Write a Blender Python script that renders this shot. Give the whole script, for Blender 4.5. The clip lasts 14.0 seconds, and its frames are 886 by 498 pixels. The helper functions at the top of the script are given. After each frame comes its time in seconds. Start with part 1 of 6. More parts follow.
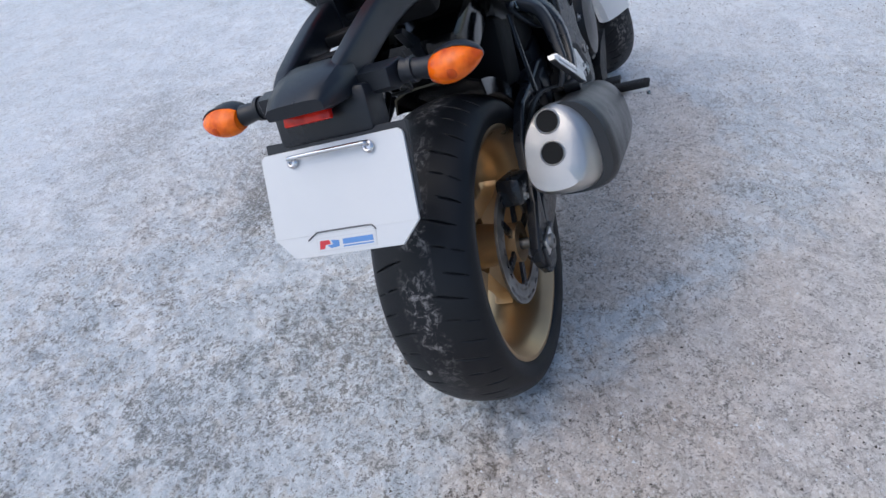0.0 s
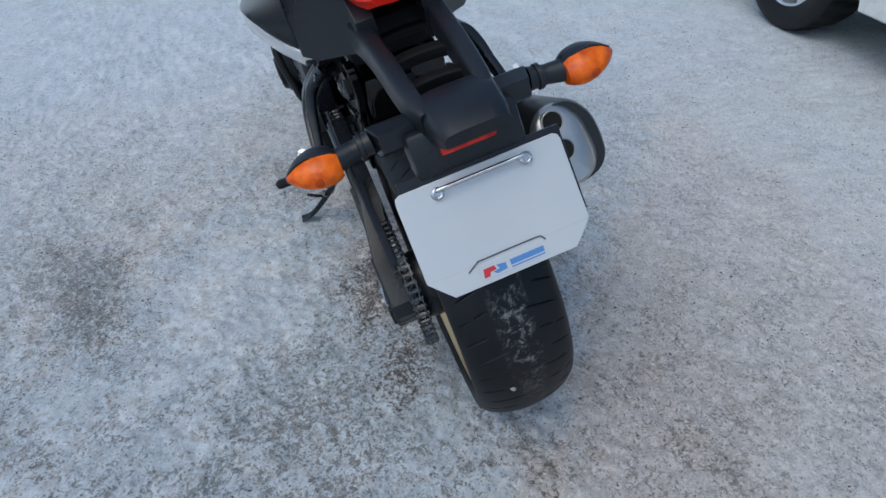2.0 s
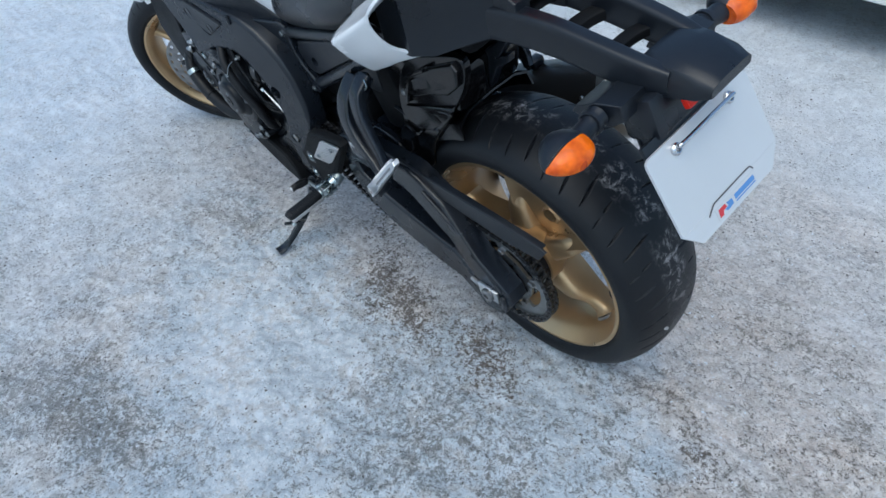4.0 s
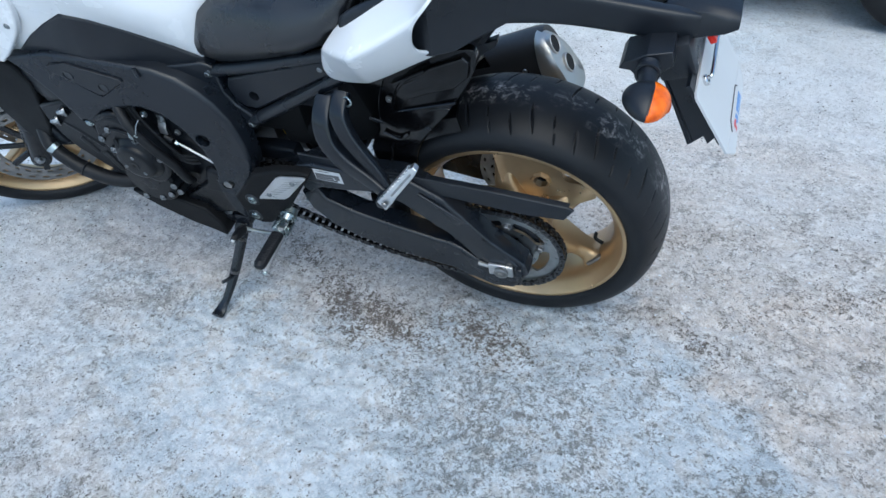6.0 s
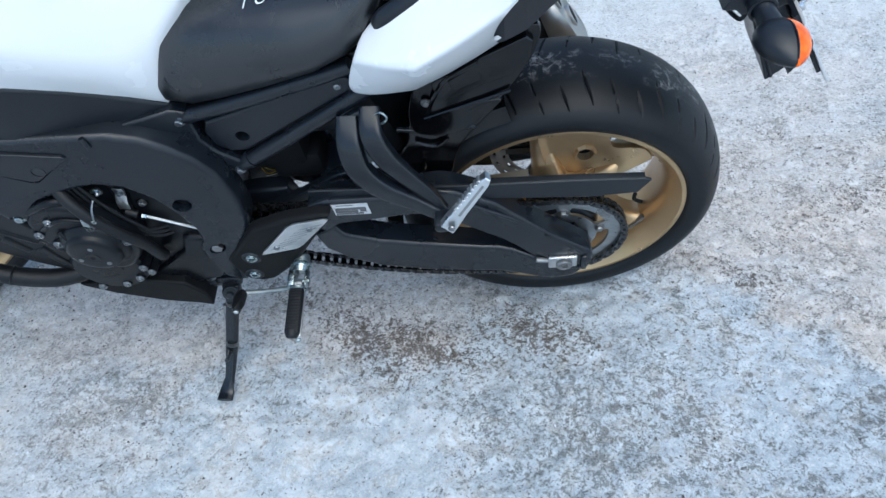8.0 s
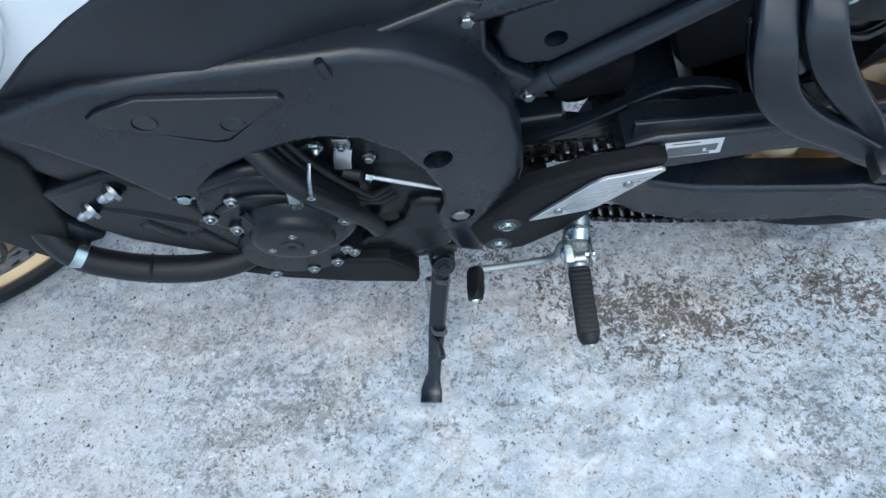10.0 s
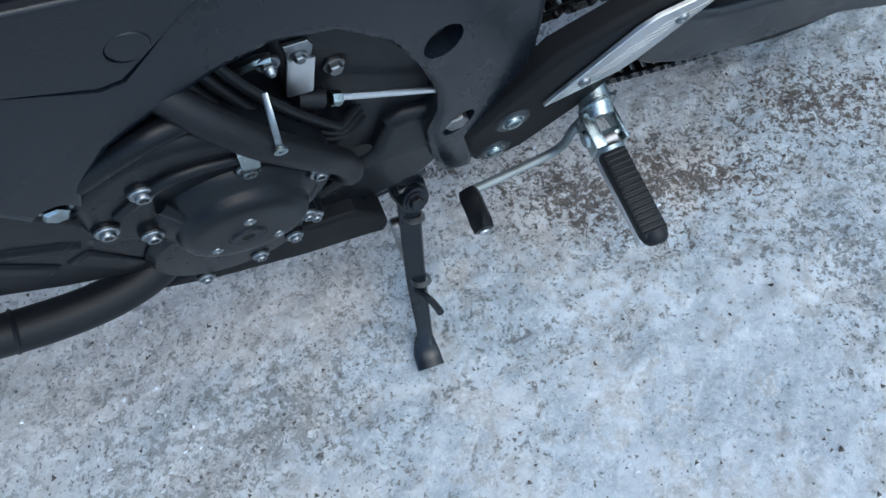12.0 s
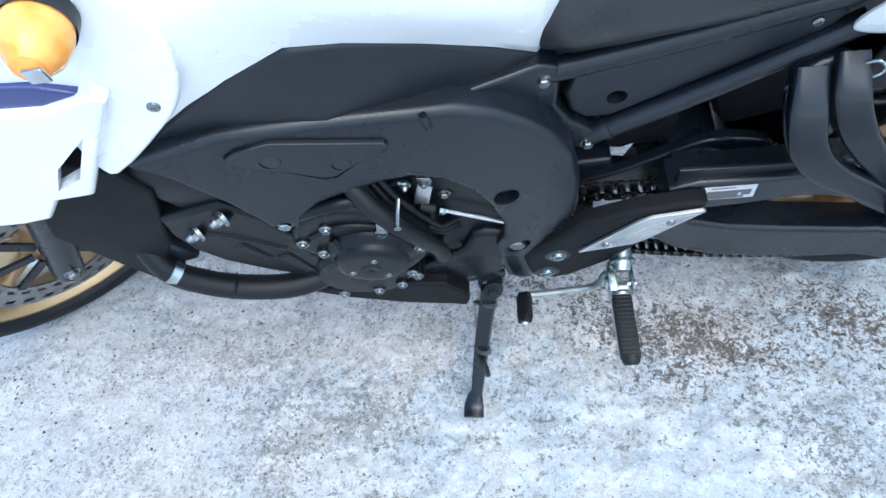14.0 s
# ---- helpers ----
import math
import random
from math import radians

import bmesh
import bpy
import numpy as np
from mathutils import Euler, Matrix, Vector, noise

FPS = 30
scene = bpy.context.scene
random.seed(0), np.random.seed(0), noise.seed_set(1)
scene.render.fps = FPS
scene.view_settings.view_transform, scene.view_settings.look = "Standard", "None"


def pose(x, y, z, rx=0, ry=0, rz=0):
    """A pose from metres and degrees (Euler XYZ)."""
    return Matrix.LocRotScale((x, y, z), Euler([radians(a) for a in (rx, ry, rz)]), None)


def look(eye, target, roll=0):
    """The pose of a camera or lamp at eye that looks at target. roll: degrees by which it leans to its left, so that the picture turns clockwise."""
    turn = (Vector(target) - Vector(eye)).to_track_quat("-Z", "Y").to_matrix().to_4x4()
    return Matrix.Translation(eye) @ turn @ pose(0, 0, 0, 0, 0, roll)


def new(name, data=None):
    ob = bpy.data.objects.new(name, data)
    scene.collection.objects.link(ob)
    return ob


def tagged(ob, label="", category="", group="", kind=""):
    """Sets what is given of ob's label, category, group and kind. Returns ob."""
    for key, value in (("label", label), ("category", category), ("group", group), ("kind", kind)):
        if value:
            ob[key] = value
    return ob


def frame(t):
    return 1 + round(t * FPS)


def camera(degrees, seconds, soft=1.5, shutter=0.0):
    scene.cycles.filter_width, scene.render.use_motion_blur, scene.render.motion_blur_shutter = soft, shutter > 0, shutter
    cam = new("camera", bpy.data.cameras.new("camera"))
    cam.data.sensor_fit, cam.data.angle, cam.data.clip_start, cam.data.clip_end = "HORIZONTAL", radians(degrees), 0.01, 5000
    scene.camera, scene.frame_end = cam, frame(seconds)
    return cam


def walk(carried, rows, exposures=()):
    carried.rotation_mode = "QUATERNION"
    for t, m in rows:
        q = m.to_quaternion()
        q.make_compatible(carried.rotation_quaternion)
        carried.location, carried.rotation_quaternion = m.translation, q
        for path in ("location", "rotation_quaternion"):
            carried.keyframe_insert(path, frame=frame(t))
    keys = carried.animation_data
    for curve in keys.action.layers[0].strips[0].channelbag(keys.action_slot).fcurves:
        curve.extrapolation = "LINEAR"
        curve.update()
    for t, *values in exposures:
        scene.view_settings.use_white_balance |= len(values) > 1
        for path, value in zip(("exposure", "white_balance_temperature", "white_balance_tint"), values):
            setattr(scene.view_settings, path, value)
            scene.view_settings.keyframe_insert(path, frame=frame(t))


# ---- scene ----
cam = camera(66.6, 14.0)
PATH = [
    (0, (-1.013, -0.236, 1.157), (0.445, 0.319, -0.095), -9.6),
    (0.2, (-1.019, -0.172, 1.154), (0.151, 0.233, 0.140), -7.6),
    (0.5, (-1.02, -0.052, 1.134), (0.469, 0.341, -0.142), -7.8),
    (0.7, (-0.993, 0.007, 1.122), (0.180, 0.224, 0.056), -5.2),
    (1, (-0.97, 0.104, 1.14), (0.517, 0.223, -0.193), -6.6),
    (1.5, (-0.975, 0.259, 1.142), (0.551, 0.103, -0.142), -4.2),
    (2, (-0.993, 0.436, 1.161), (0.513, -0.032, -0.069), -1.4),
    (2.5, (-0.924, 0.577, 1.148), (0.526, -0.034, -0.086), -1.9),
    (3, (-0.827, 0.709, 1.153), (0.51, -0.039, -0.133), -3.9),
    (3.2, (-0.801, 0.758, 1.153), (0.508, -0.039, -0.132), -3.3),
    (5.3, (-0.414, 1.159, 1.162), (0.413, -0.112, -0.143), -4.7),
    (5.5, (-0.38, 1.171, 1.16), (0.402, -0.123, -0.149), -4.3),
    (6, (-0.28, 1.242, 1.168), (0.304, -0.18, -0.11), -4.0),
    (6.5, (-0.206, 1.31, 1.174), (0.142, -0.2, -0.091), -1.9),
    (7, (-0.103, 1.269, 1.167), (0.195, -0.254, -0.095), -4.1),
    (7.2, (-0.06, 1.227, 1.166), (0.206, -0.275, -0.127), -6.8),
    (9.3, (0.373, 0.931, 1.055), (0.493, -0.366, -0.462), -8.7),
    (9.5, (0.415, 0.882, 1.034), (0.642, -0.365, -0.514), -10.4),
    (9.7, (0.470, 0.841, 1.007), (0.700, -0.141, -0.235), -12.2),
    (10, (0.559, 0.761, 0.976), (0.755, -0.407, -0.635), -14.0),
    (10.2, (0.607, 0.714, 0.941), (0.693, -0.201, -0.368), -14.5),
    (10.5, (0.679, 0.63, 0.882), (0.656, -0.356, -0.858), -14.7),
    (10.7, (0.693, 0.614, 0.845), (0.599, -0.104, -0.582), -11.2),
    (11, (0.718, 0.597, 0.819), (0.606, -0.277, -0.977), -13.7),
    (11.5, (0.716, 0.588, 0.817), (0.536, -0.264, -0.983), -11.0),
    (12, (0.713, 0.59, 0.818), (0.526, -0.269, -0.979), -11.9),
    (12.5, (0.708, 0.591, 0.823), (0.511, -0.279, -0.967), -12.6),
    (13, (0.708, 0.596, 0.837), (0.522, -0.297, -0.943), -13.5),
    (13.3, (0.690, 0.631, 0.883), (0.603, -0.194, -0.485), -15.2),
    (13.5, (0.668, 0.659, 0.929), (0.608, -0.444, -0.738), -15.4),
    (13.7, (0.643, 0.726, 0.971), (0.659, -0.279, -0.274), -14.0),
    (14, (0.622, 0.81, 1.06), (0.817, -0.415, -0.509), -12.1),
]
EXPOSURE = [(0.0, 0.45, 6400, 10), (1.0, -0.03, 6300, 7), (1.5, -0.08, 6200, 5), (2.2, 0.1, 6000, 2), (3.0, 0.28, 5850, 0), (5.3, 0.57, 5850, 0), (6.5, 0.7, 5850, 0), (7.2, 0.65, 5850, 0),
            (9.3, 1.18, 5850, 0), (9.5, 1.18, 5850, 0), (10.0, 1.03, 5850, 0), (10.5, 1.03, 5850, 0), (11.0, 0.90, 5850, 0), (12.0, 0.72, 5700, 0), (13.2, 0.80, 5650, 0), (13.5, 0.98, 5650, 0), (14.0, 1.33, 5800, 1)]
walk(cam, [(t, look(eye, target, roll)) for t, eye, target, roll in PATH], EXPOSURE)


from mathutils.bvhtree import BVHTree

# ---------------------------------------------------------------- light
world = bpy.data.worlds.new("sky")
scene.world = world
world.use_nodes = True
wn = world.node_tree.nodes
sky = wn.new("ShaderNodeTexSky")
sky.sky_type = 'NISHITA'
sky.sun_disc = False
SUN_EL, SUN_AZ = radians(62), radians(330)
sky.sun_elevation = SUN_EL
sky.sun_rotation = SUN_AZ
sky.air_density, sky.dust_density, sky.ozone_density = 1.0, 2.5, 1.0
wn["Background"].inputs["Strength"].default_value = 0.15
world.node_tree.links.new(sky.outputs[0], wn["Background"].inputs["Color"])

sun_data = bpy.data.lights.new("sun", 'SUN')
sun_data.energy, sun_data.angle, sun_data.color = 0.75, radians(70), (1.0, 0.95, 0.88)
sun = new("sun", sun_data)
sun_dir = Vector((math.sin(SUN_AZ) * math.cos(SUN_EL), math.cos(SUN_AZ) * math.cos(SUN_EL), math.sin(SUN_EL)))
sun.matrix_basis = look(sun_dir * 30, (0, 0, 0))


# ---------------------------------------------------------------- materials
def nodes_of(name):
    m = bpy.data.materials.new(name)
    m.use_nodes = True
    nt = m.node_tree
    return m, nt, nt.nodes["Principled BSDF"]


def add(nt, kind, **values):
    n = nt.nodes.new(kind)
    for key, value in values.items():
        n.inputs[key.replace("_", " ")].default_value = value
    return n


def ramp(nt, source, stops):
    n = nt.nodes.new("ShaderNodeValToRGB")
    e = n.color_ramp.elements
    while len(e) > len(stops):
        e.remove(e[-1])
    while len(e) < len(stops):
        e.new(1.0)
    for k, (p, c) in enumerate(stops):
        e[k].position = p
        e[k].color = (*c, 1) if len(c) == 3 else c
    nt.links.new(source, n.inputs["Fac"])
    return n.outputs["Color"]


def surface(name, base, rough=0.5, metal=0.0, vary=0.25, scale=60.0, bump=0.08, dust=0.0, coat=0.0, fine=900.0, spec=0.5):
    """A worn everyday surface: base colour with blotches, fine grain in the gloss and relief, and a film of dust."""
    m, nt, p = nodes_of(name)
    co = nt.nodes.new("ShaderNodeTexCoord")
    big = add(nt, "ShaderNodeTexNoise", Scale=scale * 0.12, Detail=5.0, Roughness=0.6)
    small = add(nt, "ShaderNodeTexNoise", Scale=fine, Detail=3.0, Roughness=0.6)
    for n in (big, small):
        nt.links.new(co.outputs["Object"], n.inputs["Vector"])
    lo = [c * (1 - vary) for c in base]
    hi = [min(1.0, c * (1 + vary)) for c in base]
    colour = ramp(nt, big.outputs["Fac"], [(0.3, lo), (0.7, hi)])
    if dust:
        speck = add(nt, "ShaderNodeTexNoise", Scale=scale, Detail=8.0, Roughness=0.75)
        nt.links.new(co.outputs["Object"], speck.inputs["Vector"])
        mask = ramp(nt, speck.outputs["Fac"], [(0.52, (0, 0, 0)), (0.8, (dust, dust, dust))])
        mix = nt.nodes.new("ShaderNodeMixRGB")
        nt.links.new(mask, mix.inputs["Fac"])
        nt.links.new(colour, mix.inputs["Color1"])
        mix.inputs["Color2"].default_value = (0.36, 0.34, 0.31, 1)
        colour = mix.outputs["Color"]
    nt.links.new(colour, p.inputs["Base Color"])
    gloss = ramp(nt, big.outputs["Fac"], [(0.3, (max(0.03, rough - 0.1),) * 3), (0.7, (min(1, rough + 0.12),) * 3)])
    nt.links.new(gloss, p.inputs["Roughness"])
    p.inputs["Metallic"].default_value = metal
    p.inputs["Specular IOR Level"].default_value = spec
    p.inputs["Coat Weight"].default_value = coat
    p.inputs["Coat Roughness"].default_value = 0.06
    b = add(nt, "ShaderNodeBump", Strength=bump, Distance=0.0015)
    nt.links.new(small.outputs["Fac"], b.inputs["Height"])
    nt.links.new(b.outputs["Normal"], p.inputs["Normal"])
    return m


BLACK = surface("black_plastic", (0.0072, 0.0095, 0.0138), 0.34, bump=0.16, dust=0.006, spec=0.45)
SATIN = surface("satin_black_paint", (0.0072, 0.0098, 0.0145), 0.26, bump=0.07, dust=0.005, spec=0.46)
GLOSS = surface("gloss_black_plastic", (0.0025, 0.0026, 0.0032), 0.12, bump=0.01, dust=0.003, spec=0.42)
ENGINE = surface("engine_black_paint", (0.0046, 0.0058, 0.0080), 0.32, bump=0.10, dust=0.008, spec=0.24, fine=500)
SEATSKIN = surface("seat_vinyl", (0.0095, 0.0108, 0.0135), 0.30, bump=0.22, dust=0.01, spec=0.75, fine=700)
RUBBER = surface("black_rubber", (0.0062, 0.0070, 0.0088), 0.45, bump=0.2, dust=0.012, spec=0.30)
MATT = surface("matt_black_plastic", (0.0050, 0.0055, 0.0065), 0.6, bump=0.2, dust=0.006, spec=0.18)
GOLD = surface("gold_wheel_paint", (0.52, 0.365, 0.205), 0.33, metal=0.82, vary=0.12, bump=0.05, dust=0.05)
ZINC = surface("zinc_plated_steel", (0.36, 0.415, 0.425), 0.26, metal=1.0, vary=0.35, scale=300, bump=0.1, dust=0.06)
CHROME = surface("chrome", (0.62, 0.62, 0.63), 0.06, metal=1.0, vary=0.08, bump=0.02, dust=0.02)
BOLTS = surface("dulled_zinc", (0.30, 0.32, 0.335), 0.34, metal=1.0, vary=0.35, scale=400, bump=0.1, dust=0.05)
DULL = surface("weathered_zinc", (0.21, 0.235, 0.24), 0.48, metal=0.8, vary=0.35, scale=300, bump=0.15, dust=0.10)
ALU = surface("brushed_aluminium", (0.66, 0.67, 0.68), 0.36, metal=1.0, vary=0.1, scale=200, bump=0.2)
STEEL = surface("grey_steel", (0.30, 0.30, 0.30), 0.38, metal=1.0, vary=0.3, scale=200, bump=0.2, dust=0.2)
SPROCKET = surface("greyed_sprocket_steel", (0.37, 0.39, 0.40), 0.32, metal=1.0, vary=0.3, scale=200, bump=0.15, dust=0.08)
CHAIN = surface("oily_chain_steel", (0.105, 0.108, 0.115), 0.24, metal=1.0, vary=0.5, scale=300, bump=0.15, dust=0.02)
WHITE = surface("white_pearl_paint", (0.80, 0.81, 0.82), 0.22, vary=0.02, bump=0.01, coat=0.6)
PLATEWHITE = surface("white_plate_sheet", (0.60, 0.61, 0.62), 0.38, metal=0.30, vary=0.03, bump=0.02)
BLUE = surface("blue_paint", (0.02, 0.035, 0.16), 0.25, vary=0.1, bump=0.01, coat=0.5)
MUFFLER = surface("bead_blasted_titanium", (0.52, 0.51, 0.49), 0.38, metal=1.0, vary=0.1, bump=0.2)
CAN = surface("grey_muffler_coating", (0.014, 0.0145, 0.016), 0.36, vary=0.15, bump=0.2)
# near-black: sooty or black parts, and painted shade in gaps and recesses
DEEPBLACK = surface("soot_and_shade_black", (0.006, 0.006, 0.006), 0.9, vary=0.3)
LABEL = surface("label_print", (0.55, 0.56, 0.57), 0.4, vary=0.05)
INK = surface("grey_ink", (0.09, 0.09, 0.095), 0.5)
YELLOW = surface("yellow_ink", (0.62, 0.42, 0.05), 0.45, vary=0.1)
LOGORED = surface("red_ink", (0.55, 0.03, 0.04), 0.35, vary=0.05)
LOGOBLUE = surface("blue_ink", (0.10, 0.24, 0.52), 0.35, vary=0.05)
STONE = surface("grey_pebble", (0.26, 0.25, 0.24), 0.7, vary=0.2)
CHALK = surface("white_marker", (0.7, 0.7, 0.7), 0.8, vary=0.2, scale=400)
GLASS = surface("dark_car_glass", (0.01, 0.012, 0.014), 0.05, vary=0.1, bump=0.0, coat=0.5)
CARWHITE = surface("car_white_paint", (0.70, 0.71, 0.68), 0.25, vary=0.04, dust=0.10, coat=0.5)
CARRIM = surface("car_alloy", (0.62, 0.63, 0.65), 0.3, metal=0.8, vary=0.08, dust=0.1)


def lens(name, colour, deep):
    """Moulded lamp lens: coloured plastic that lets some light in, with ribs inside."""
    m, nt, p = nodes_of(name)
    co = nt.nodes.new("ShaderNodeTexCoord")
    wave = add(nt, "ShaderNodeTexNoise", Scale=45.0, Detail=2.0)
    prism = add(nt, "ShaderNodeTexVoronoi", Scale=170.0)
    for n in (wave, prism):
        nt.links.new(co.outputs["Object"], n.inputs["Vector"])
    nt.links.new(ramp(nt, wave.outputs["Fac"], [(0.32, deep), (0.62, colour)]), p.inputs["Base Color"])
    p.inputs["Roughness"].default_value = 0.10
    p.inputs["Specular IOR Level"].default_value = 0.35
    p.inputs["Subsurface Weight"].default_value = 0.25
    p.inputs["Subsurface Radius"].default_value = (0.02, 0.008, 0.002)
    p.inputs["Subsurface Scale"].default_value = 0.5
    b = add(nt, "ShaderNodeBump", Strength=0.25, Distance=0.001)
    nt.links.new(prism.outputs["Distance"], b.inputs["Height"])
    nt.links.new(b.outputs["Normal"], p.inputs["Normal"])
    return m


AMBER = lens("amber_lens", (0.90, 0.170, 0.004), (0.52, 0.060, 0.002))
# amber again, with the washed-out brightness of strong light put into its colour
AMBERLIT = lens("overlit_amber_lens", (0.95, 0.50, 0.14), (0.88, 0.34, 0.07))
AMBERDEEP = lens("deep_amber_lens", (0.62, 0.085, 0.003), (0.40, 0.040, 0.002))
RED = lens("red_lens", (0.75, 0.025, 0.012), (0.50, 0.010, 0.006))


def tyre_material():
    """Black rubber with pale salt and snow smeared along the crown."""
    m, nt, p = nodes_of("tyre_rubber")
    co = nt.nodes.new("ShaderNodeTexCoord")
    sep = nt.nodes.new("ShaderNodeSeparateXYZ")
    nt.links.new(co.outputs["Object"], sep.inputs[0])
    ay = nt.nodes.new("ShaderNodeMath"); ay.operation = 'ABSOLUTE'
    nt.links.new(sep.outputs["Y"], ay.inputs[0])
    crown = nt.nodes.new("ShaderNodeMapRange")
    crown.inputs["From Min"].default_value, crown.inputs["From Max"].default_value = 0.036, 0.016
    nt.links.new(ay.outputs[0], crown.inputs["Value"])
    n1 = add(nt, "ShaderNodeTexNoise", Scale=55.0, Detail=9.0, Roughness=0.80, Distortion=0.5)
    n2 = add(nt, "ShaderNodeTexNoise", Scale=9.0, Detail=3.0)
    n3 = add(nt, "ShaderNodeTexNoise", Scale=700.0, Detail=3.0)
    for n in (n1, n2, n3):
        nt.links.new(co.outputs["Object"], n.inputs["Vector"])
    m1 = nt.nodes.new("ShaderNodeMath"); m1.operation = 'MULTIPLY'
    nt.links.new(ramp(nt, n1.outputs["Fac"], [(0.50, (0, 0, 0)), (0.60, (1, 1, 1))]), m1.inputs[0])
    nt.links.new(crown.outputs[0], m1.inputs[1])
    m2 = nt.nodes.new("ShaderNodeMath"); m2.operation = 'MULTIPLY'
    nt.links.new(m1.outputs[0], m2.inputs[0])
    nt.links.new(ramp(nt, n2.outputs["Fac"], [(0.38, (0, 0, 0)), (0.56, (0.95, 0.95, 0.95))]), m2.inputs[1])
    upper = nt.nodes.new("ShaderNodeMapRange")
    upper.inputs["From Min"].default_value, upper.inputs["From Max"].default_value = -0.12, 0.18
    upper.inputs["To Min"].default_value, upper.inputs["To Max"].default_value = 0.10, 1.0
    nt.links.new(sep.outputs["Z"], upper.inputs["Value"])
    m3 = nt.nodes.new("ShaderNodeMath"); m3.operation = 'MULTIPLY'
    nt.links.new(m2.outputs[0], m3.inputs[0])
    nt.links.new(upper.outputs[0], m3.inputs[1])
    mix = nt.nodes.new("ShaderNodeMixRGB")
    nt.links.new(m3.outputs[0], mix.inputs["Fac"])
    nt.links.new(ramp(nt, n2.outputs["Fac"], [(0.3, (0.0060, 0.0070, 0.0088)), (0.7, (0.0105, 0.0120, 0.0148))]), mix.inputs["Color1"])
    mix.inputs["Color2"].default_value = (0.36, 0.34, 0.33, 1)
    nt.links.new(mix.outputs[0], p.inputs["Base Color"])
    p.inputs["Roughness"].default_value = 0.46
    p.inputs["Specular IOR Level"].default_value = 0.25
    b = add(nt, "ShaderNodeBump", Strength=0.25, Distance=0.001)
    nt.links.new(n3.outputs["Fac"], b.inputs["Height"])
    nt.links.new(b.outputs["Normal"], p.inputs["Normal"])
    return m


TYRE = tyre_material()


def ground_material():
    """Trodden snow and ice: bluish white, with sandy grit ground in, in bands and blotches, and a wet brown patch."""
    m, nt, p = nodes_of("gritty_snow")
    co = nt.nodes.new("ShaderNodeTexCoord")
    obj = co.outputs["Object"]

    def noise_at(scale, detail=6.0, rough=0.6, warp=0.0, stretch=(1, 1, 1), turn=0.0):
        mp = nt.nodes.new("ShaderNodeMapping")
        mp.inputs["Scale"].default_value = stretch
        mp.inputs["Rotation"].default_value = (0, 0, radians(turn))
        nt.links.new(obj, mp.inputs["Vector"])
        n = add(nt, "ShaderNodeTexNoise", Scale=scale, Detail=detail, Roughness=rough, Distortion=warp)
        nt.links.new(mp.outputs[0], n.inputs["Vector"])
        return n.outputs["Fac"]

    def math2(op, a, b):
        n = nt.nodes.new("ShaderNodeMath")
        n.operation = op
        for k, v in enumerate((a, b)):
            if isinstance(v, float):
                n.inputs[k].default_value = v
            else:
                nt.links.new(v, n.inputs[k])
        return n.outputs[0]

    def mix(fac, a, b):
        n = nt.nodes.new("ShaderNodeMixRGB")
        nt.links.new(fac, n.inputs["Fac"])
        for key, v in (("Color1", a), ("Color2", b)):
            if isinstance(v, tuple):
                n.inputs[key].default_value = (*v, 1)
            else:
                nt.links.new(v, n.inputs[key])
        return n.outputs[0]

    def blot(x, y, rx, ry, turn=0.0):
        mp = nt.nodes.new("ShaderNodeMapping")
        mp.vector_type = 'TEXTURE'
        mp.inputs["Location"].default_value = (x, y, 0)
        mp.inputs["Rotation"].default_value = (0, 0, radians(turn))
        mp.inputs["Scale"].default_value = (rx, ry, 1)
        nt.links.new(obj, mp.inputs["Vector"])
        g = nt.nodes.new("ShaderNodeTexGradient")
        g.gradient_type = 'SPHERICAL'
        nt.links.new(mp.outputs[0], g.inputs["Vector"])
        return g.outputs["Fac"]

    bands = noise_at(2.2, 4.0, 0.55, 0.3, (0.35, 1.2, 1), -32)
    blotch = noise_at(7.0, 6.0, 0.65, 0.4)
    clumps = noise_at(34.0, 9.0, 0.74, 0.6)
    grains = noise_at(170.0, 7.0, 0.8, 0.3)
    crystals = noise_at(520.0, 3.0, 0.7)
    sep = nt.nodes.new("ShaderNodeSeparateXYZ")
    nt.links.new(obj, sep.inputs[0])

    def halfplane(x0, y0, nx, ny, soft, wobble):
        d = math2('ADD', math2('MULTIPLY', math2('SUBTRACT', sep.outputs["X"], x0), nx), math2('MULTIPLY', math2('SUBTRACT', sep.outputs["Y"], y0), ny))
        d = math2('ADD', d, math2('MULTIPLY', math2('SUBTRACT', blotch, 0.5), wobble))
        return ramp(nt, math2('ADD', math2('DIVIDE', d, soft), 0.5), [(0.0, (0, 0, 0)), (1.0, (1, 1, 1))])

    # where sand has been trodden in: behind and to the right of the machine, under it, and further off to the front left
    sandy = halfplane(-0.337, 0.11, -0.654, -0.757, 0.10, 0.35)
    under = ramp(nt, math2('ADD', math2('MAXIMUM', blot(0.62, -0.12, 0.75, 0.42, -25), blot(0.95, -0.10, 0.6, 0.5, 0)), math2('MULTIPLY', math2('SUBTRACT', blotch, 0.5), 0.6)), [(0.16, (0, 0, 0)), (0.34, (1, 1, 1))])
    ahead = halfplane(0.75, 0.75, 0.8, 0.6, 0.5, 1.2)
    sandy = math2('MAXIMUM', math2('MAXIMUM', sandy, under), math2('MULTIPLY', ahead, 0.7))
    patchy = ramp(nt, math2('ADD', math2('MULTIPLY', bands, 0.9), math2('MULTIPLY', blotch, 0.35)), [(0.45, (0.45, 0.45, 0.45)), (0.70, (1, 1, 1))])
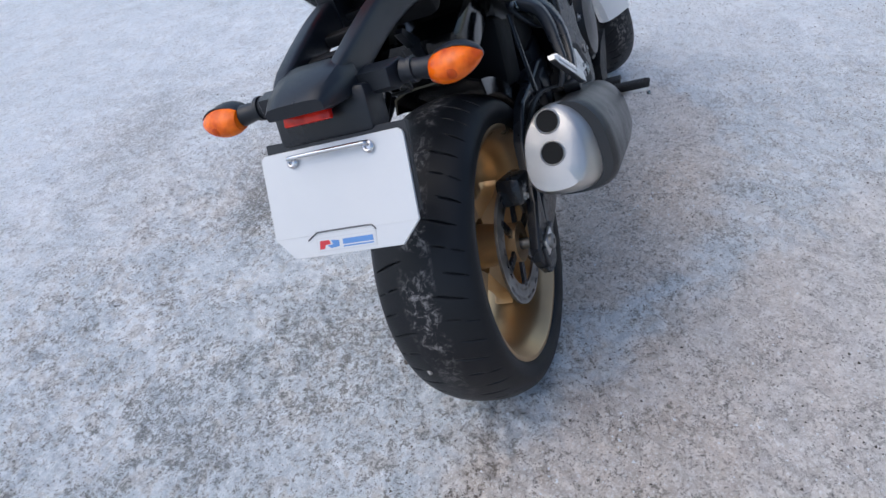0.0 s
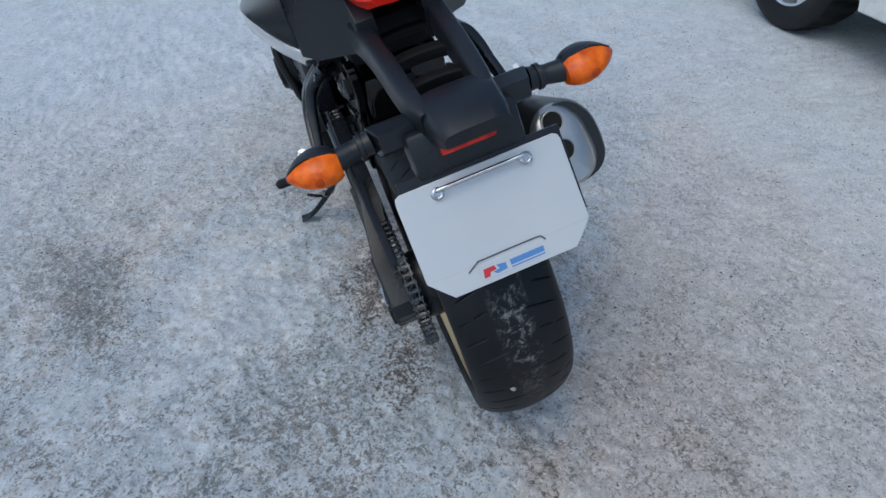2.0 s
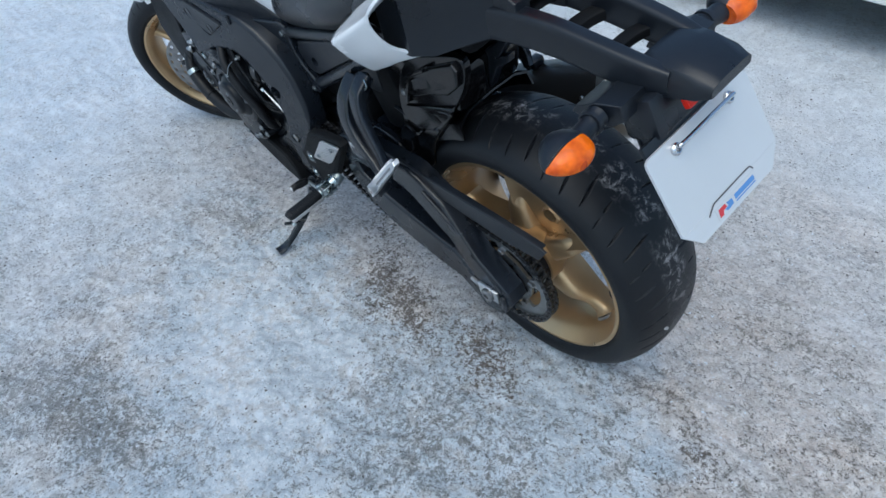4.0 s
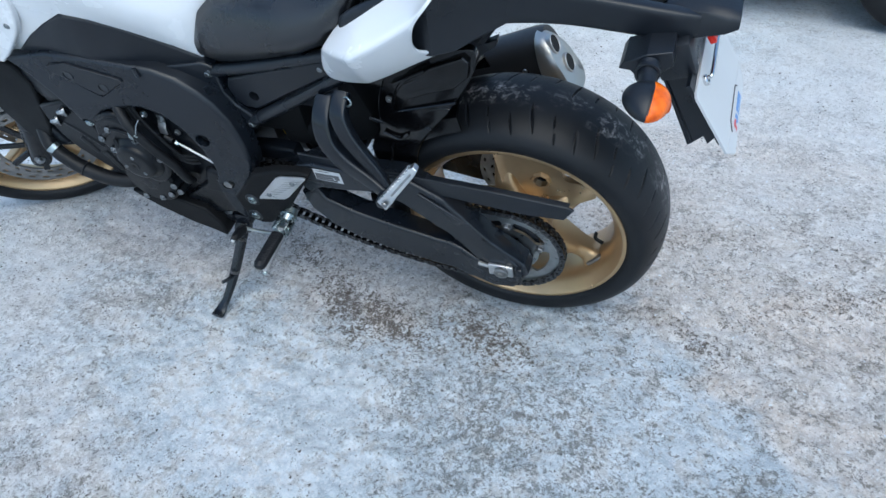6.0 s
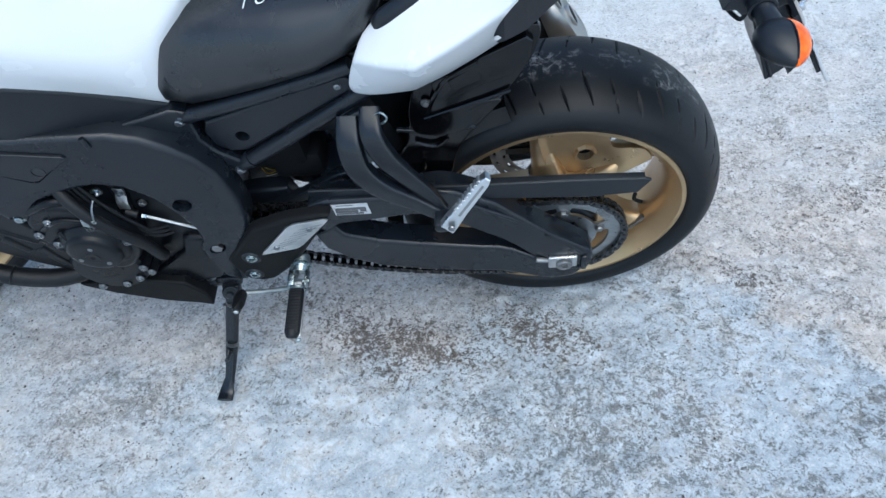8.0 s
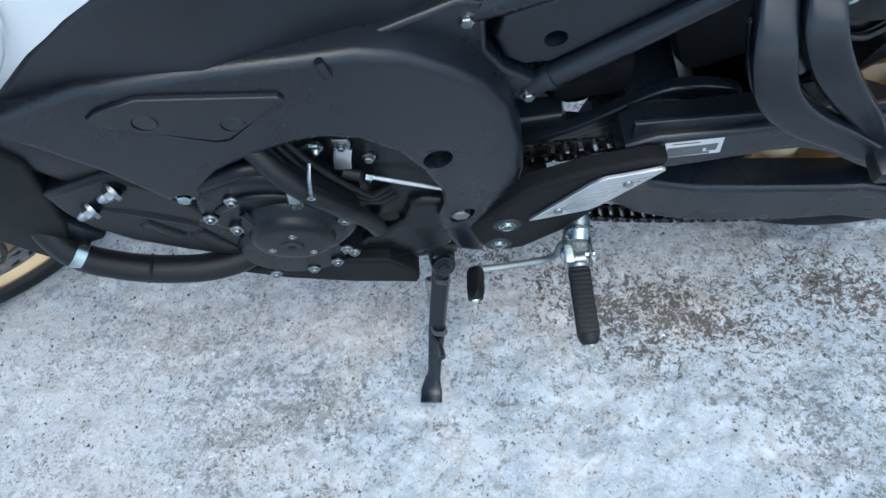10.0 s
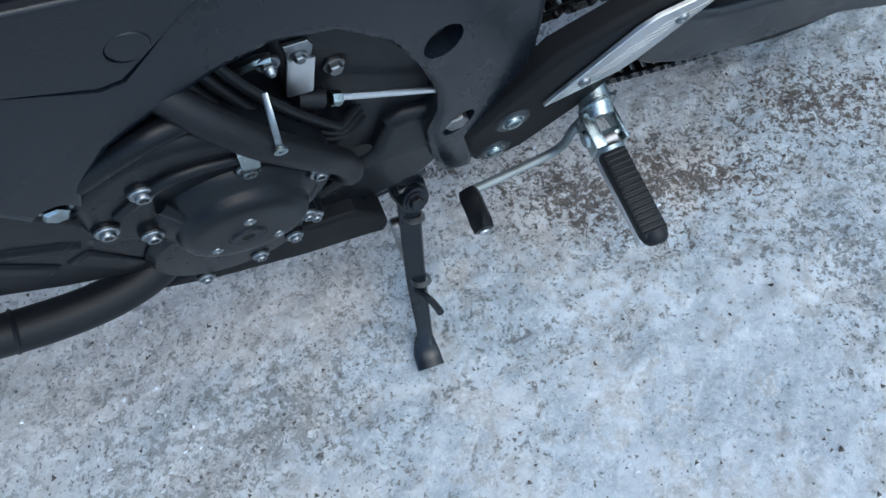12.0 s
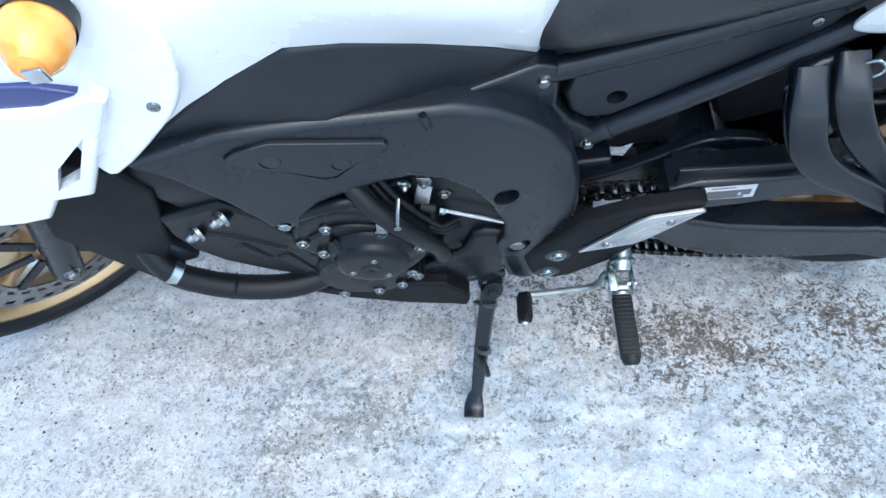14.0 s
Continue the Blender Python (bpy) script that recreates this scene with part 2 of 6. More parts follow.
    near = ramp(nt, math2('ADD', blot(0.0, 0.0, 2.6, 2.6), math2('MULTIPLY', math2('SUBTRACT', noise_at(1.3, 4.0, 0.6), 0.5), 0.9)), [(0.15, (0, 0, 0)), (0.55, (1, 1, 1))])
    sandy = math2('MULTIPLY', math2('MULTIPLY', sandy, patchy), near)
    sandy = math2('MAXIMUM', sandy, ramp(nt, math2('ADD', math2('MULTIPLY', bands, 0.7), math2('MULTIPLY', clumps, 0.5)), [(0.66, (0, 0, 0)), (0.86, (0.6, 0.6, 0.6))]))
    ice = mix(ramp(nt, clumps, [(0.40, (0, 0, 0)), (0.60, (1, 1, 1))]), (0.46, 0.525, 0.575), (0.68, 0.74, 0.785))
    ice = mix(ramp(nt, blotch, [(0.46, (0, 0, 0)), (0.62, (0.85, 0.85, 0.85))]), ice, (0.79, 0.84, 0.88))
    beige = mix(ramp(nt, clumps, [(0.40, (0, 0, 0)), (0.60, (1, 1, 1))]), (0.56, 0.475, 0.405), (0.82, 0.755, 0.695))
    colour = mix(sandy, ice, beige)
    # soft tan and grey mottling a few centimetres across
    mottle = noise_at(26.0, 7.0, 0.68, 0.5)
    colour = mix(ramp(nt, math2('ADD', mottle, math2('MULTIPLY', math2('SUBTRACT', blotch, 0.5), 0.5)), [(0.50, (0, 0, 0)), (0.60, (0.50,) * 3)]), colour, (0.43, 0.395, 0.350))
    # flakes of dirt between the crystals, thick in some blotches and thin in others; their dark tone also paints the
    # shade in the crust's pits
    flakes = math2('ADD', math2('MULTIPLY', noise_at(62.0, 4.0, 0.72, 0.9, (1, 1, 1), 30), 0.52), math2('MULTIPLY', noise_at(135.0, 3.0, 0.7, 1.0), 0.48))
    thick = math2('ADD', math2('MULTIPLY', math2('SUBTRACT', noise_at(8.0, 5.0, 0.62, 0.3), 0.5), 0.23), math2('MULTIPLY', math2('SUBTRACT', clumps, 0.5), 0.30))
    # dirtier where feet and wheels have passed, cleaner on the bare ice
    trodden = halfplane(-0.25, 0.3, -0.97, 0.25, 0.9, 0.5)
    thick = math2('MULTIPLY', thick, math2('ADD', math2('MULTIPLY', trodden, 0.45), 1.0))
    for x, y, rx, ry, turn, more in ((0.02, 0.46, 0.42, 0.34, 10, 0.050), (0.62, 0.96, 0.50, 0.18, 25, 0.100), (-0.36, 0.66, 0.40, 0.22, 30, 0.050), (0.17, 0.16, 0.16, 0.10, 20, 0.045),
                                     (0.98, 0.33, 0.18, 0.11, 0, 0.070), (1.05, 1.70, 0.70, 0.30, 20, 0.060), (0.42, 0.60, 0.36, 0.24, 10, -0.080), (0.22, 0.70, 0.30, 0.18, 0, -0.035), (0.62, 0.50, 0.30, 0.20, 30, -0.035), (0.30, 0.40, 0.24, 0.14, 10, -0.030)):
        thick = math2('ADD', thick, math2('MULTIPLY', blot(x, y, rx, ry, turn), more))
    speck = math2('ADD', math2('ADD', flakes, thick), math2('MULTIPLY', sandy, -0.004))
    pits = ramp(nt, speck, [(0.512, (0, 0, 0)), (0.545, (0.38,) * 3), (0.600, (0.86,) * 3)])
    dirt_shade = mix(sandy, (0.185, 0.195, 0.195), (0.225, 0.190, 0.155))
    dirt_shade = mix(ramp(nt, bands, [(0.45, (0, 0, 0)), (0.6, (0.6, 0.6, 0.6))]), dirt_shade, (0.165, 0.145, 0.125))
    colour = mix(pits, colour, dirt_shade)
    # bright glints on the grains, painted into the colour
    glint = ramp(nt, math2('ADD', math2('MULTIPLY', grains, 0.7), math2('MULTIPLY', speck, 0.3)), [(0.40, (0.8, 0.8, 0.8)), (0.48, (0, 0, 0))])
    colour = mix(glint, colour, (0.84, 0.85, 0.86))
    # paler, bluer snow further off
    far_pale = math2('MAXIMUM', halfplane(0.0, -0.75, 0.0, -1.0, 0.9, 0.5), halfplane(1.2, 0.0, 1.0, 0.0, 1.0, 0.5))
    far_pale = math2('MAXIMUM', far_pale, math2('SUBTRACT', 1.0, near))
    colour = mix(math2('MULTIPLY', far_pale, math2('ADD', math2('MULTIPLY', blotch, 0.5), 0.22)), colour, (0.75, 0.80, 0.85))
    crumb = ramp(nt, math2('ADD', noise_at(170.0, 1.0, 0.5), math2('MULTIPLY', thick, 0.5)), [(0.675, (0, 0, 0)), (0.72, (0.75, 0.75, 0.75))])
    colour = mix(crumb, colour, (0.085, 0.078, 0.070))
    for x, y, long, turn in ((0.73, 0.43, 0.030, 40), (0.70, 0.455, 0.045, 48), (0.78, 0.47, 0.028, -20), (0.49, 0.46, 0.045, 35), (0.42, 0.50, 0.04, 42), (0.56, 0.40, 0.03, 15), (0.72, 0.36, 0.024, -30), (0.35, 0.45, 0.035, 45)):
        colour = mix(ramp(nt, blot(x, y, long, 0.0030, turn), [(0.1, (0, 0, 0)), (0.6, (0.5, 0.5, 0.5))]), colour, (0.82, 0.83, 0.85))
    # thawed brown slush under the machine and in the wheel track behind it
    wet = math2('MAXIMUM', blot(0.42, 0.20, 0.27, 0.10, -40), blot(0.28, 0.24, 0.22, 0.085, -10))
    wet = math2('MAXIMUM', wet, math2('MULTIPLY', blot(0.05, 0.22, 0.20, 0.11, -20), 1.0))
    wet = math2('MAXIMUM', wet, blot(0.33, 0.20, 0.17, 0.10, -20))
    wet = math2('MAXIMUM', wet, math2('MULTIPLY', blot(0.60, 0.06, 0.17, 0.07, -40), 0.8))
    wet = math2('MAXIMUM', wet, math2('MULTIPLY', blot(-0.42, 0.10, 0.20, 0.07, -40), 0.65))
    wet = math2('MAXIMUM', wet, math2('MULTIPLY', blot(-0.80, -0.16, 0.55, 0.10, 28), 0.6))
    wetness = math2('ADD', math2('MULTIPLY', wet, 0.70), math2('MULTIPLY', math2('SUBTRACT', math2('ADD', math2('MULTIPLY', flakes, 0.75), math2('MULTIPLY', grains, 0.25)), 0.5), 5.0))
    wetness = ramp(nt, math2('MULTIPLY', wetness, ramp(nt, wet, [(0.02, (0, 0, 0)), (0.18, (1, 1, 1))])), [(0.34, (0, 0, 0)), (0.62, (0.92, 0.92, 0.92))])
    colour = mix(wetness, colour, mix(ramp(nt, grains, [(0.36, (0, 0, 0)), (0.66, (1, 1, 1))]), (0.040, 0.031, 0.026), (0.21, 0.17, 0.14)))
    # tiny crystal highlights, likewise mixed into the base colour
    sparkle = ramp(nt, crystals, [(0.62, (0, 0, 0)), (0.74, (0.55, 0.55, 0.55))])
    colour = mix(sparkle, colour, (0.80, 0.81, 0.83))
    nt.links.new(colour, p.inputs["Base Color"])
    nt.links.new(ramp(nt, blotch, [(0.35, (0.42,) * 3), (0.65, (0.75,) * 3)]), p.inputs["Roughness"])
    height = math2('ADD', math2('MULTIPLY', clumps, 0.9), math2('MULTIPLY', grains, 0.5))
    height = math2('ADD', math2('SUBTRACT', height, math2('MULTIPLY', pits, 0.22)), math2('MULTIPLY', crystals, 0.18))
    b = add(nt, "ShaderNodeBump", Strength=0.85, Distance=0.011)
    nt.links.new(height, b.inputs["Height"])
    nt.links.new(b.outputs["Normal"], p.inputs["Normal"])
    return m


SNOW = ground_material()
GRIT = surface("grit", (0.085, 0.075, 0.066), 0.8, vary=0.6, scale=30, fine=300)
CRUMB = surface("ice_crumb", (0.72, 0.76, 0.80), 0.35, vary=0.12, scale=30, fine=300)


# ---------------------------------------------------------------- mesh helpers
def part(name, bm, material, parent, label="", sharp=32, flat=False):
    """Links a bmesh as one mesh object under a thing or part."""
    bmesh.ops.recalc_face_normals(bm, faces=bm.faces)
    for f in bm.faces:
        f.smooth = not flat
    lim = radians(sharp)
    for e in bm.edges:
        if len(e.link_faces) == 2 and e.calc_face_angle(0.0) > lim:
            e.smooth = False
    me = bpy.data.meshes.new(name)
    bm.to_mesh(me)
    bm.free()
    me.materials.append(material)
    ob = new(name, me)
    if parent:
        ob.parent = parent
    if label:
        tagged(ob, label)
    return ob


def weighted(ob):
    w = ob.modifiers.new("weighted", 'WEIGHTED_NORMAL')
    w.keep_sharp = True
    w.weight = 90
    return ob


def spline(pts, steps=6, closed=False):
    """Catmull-Rom through the points."""
    p = [Vector(q) for q in pts]
    n = len(p)
    out = []
    for k in range(n if closed else n - 1):
        if closed:
            a, b, c, d = p[(k - 1) % n], p[k], p[(k + 1) % n], p[(k + 2) % n]
        else:
            a, b, c, d = p[max(k - 1, 0)], p[k], p[k + 1], p[min(k + 2, n - 1)]
        for s in range(steps):
            t = s / steps
            out.append(0.5 * ((2 * b) + (c - a) * t + (2 * a - 5 * b + 4 * c - d) * t * t + (3 * b - a - 3 * c + d) * t ** 3))
    if not closed:
        out.append(p[-1])
    return out


def rounded(outline, steps=4):
    """A smooth closed outline through (x, z) corners."""
    return [(v.x, v.y) for v in spline([(x, z, 0) for x, z in outline], steps, closed=True)]


def slab(outline, y, thick, bevel=0.004, cuts=(), segments=3, sign=1):
    """A plate cut to an (x, z) outline. y: its outer face, a number or a function of x and z; thick: how far it goes inwards."""
    f = y if callable(y) else (lambda x, z: y)
    bm = bmesh.new()
    face = bm.faces.new([bm.verts.new((x, 0, z)) for x, z in outline])
    for c in cuts:
        bmesh.ops.bisect_plane(bm, geom=bm.verts[:] + bm.edges[:] + bm.faces[:], plane_co=(c, 0, 0), plane_no=(1, 0, 0))
    top = bm.faces[:]
    made = bmesh.ops.extrude_face_region(bm, geom=top)
    inner = [v for v in made["geom"] if isinstance(v, bmesh.types.BMVert)]
    inner_set = set(inner)
    for v in bm.verts:
        v.co.y = sign * (f(v.co.x, v.co.z) - (thick if v in inner_set else 0.0))
    bmesh.ops.recalc_face_normals(bm, faces=bm.faces)
    if bevel:
        rim = [e for e in bm.edges if len(e.link_faces) == 2 and e.calc_face_angle(0.0) > radians(40)
               and any(abs(v.co.y - sign * f(v.co.x, v.co.z)) < 1e-5 for v in e.verts) and e.verts[0] not in inner_set and e.verts[1] not in inner_set]
        bmesh.ops.bevel(bm, geom=rim, offset=bevel, segments=segments, profile=0.5, affect='EDGES', clamp_overlap=True)
    return bm


def block(centre, size, bevel=0.004, turn=None, segments=2):
    bm = bmesh.new()
    bmesh.ops.create_cube(bm, size=1.0)
    for v in bm.verts:
        v.co = Vector((v.co.x * size[0], v.co.y * size[1], v.co.z * size[2]))
    if bevel:
        bmesh.ops.bevel(bm, geom=bm.edges[:], offset=bevel, segments=segments, profile=0.5, affect='EDGES', clamp_overlap=True)
    m = Matrix.Translation(centre) @ (turn.to_4x4() if turn else Matrix())
    bm.transform(m)
    return bm


def turned(degrees, axis):
    return Matrix.Rotation(radians(degrees), 3, axis)


def skin(bm, rings, closed=True, caps=True):
    rows = [[bm.verts.new(p) for p in ring] for ring in rings]
    n = len(rows[0])
    for a, b in zip(rows, rows[1:]):
        for k in range(n if closed else n - 1):
            bm.faces.new((a[k], a[(k + 1) % n], b[(k + 1) % n], b[k]))
    if caps:
        bm.faces.new(rows[0])
        bm.faces.new(rows[-1])
    return bm


def tube(pts, r, steps=6, sides=12, squash=1.0, up=(0, 1, 0), bm=None, square=False):
    """A rod along a smooth line. r: radius or one per point; squash: width against height across 'up'."""
    bm = bm or bmesh.new()
    line = spline(pts, steps) if len(pts) > 2 else [Vector(p) for p in pts]
    rs = [r] * len(line) if not isinstance(r, (list, tuple)) else list(np.interp(np.linspace(0, len(r) - 1, len(line)), range(len(r)), r))
    rings = []
    for k, p in enumerate(line):
        d = (line[min(k + 1, len(line) - 1)] - line[max(k - 1, 0)]).normalized()
        u = Vector(up)
        if (u - d * u.dot(d)).length < 0.05:
            u = Vector((0, 0, 1))
        u = (u - d * u.dot(d)).normalized()
        w = d.cross(u)
        ring = []
        for s in range(sides):
            a = 2 * math.pi * (s + 0.5) / sides
            c, q = math.cos(a), math.sin(a)
            if square:
                e = 0.4
                c, q = math.copysign(abs(c) ** e, c), math.copysign(abs(q) ** e, q)
            ring.append(p + u * (c * rs[k] * squash) + w * (q * rs[k]))
        rings.append(ring)
    return skin(bm, rings)


def frame_of(axis):
    """Rotation that takes +y to the axis."""
    return Vector((0, 1, 0)).rotation_difference(Vector(axis).normalized()).to_matrix()


def lathe(profile, centre=(0, 0, 0), axis=(0, 1, 0), n=32, loop=False, bm=None, start=0.0, sweep=360.0):
    """Turns (radius, height) pairs round an axis."""
    bm = bm or bmesh.new()
    rot = frame_of(axis)
    c = Vector(centre)
    full = abs(sweep - 360.0) < 1e-6
    cols = []
    for k in range(n if full else n + 1):
        a = radians(start + sweep * k / n)
        col = []
        for r, h in profile:
            col.append(bm.verts.new(c + rot @ Vector((r * math.cos(a), h, r * math.sin(a)))))
        cols.append(col)
    m = len(profile)
    for k in range(n):
        a, b = cols[k], cols[(k + 1) % len(cols)]
        for j in range(m if loop else m - 1):
            q = (a[j], a[(j + 1) % m], b[(j + 1) % m], b[j])
            bm.faces.new(q)
    bmesh.ops.remove_doubles(bm, verts=bm.verts, dist=1e-6)
    return bm


BOLT_MESHES = {}


def bolt(parent, at, r=0.006, axis=(0, 1, 0), kind="socket", material=None, name="bolt"):
    """A bolt head: socket cap with flange, hexagon, cross-head screw or domed nut; alike ones share their mesh."""
    key = (kind, r)
    material = material or BOLTS
    if (key, material.name) not in BOLT_MESHES:
        h = r * 1.1
        if kind == "socket":
            bm = lathe([(0, h * 0.15), (r * 0.52, h * 0.15), (r * 0.56, h * 0.70), (r * 0.92, h * 0.70), (r, h * 0.58), (r, 0.20 * h), (r * 1.5, 0.12 * h), (r * 1.62, -0.05 * h), (r * 1.62, -h * 0.4)], n=20)
        elif kind == "hex":
            bm = lathe([(0, h * 0.9), (r * 0.8, h * 0.9), (r, h * 0.7), (r, 0), ], n=6)
            lathe([(r * 0.9, 0.15 * h), (r * 1.35, 0.12 * h), (r * 1.4, -h * 0.4)], n=18, bm=bm)
        elif kind == "flush":
            bm = lathe([(0, -h * 0.5), (r * 0.52, -h * 0.5), (r * 0.55, h * 0.30), (r * 0.85, h * 0.34), (r, h * 0.2), (r * 1.04, 0.0), (r * 1.30, -0.01 * h), (r * 1.36, -h * 0.2)], n=22)
        elif kind == "screw":
            bm = lathe([(0, h * 0.25), (r * 0.22, h * 0.12), (r * 0.32, h * 0.42), (r * 0.75, h * 0.40), (r * 0.95, h * 0.28), (r, 0.05 * h), (r, -h * 0.4)], n=18)
        else:
            bm = lathe([(0, h * 1.7), (r * 0.45, h * 1.55), (r * 0.75, h * 1.1), (r * 0.8, h * 0.8)], n=12)
            lathe([(r * 0.8, h * 0.85), (r, h * 0.75), (r, 0.1 * h)], n=6, bm=bm)
            lathe([(r * 0.9, 0.12 * h), (r * 1.5, 0.1 * h), (r * 1.5, -h * 0.4)], n=18, bm=bm)
        ob = part(name, bm, material, parent)
        BOLT_MESHES[(key, material.name)] = ob.data
    else:
        ob = new(name, BOLT_MESHES[(key, material.name)])
        ob.parent = parent
    ob.matrix_basis = Matrix.Translation(at) @ frame_of(axis).to_4x4()
    return ob


def cut(ob, cutter):
    """Cuts the shape of a bmesh out of an object."""
    bmesh.ops.recalc_face_normals(cutter, faces=cutter.faces)
    me = bpy.data.meshes.new("cutter")
    cutter.to_mesh(me)
    cutter.free()
    tool = new("cutter", me)
    tool.matrix_basis = ob.matrix_basis
    tool.parent = ob.parent
    mod = ob.modifiers.new("cut", 'BOOLEAN')
    mod.object, mod.operation, mod.solver = tool, 'DIFFERENCE', 'EXACT'
    bpy.context.view_layer.update()
    ob.data = bpy.data.meshes.new_from_object(ob.evaluated_get(bpy.context.evaluated_depsgraph_get()))
    for m in list(ob.modifiers):
        ob.modifiers.remove(m)
    bpy.data.objects.remove(tool)
    bm = bmesh.new()
    bm.from_mesh(ob.data)
    for f in bm.faces:
        f.smooth = True
    for e in bm.edges:
        if len(e.link_faces) == 2:
            e.smooth = e.calc_face_angle(0.0) < radians(32)
    bm.to_mesh(ob.data)
    bm.free()
    return weighted(ob)


# ---------------------------------------------------------------- ground
def lumps(X, Y, cell, seed):
    """Smooth random heights, one value per cell."""
    table = np.random.default_rng(seed).random((256, 256))
    u, v = X / cell, Y / cell
    i, j = np.floor(u).astype(int), np.floor(v).astype(int)
    f, g = u - i, v - j
    f, g = f * f * (3 - 2 * f), g * g * (3 - 2 * g)
    at = lambda a, b: table[a % 256, b % 256]
    return at(i, j) * (1 - f) * (1 - g) + at(i + 1, j) * f * (1 - g) + at(i, j + 1) * (1 - f) * g + at(i + 1, j + 1) * f * g - 0.5


def ground_height(X, Y):
    Z = 0.010 * lumps(X, Y, 0.45, 1) + 0.006 * lumps(X, Y, 0.16, 2) + 0.0055 * lumps(X, Y, 0.055, 3)
    crust = 0.45 + 1.3 * np.clip(lumps(X, Y, 0.30, 4) + 0.5, 0, 1)
    Z = Z + crust * (0.0062 * lumps(X, Y, 0.026, 5) + 0.0056 * lumps(X, Y, 0.0135, 6))
    inside = (X > -2.6) & (X < 3.4) & (Y > -2.8) & (Y < 2.2)
    return np.where(inside, Z - 0.005, -0.005)


def build_ground():
    near = lambda lo, hi, step: list(np.arange(lo, hi - 1e-6, step))
    far = [2.0, 4.0, 8.0, 16.0, 40.0, 100.0, 300.0, 800.0]
    xs = [-2.6 - f for f in reversed(far)] + near(-2.6, -1.2, 0.03) + near(-1.2, 1.6, 0.0070) + near(1.6, 3.4, 0.03) + [3.4] + [3.4 + f for f in far]
    ys = [-2.8 - f for f in reversed(far)] + near(-2.8, -1.0, 0.03) + near(-1.0, 1.3, 0.0070) + near(1.3, 2.2, 0.03) + [2.2] + [2.2 + f for f in far]
    X, Y = np.meshgrid(xs, ys, indexing="ij")
    rng = np.random.default_rng(5)
    fine = (X > -1.2) & (X < 1.6) & (Y > -1.0) & (Y < 1.3)
    Z = ground_height(X, Y) + np.where(fine, 0.0015 * rng.normal(0, 0.5, X.shape), 0.0)
    nx, ny = X.shape
    verts = np.stack([X, Y, Z], -1).reshape(-1, 3).tolist()
    faces = [(i * ny + j, (i + 1) * ny + j, (i + 1) * ny + j + 1, i * ny + j + 1) for i in range(nx - 1) for j in range(ny - 1)]
    me = bpy.data.meshes.new("ground")
    me.from_pydata(verts, [], faces)
    me.materials.append(SNOW)
    me.polygons.foreach_set("use_smooth", [True] * len(faces))
    tagged(new("ground", me), "trodden icy snow mixed with brown sand and grit", "ground", kind="structure")


build_ground()


def build_crumbs(name, count, seed, least, most, material, label, category):
    """Loose crumbs lying on the snow, in drifts."""
    rng = np.random.default_rng(seed)
    shape = np.array([(1, 0, 0), (-0.5, 0.87, 0), (-0.5, -0.87, 0), (0.1, 0.1, 0.8), (0.2, -0.1, -0.5)])
    tris = np.array(((0, 1, 3), (1, 2, 3), (2, 0, 3), (1, 0, 4), (2, 1, 4), (0, 2, 4)))
    x, y = rng.uniform(-1.6, 2.2, count * 3), rng.uniform(-1.6, 1.6, count * 3)
    drift = lumps(x, y, 0.22, seed + 1) + 0.6 * lumps(x, y, 0.07, seed + 2) + rng.normal(0, 0.25, count * 3)
    pick = np.argsort(-drift)[:count]
    x, y = x[pick], y[pick]
    z = ground_height(x, y)
    size = least + (most - least) * rng.random(count) ** 3.5
    a = rng.uniform(0, 6.28, count)
    p = shape[None] * size[:, None, None] * rng.uniform(0.55, 1.35, (count, 5, 3))
    c, q = np.cos(a)[:, None], np.sin(a)[:, None]
    verts = np.stack([p[..., 0] * c - p[..., 1] * q + x[:, None], p[..., 0] * q + p[..., 1] * c + y[:, None], p[..., 2] + z[:, None]], -1).reshape(-1, 3)
    faces = (np.arange(count)[:, None, None] * 5 + tris[None]).reshape(-1, 3)
    me = bpy.data.meshes.new(name)
    me.from_pydata(verts.tolist(), [], faces.tolist())
    me.materials.append(material)
    tagged(new(name, me), label, category, kind="stuff")


build_crumbs("grit", 9000, 11, 0.0012, 0.0046, GRIT, "loose dark grit crumbs scattered on the snow", "grit")
build_crumbs("ice_crumbs", 9000, 31, 0.0014, 0.0048, CRUMB, "small white crumbs of broken ice on the snow", "ice")


# ---------------------------------------------------------------- the motorcycle
# x runs forward from the rear axle, y to its left, z up along the wheels; the whole machine leans on its side stand.
LEAN = 13.6
bike = new("motorcycle")
bike.matrix_basis = Matrix.Rotation(radians(-LEAN), 4, 'X')
tagged(bike, "white and black motorcycle with gold wheels, leaning on its stand", "motorcycle")


def tyre_mesh(profile, n, groove):
    """Tyre turned from (radius, y) pairs, with grooves pressed into the tread where groove(angle, y) says so."""
    pts = spline([(y, r, 0) for r, y in profile], 7)
    bm = bmesh.new()
    cols = []
    for k in range(n):
        a = 2 * math.pi * k / n
        col = []
        for p in pts:
            y, r = p.x, p.y
            r -= groove(a, y) if r > 0.262 else 0.0
            col.append(bm.verts.new((r * math.cos(a), y, r * math.sin(a))))
        cols.append(col)
    for k in range(n):
        a, b = cols[k], cols[(k + 1) % n]
        for j in range(len(pts) - 1):
            bm.faces.new((a[j], a[j + 1], b[j + 1], b[j]))
    return bm


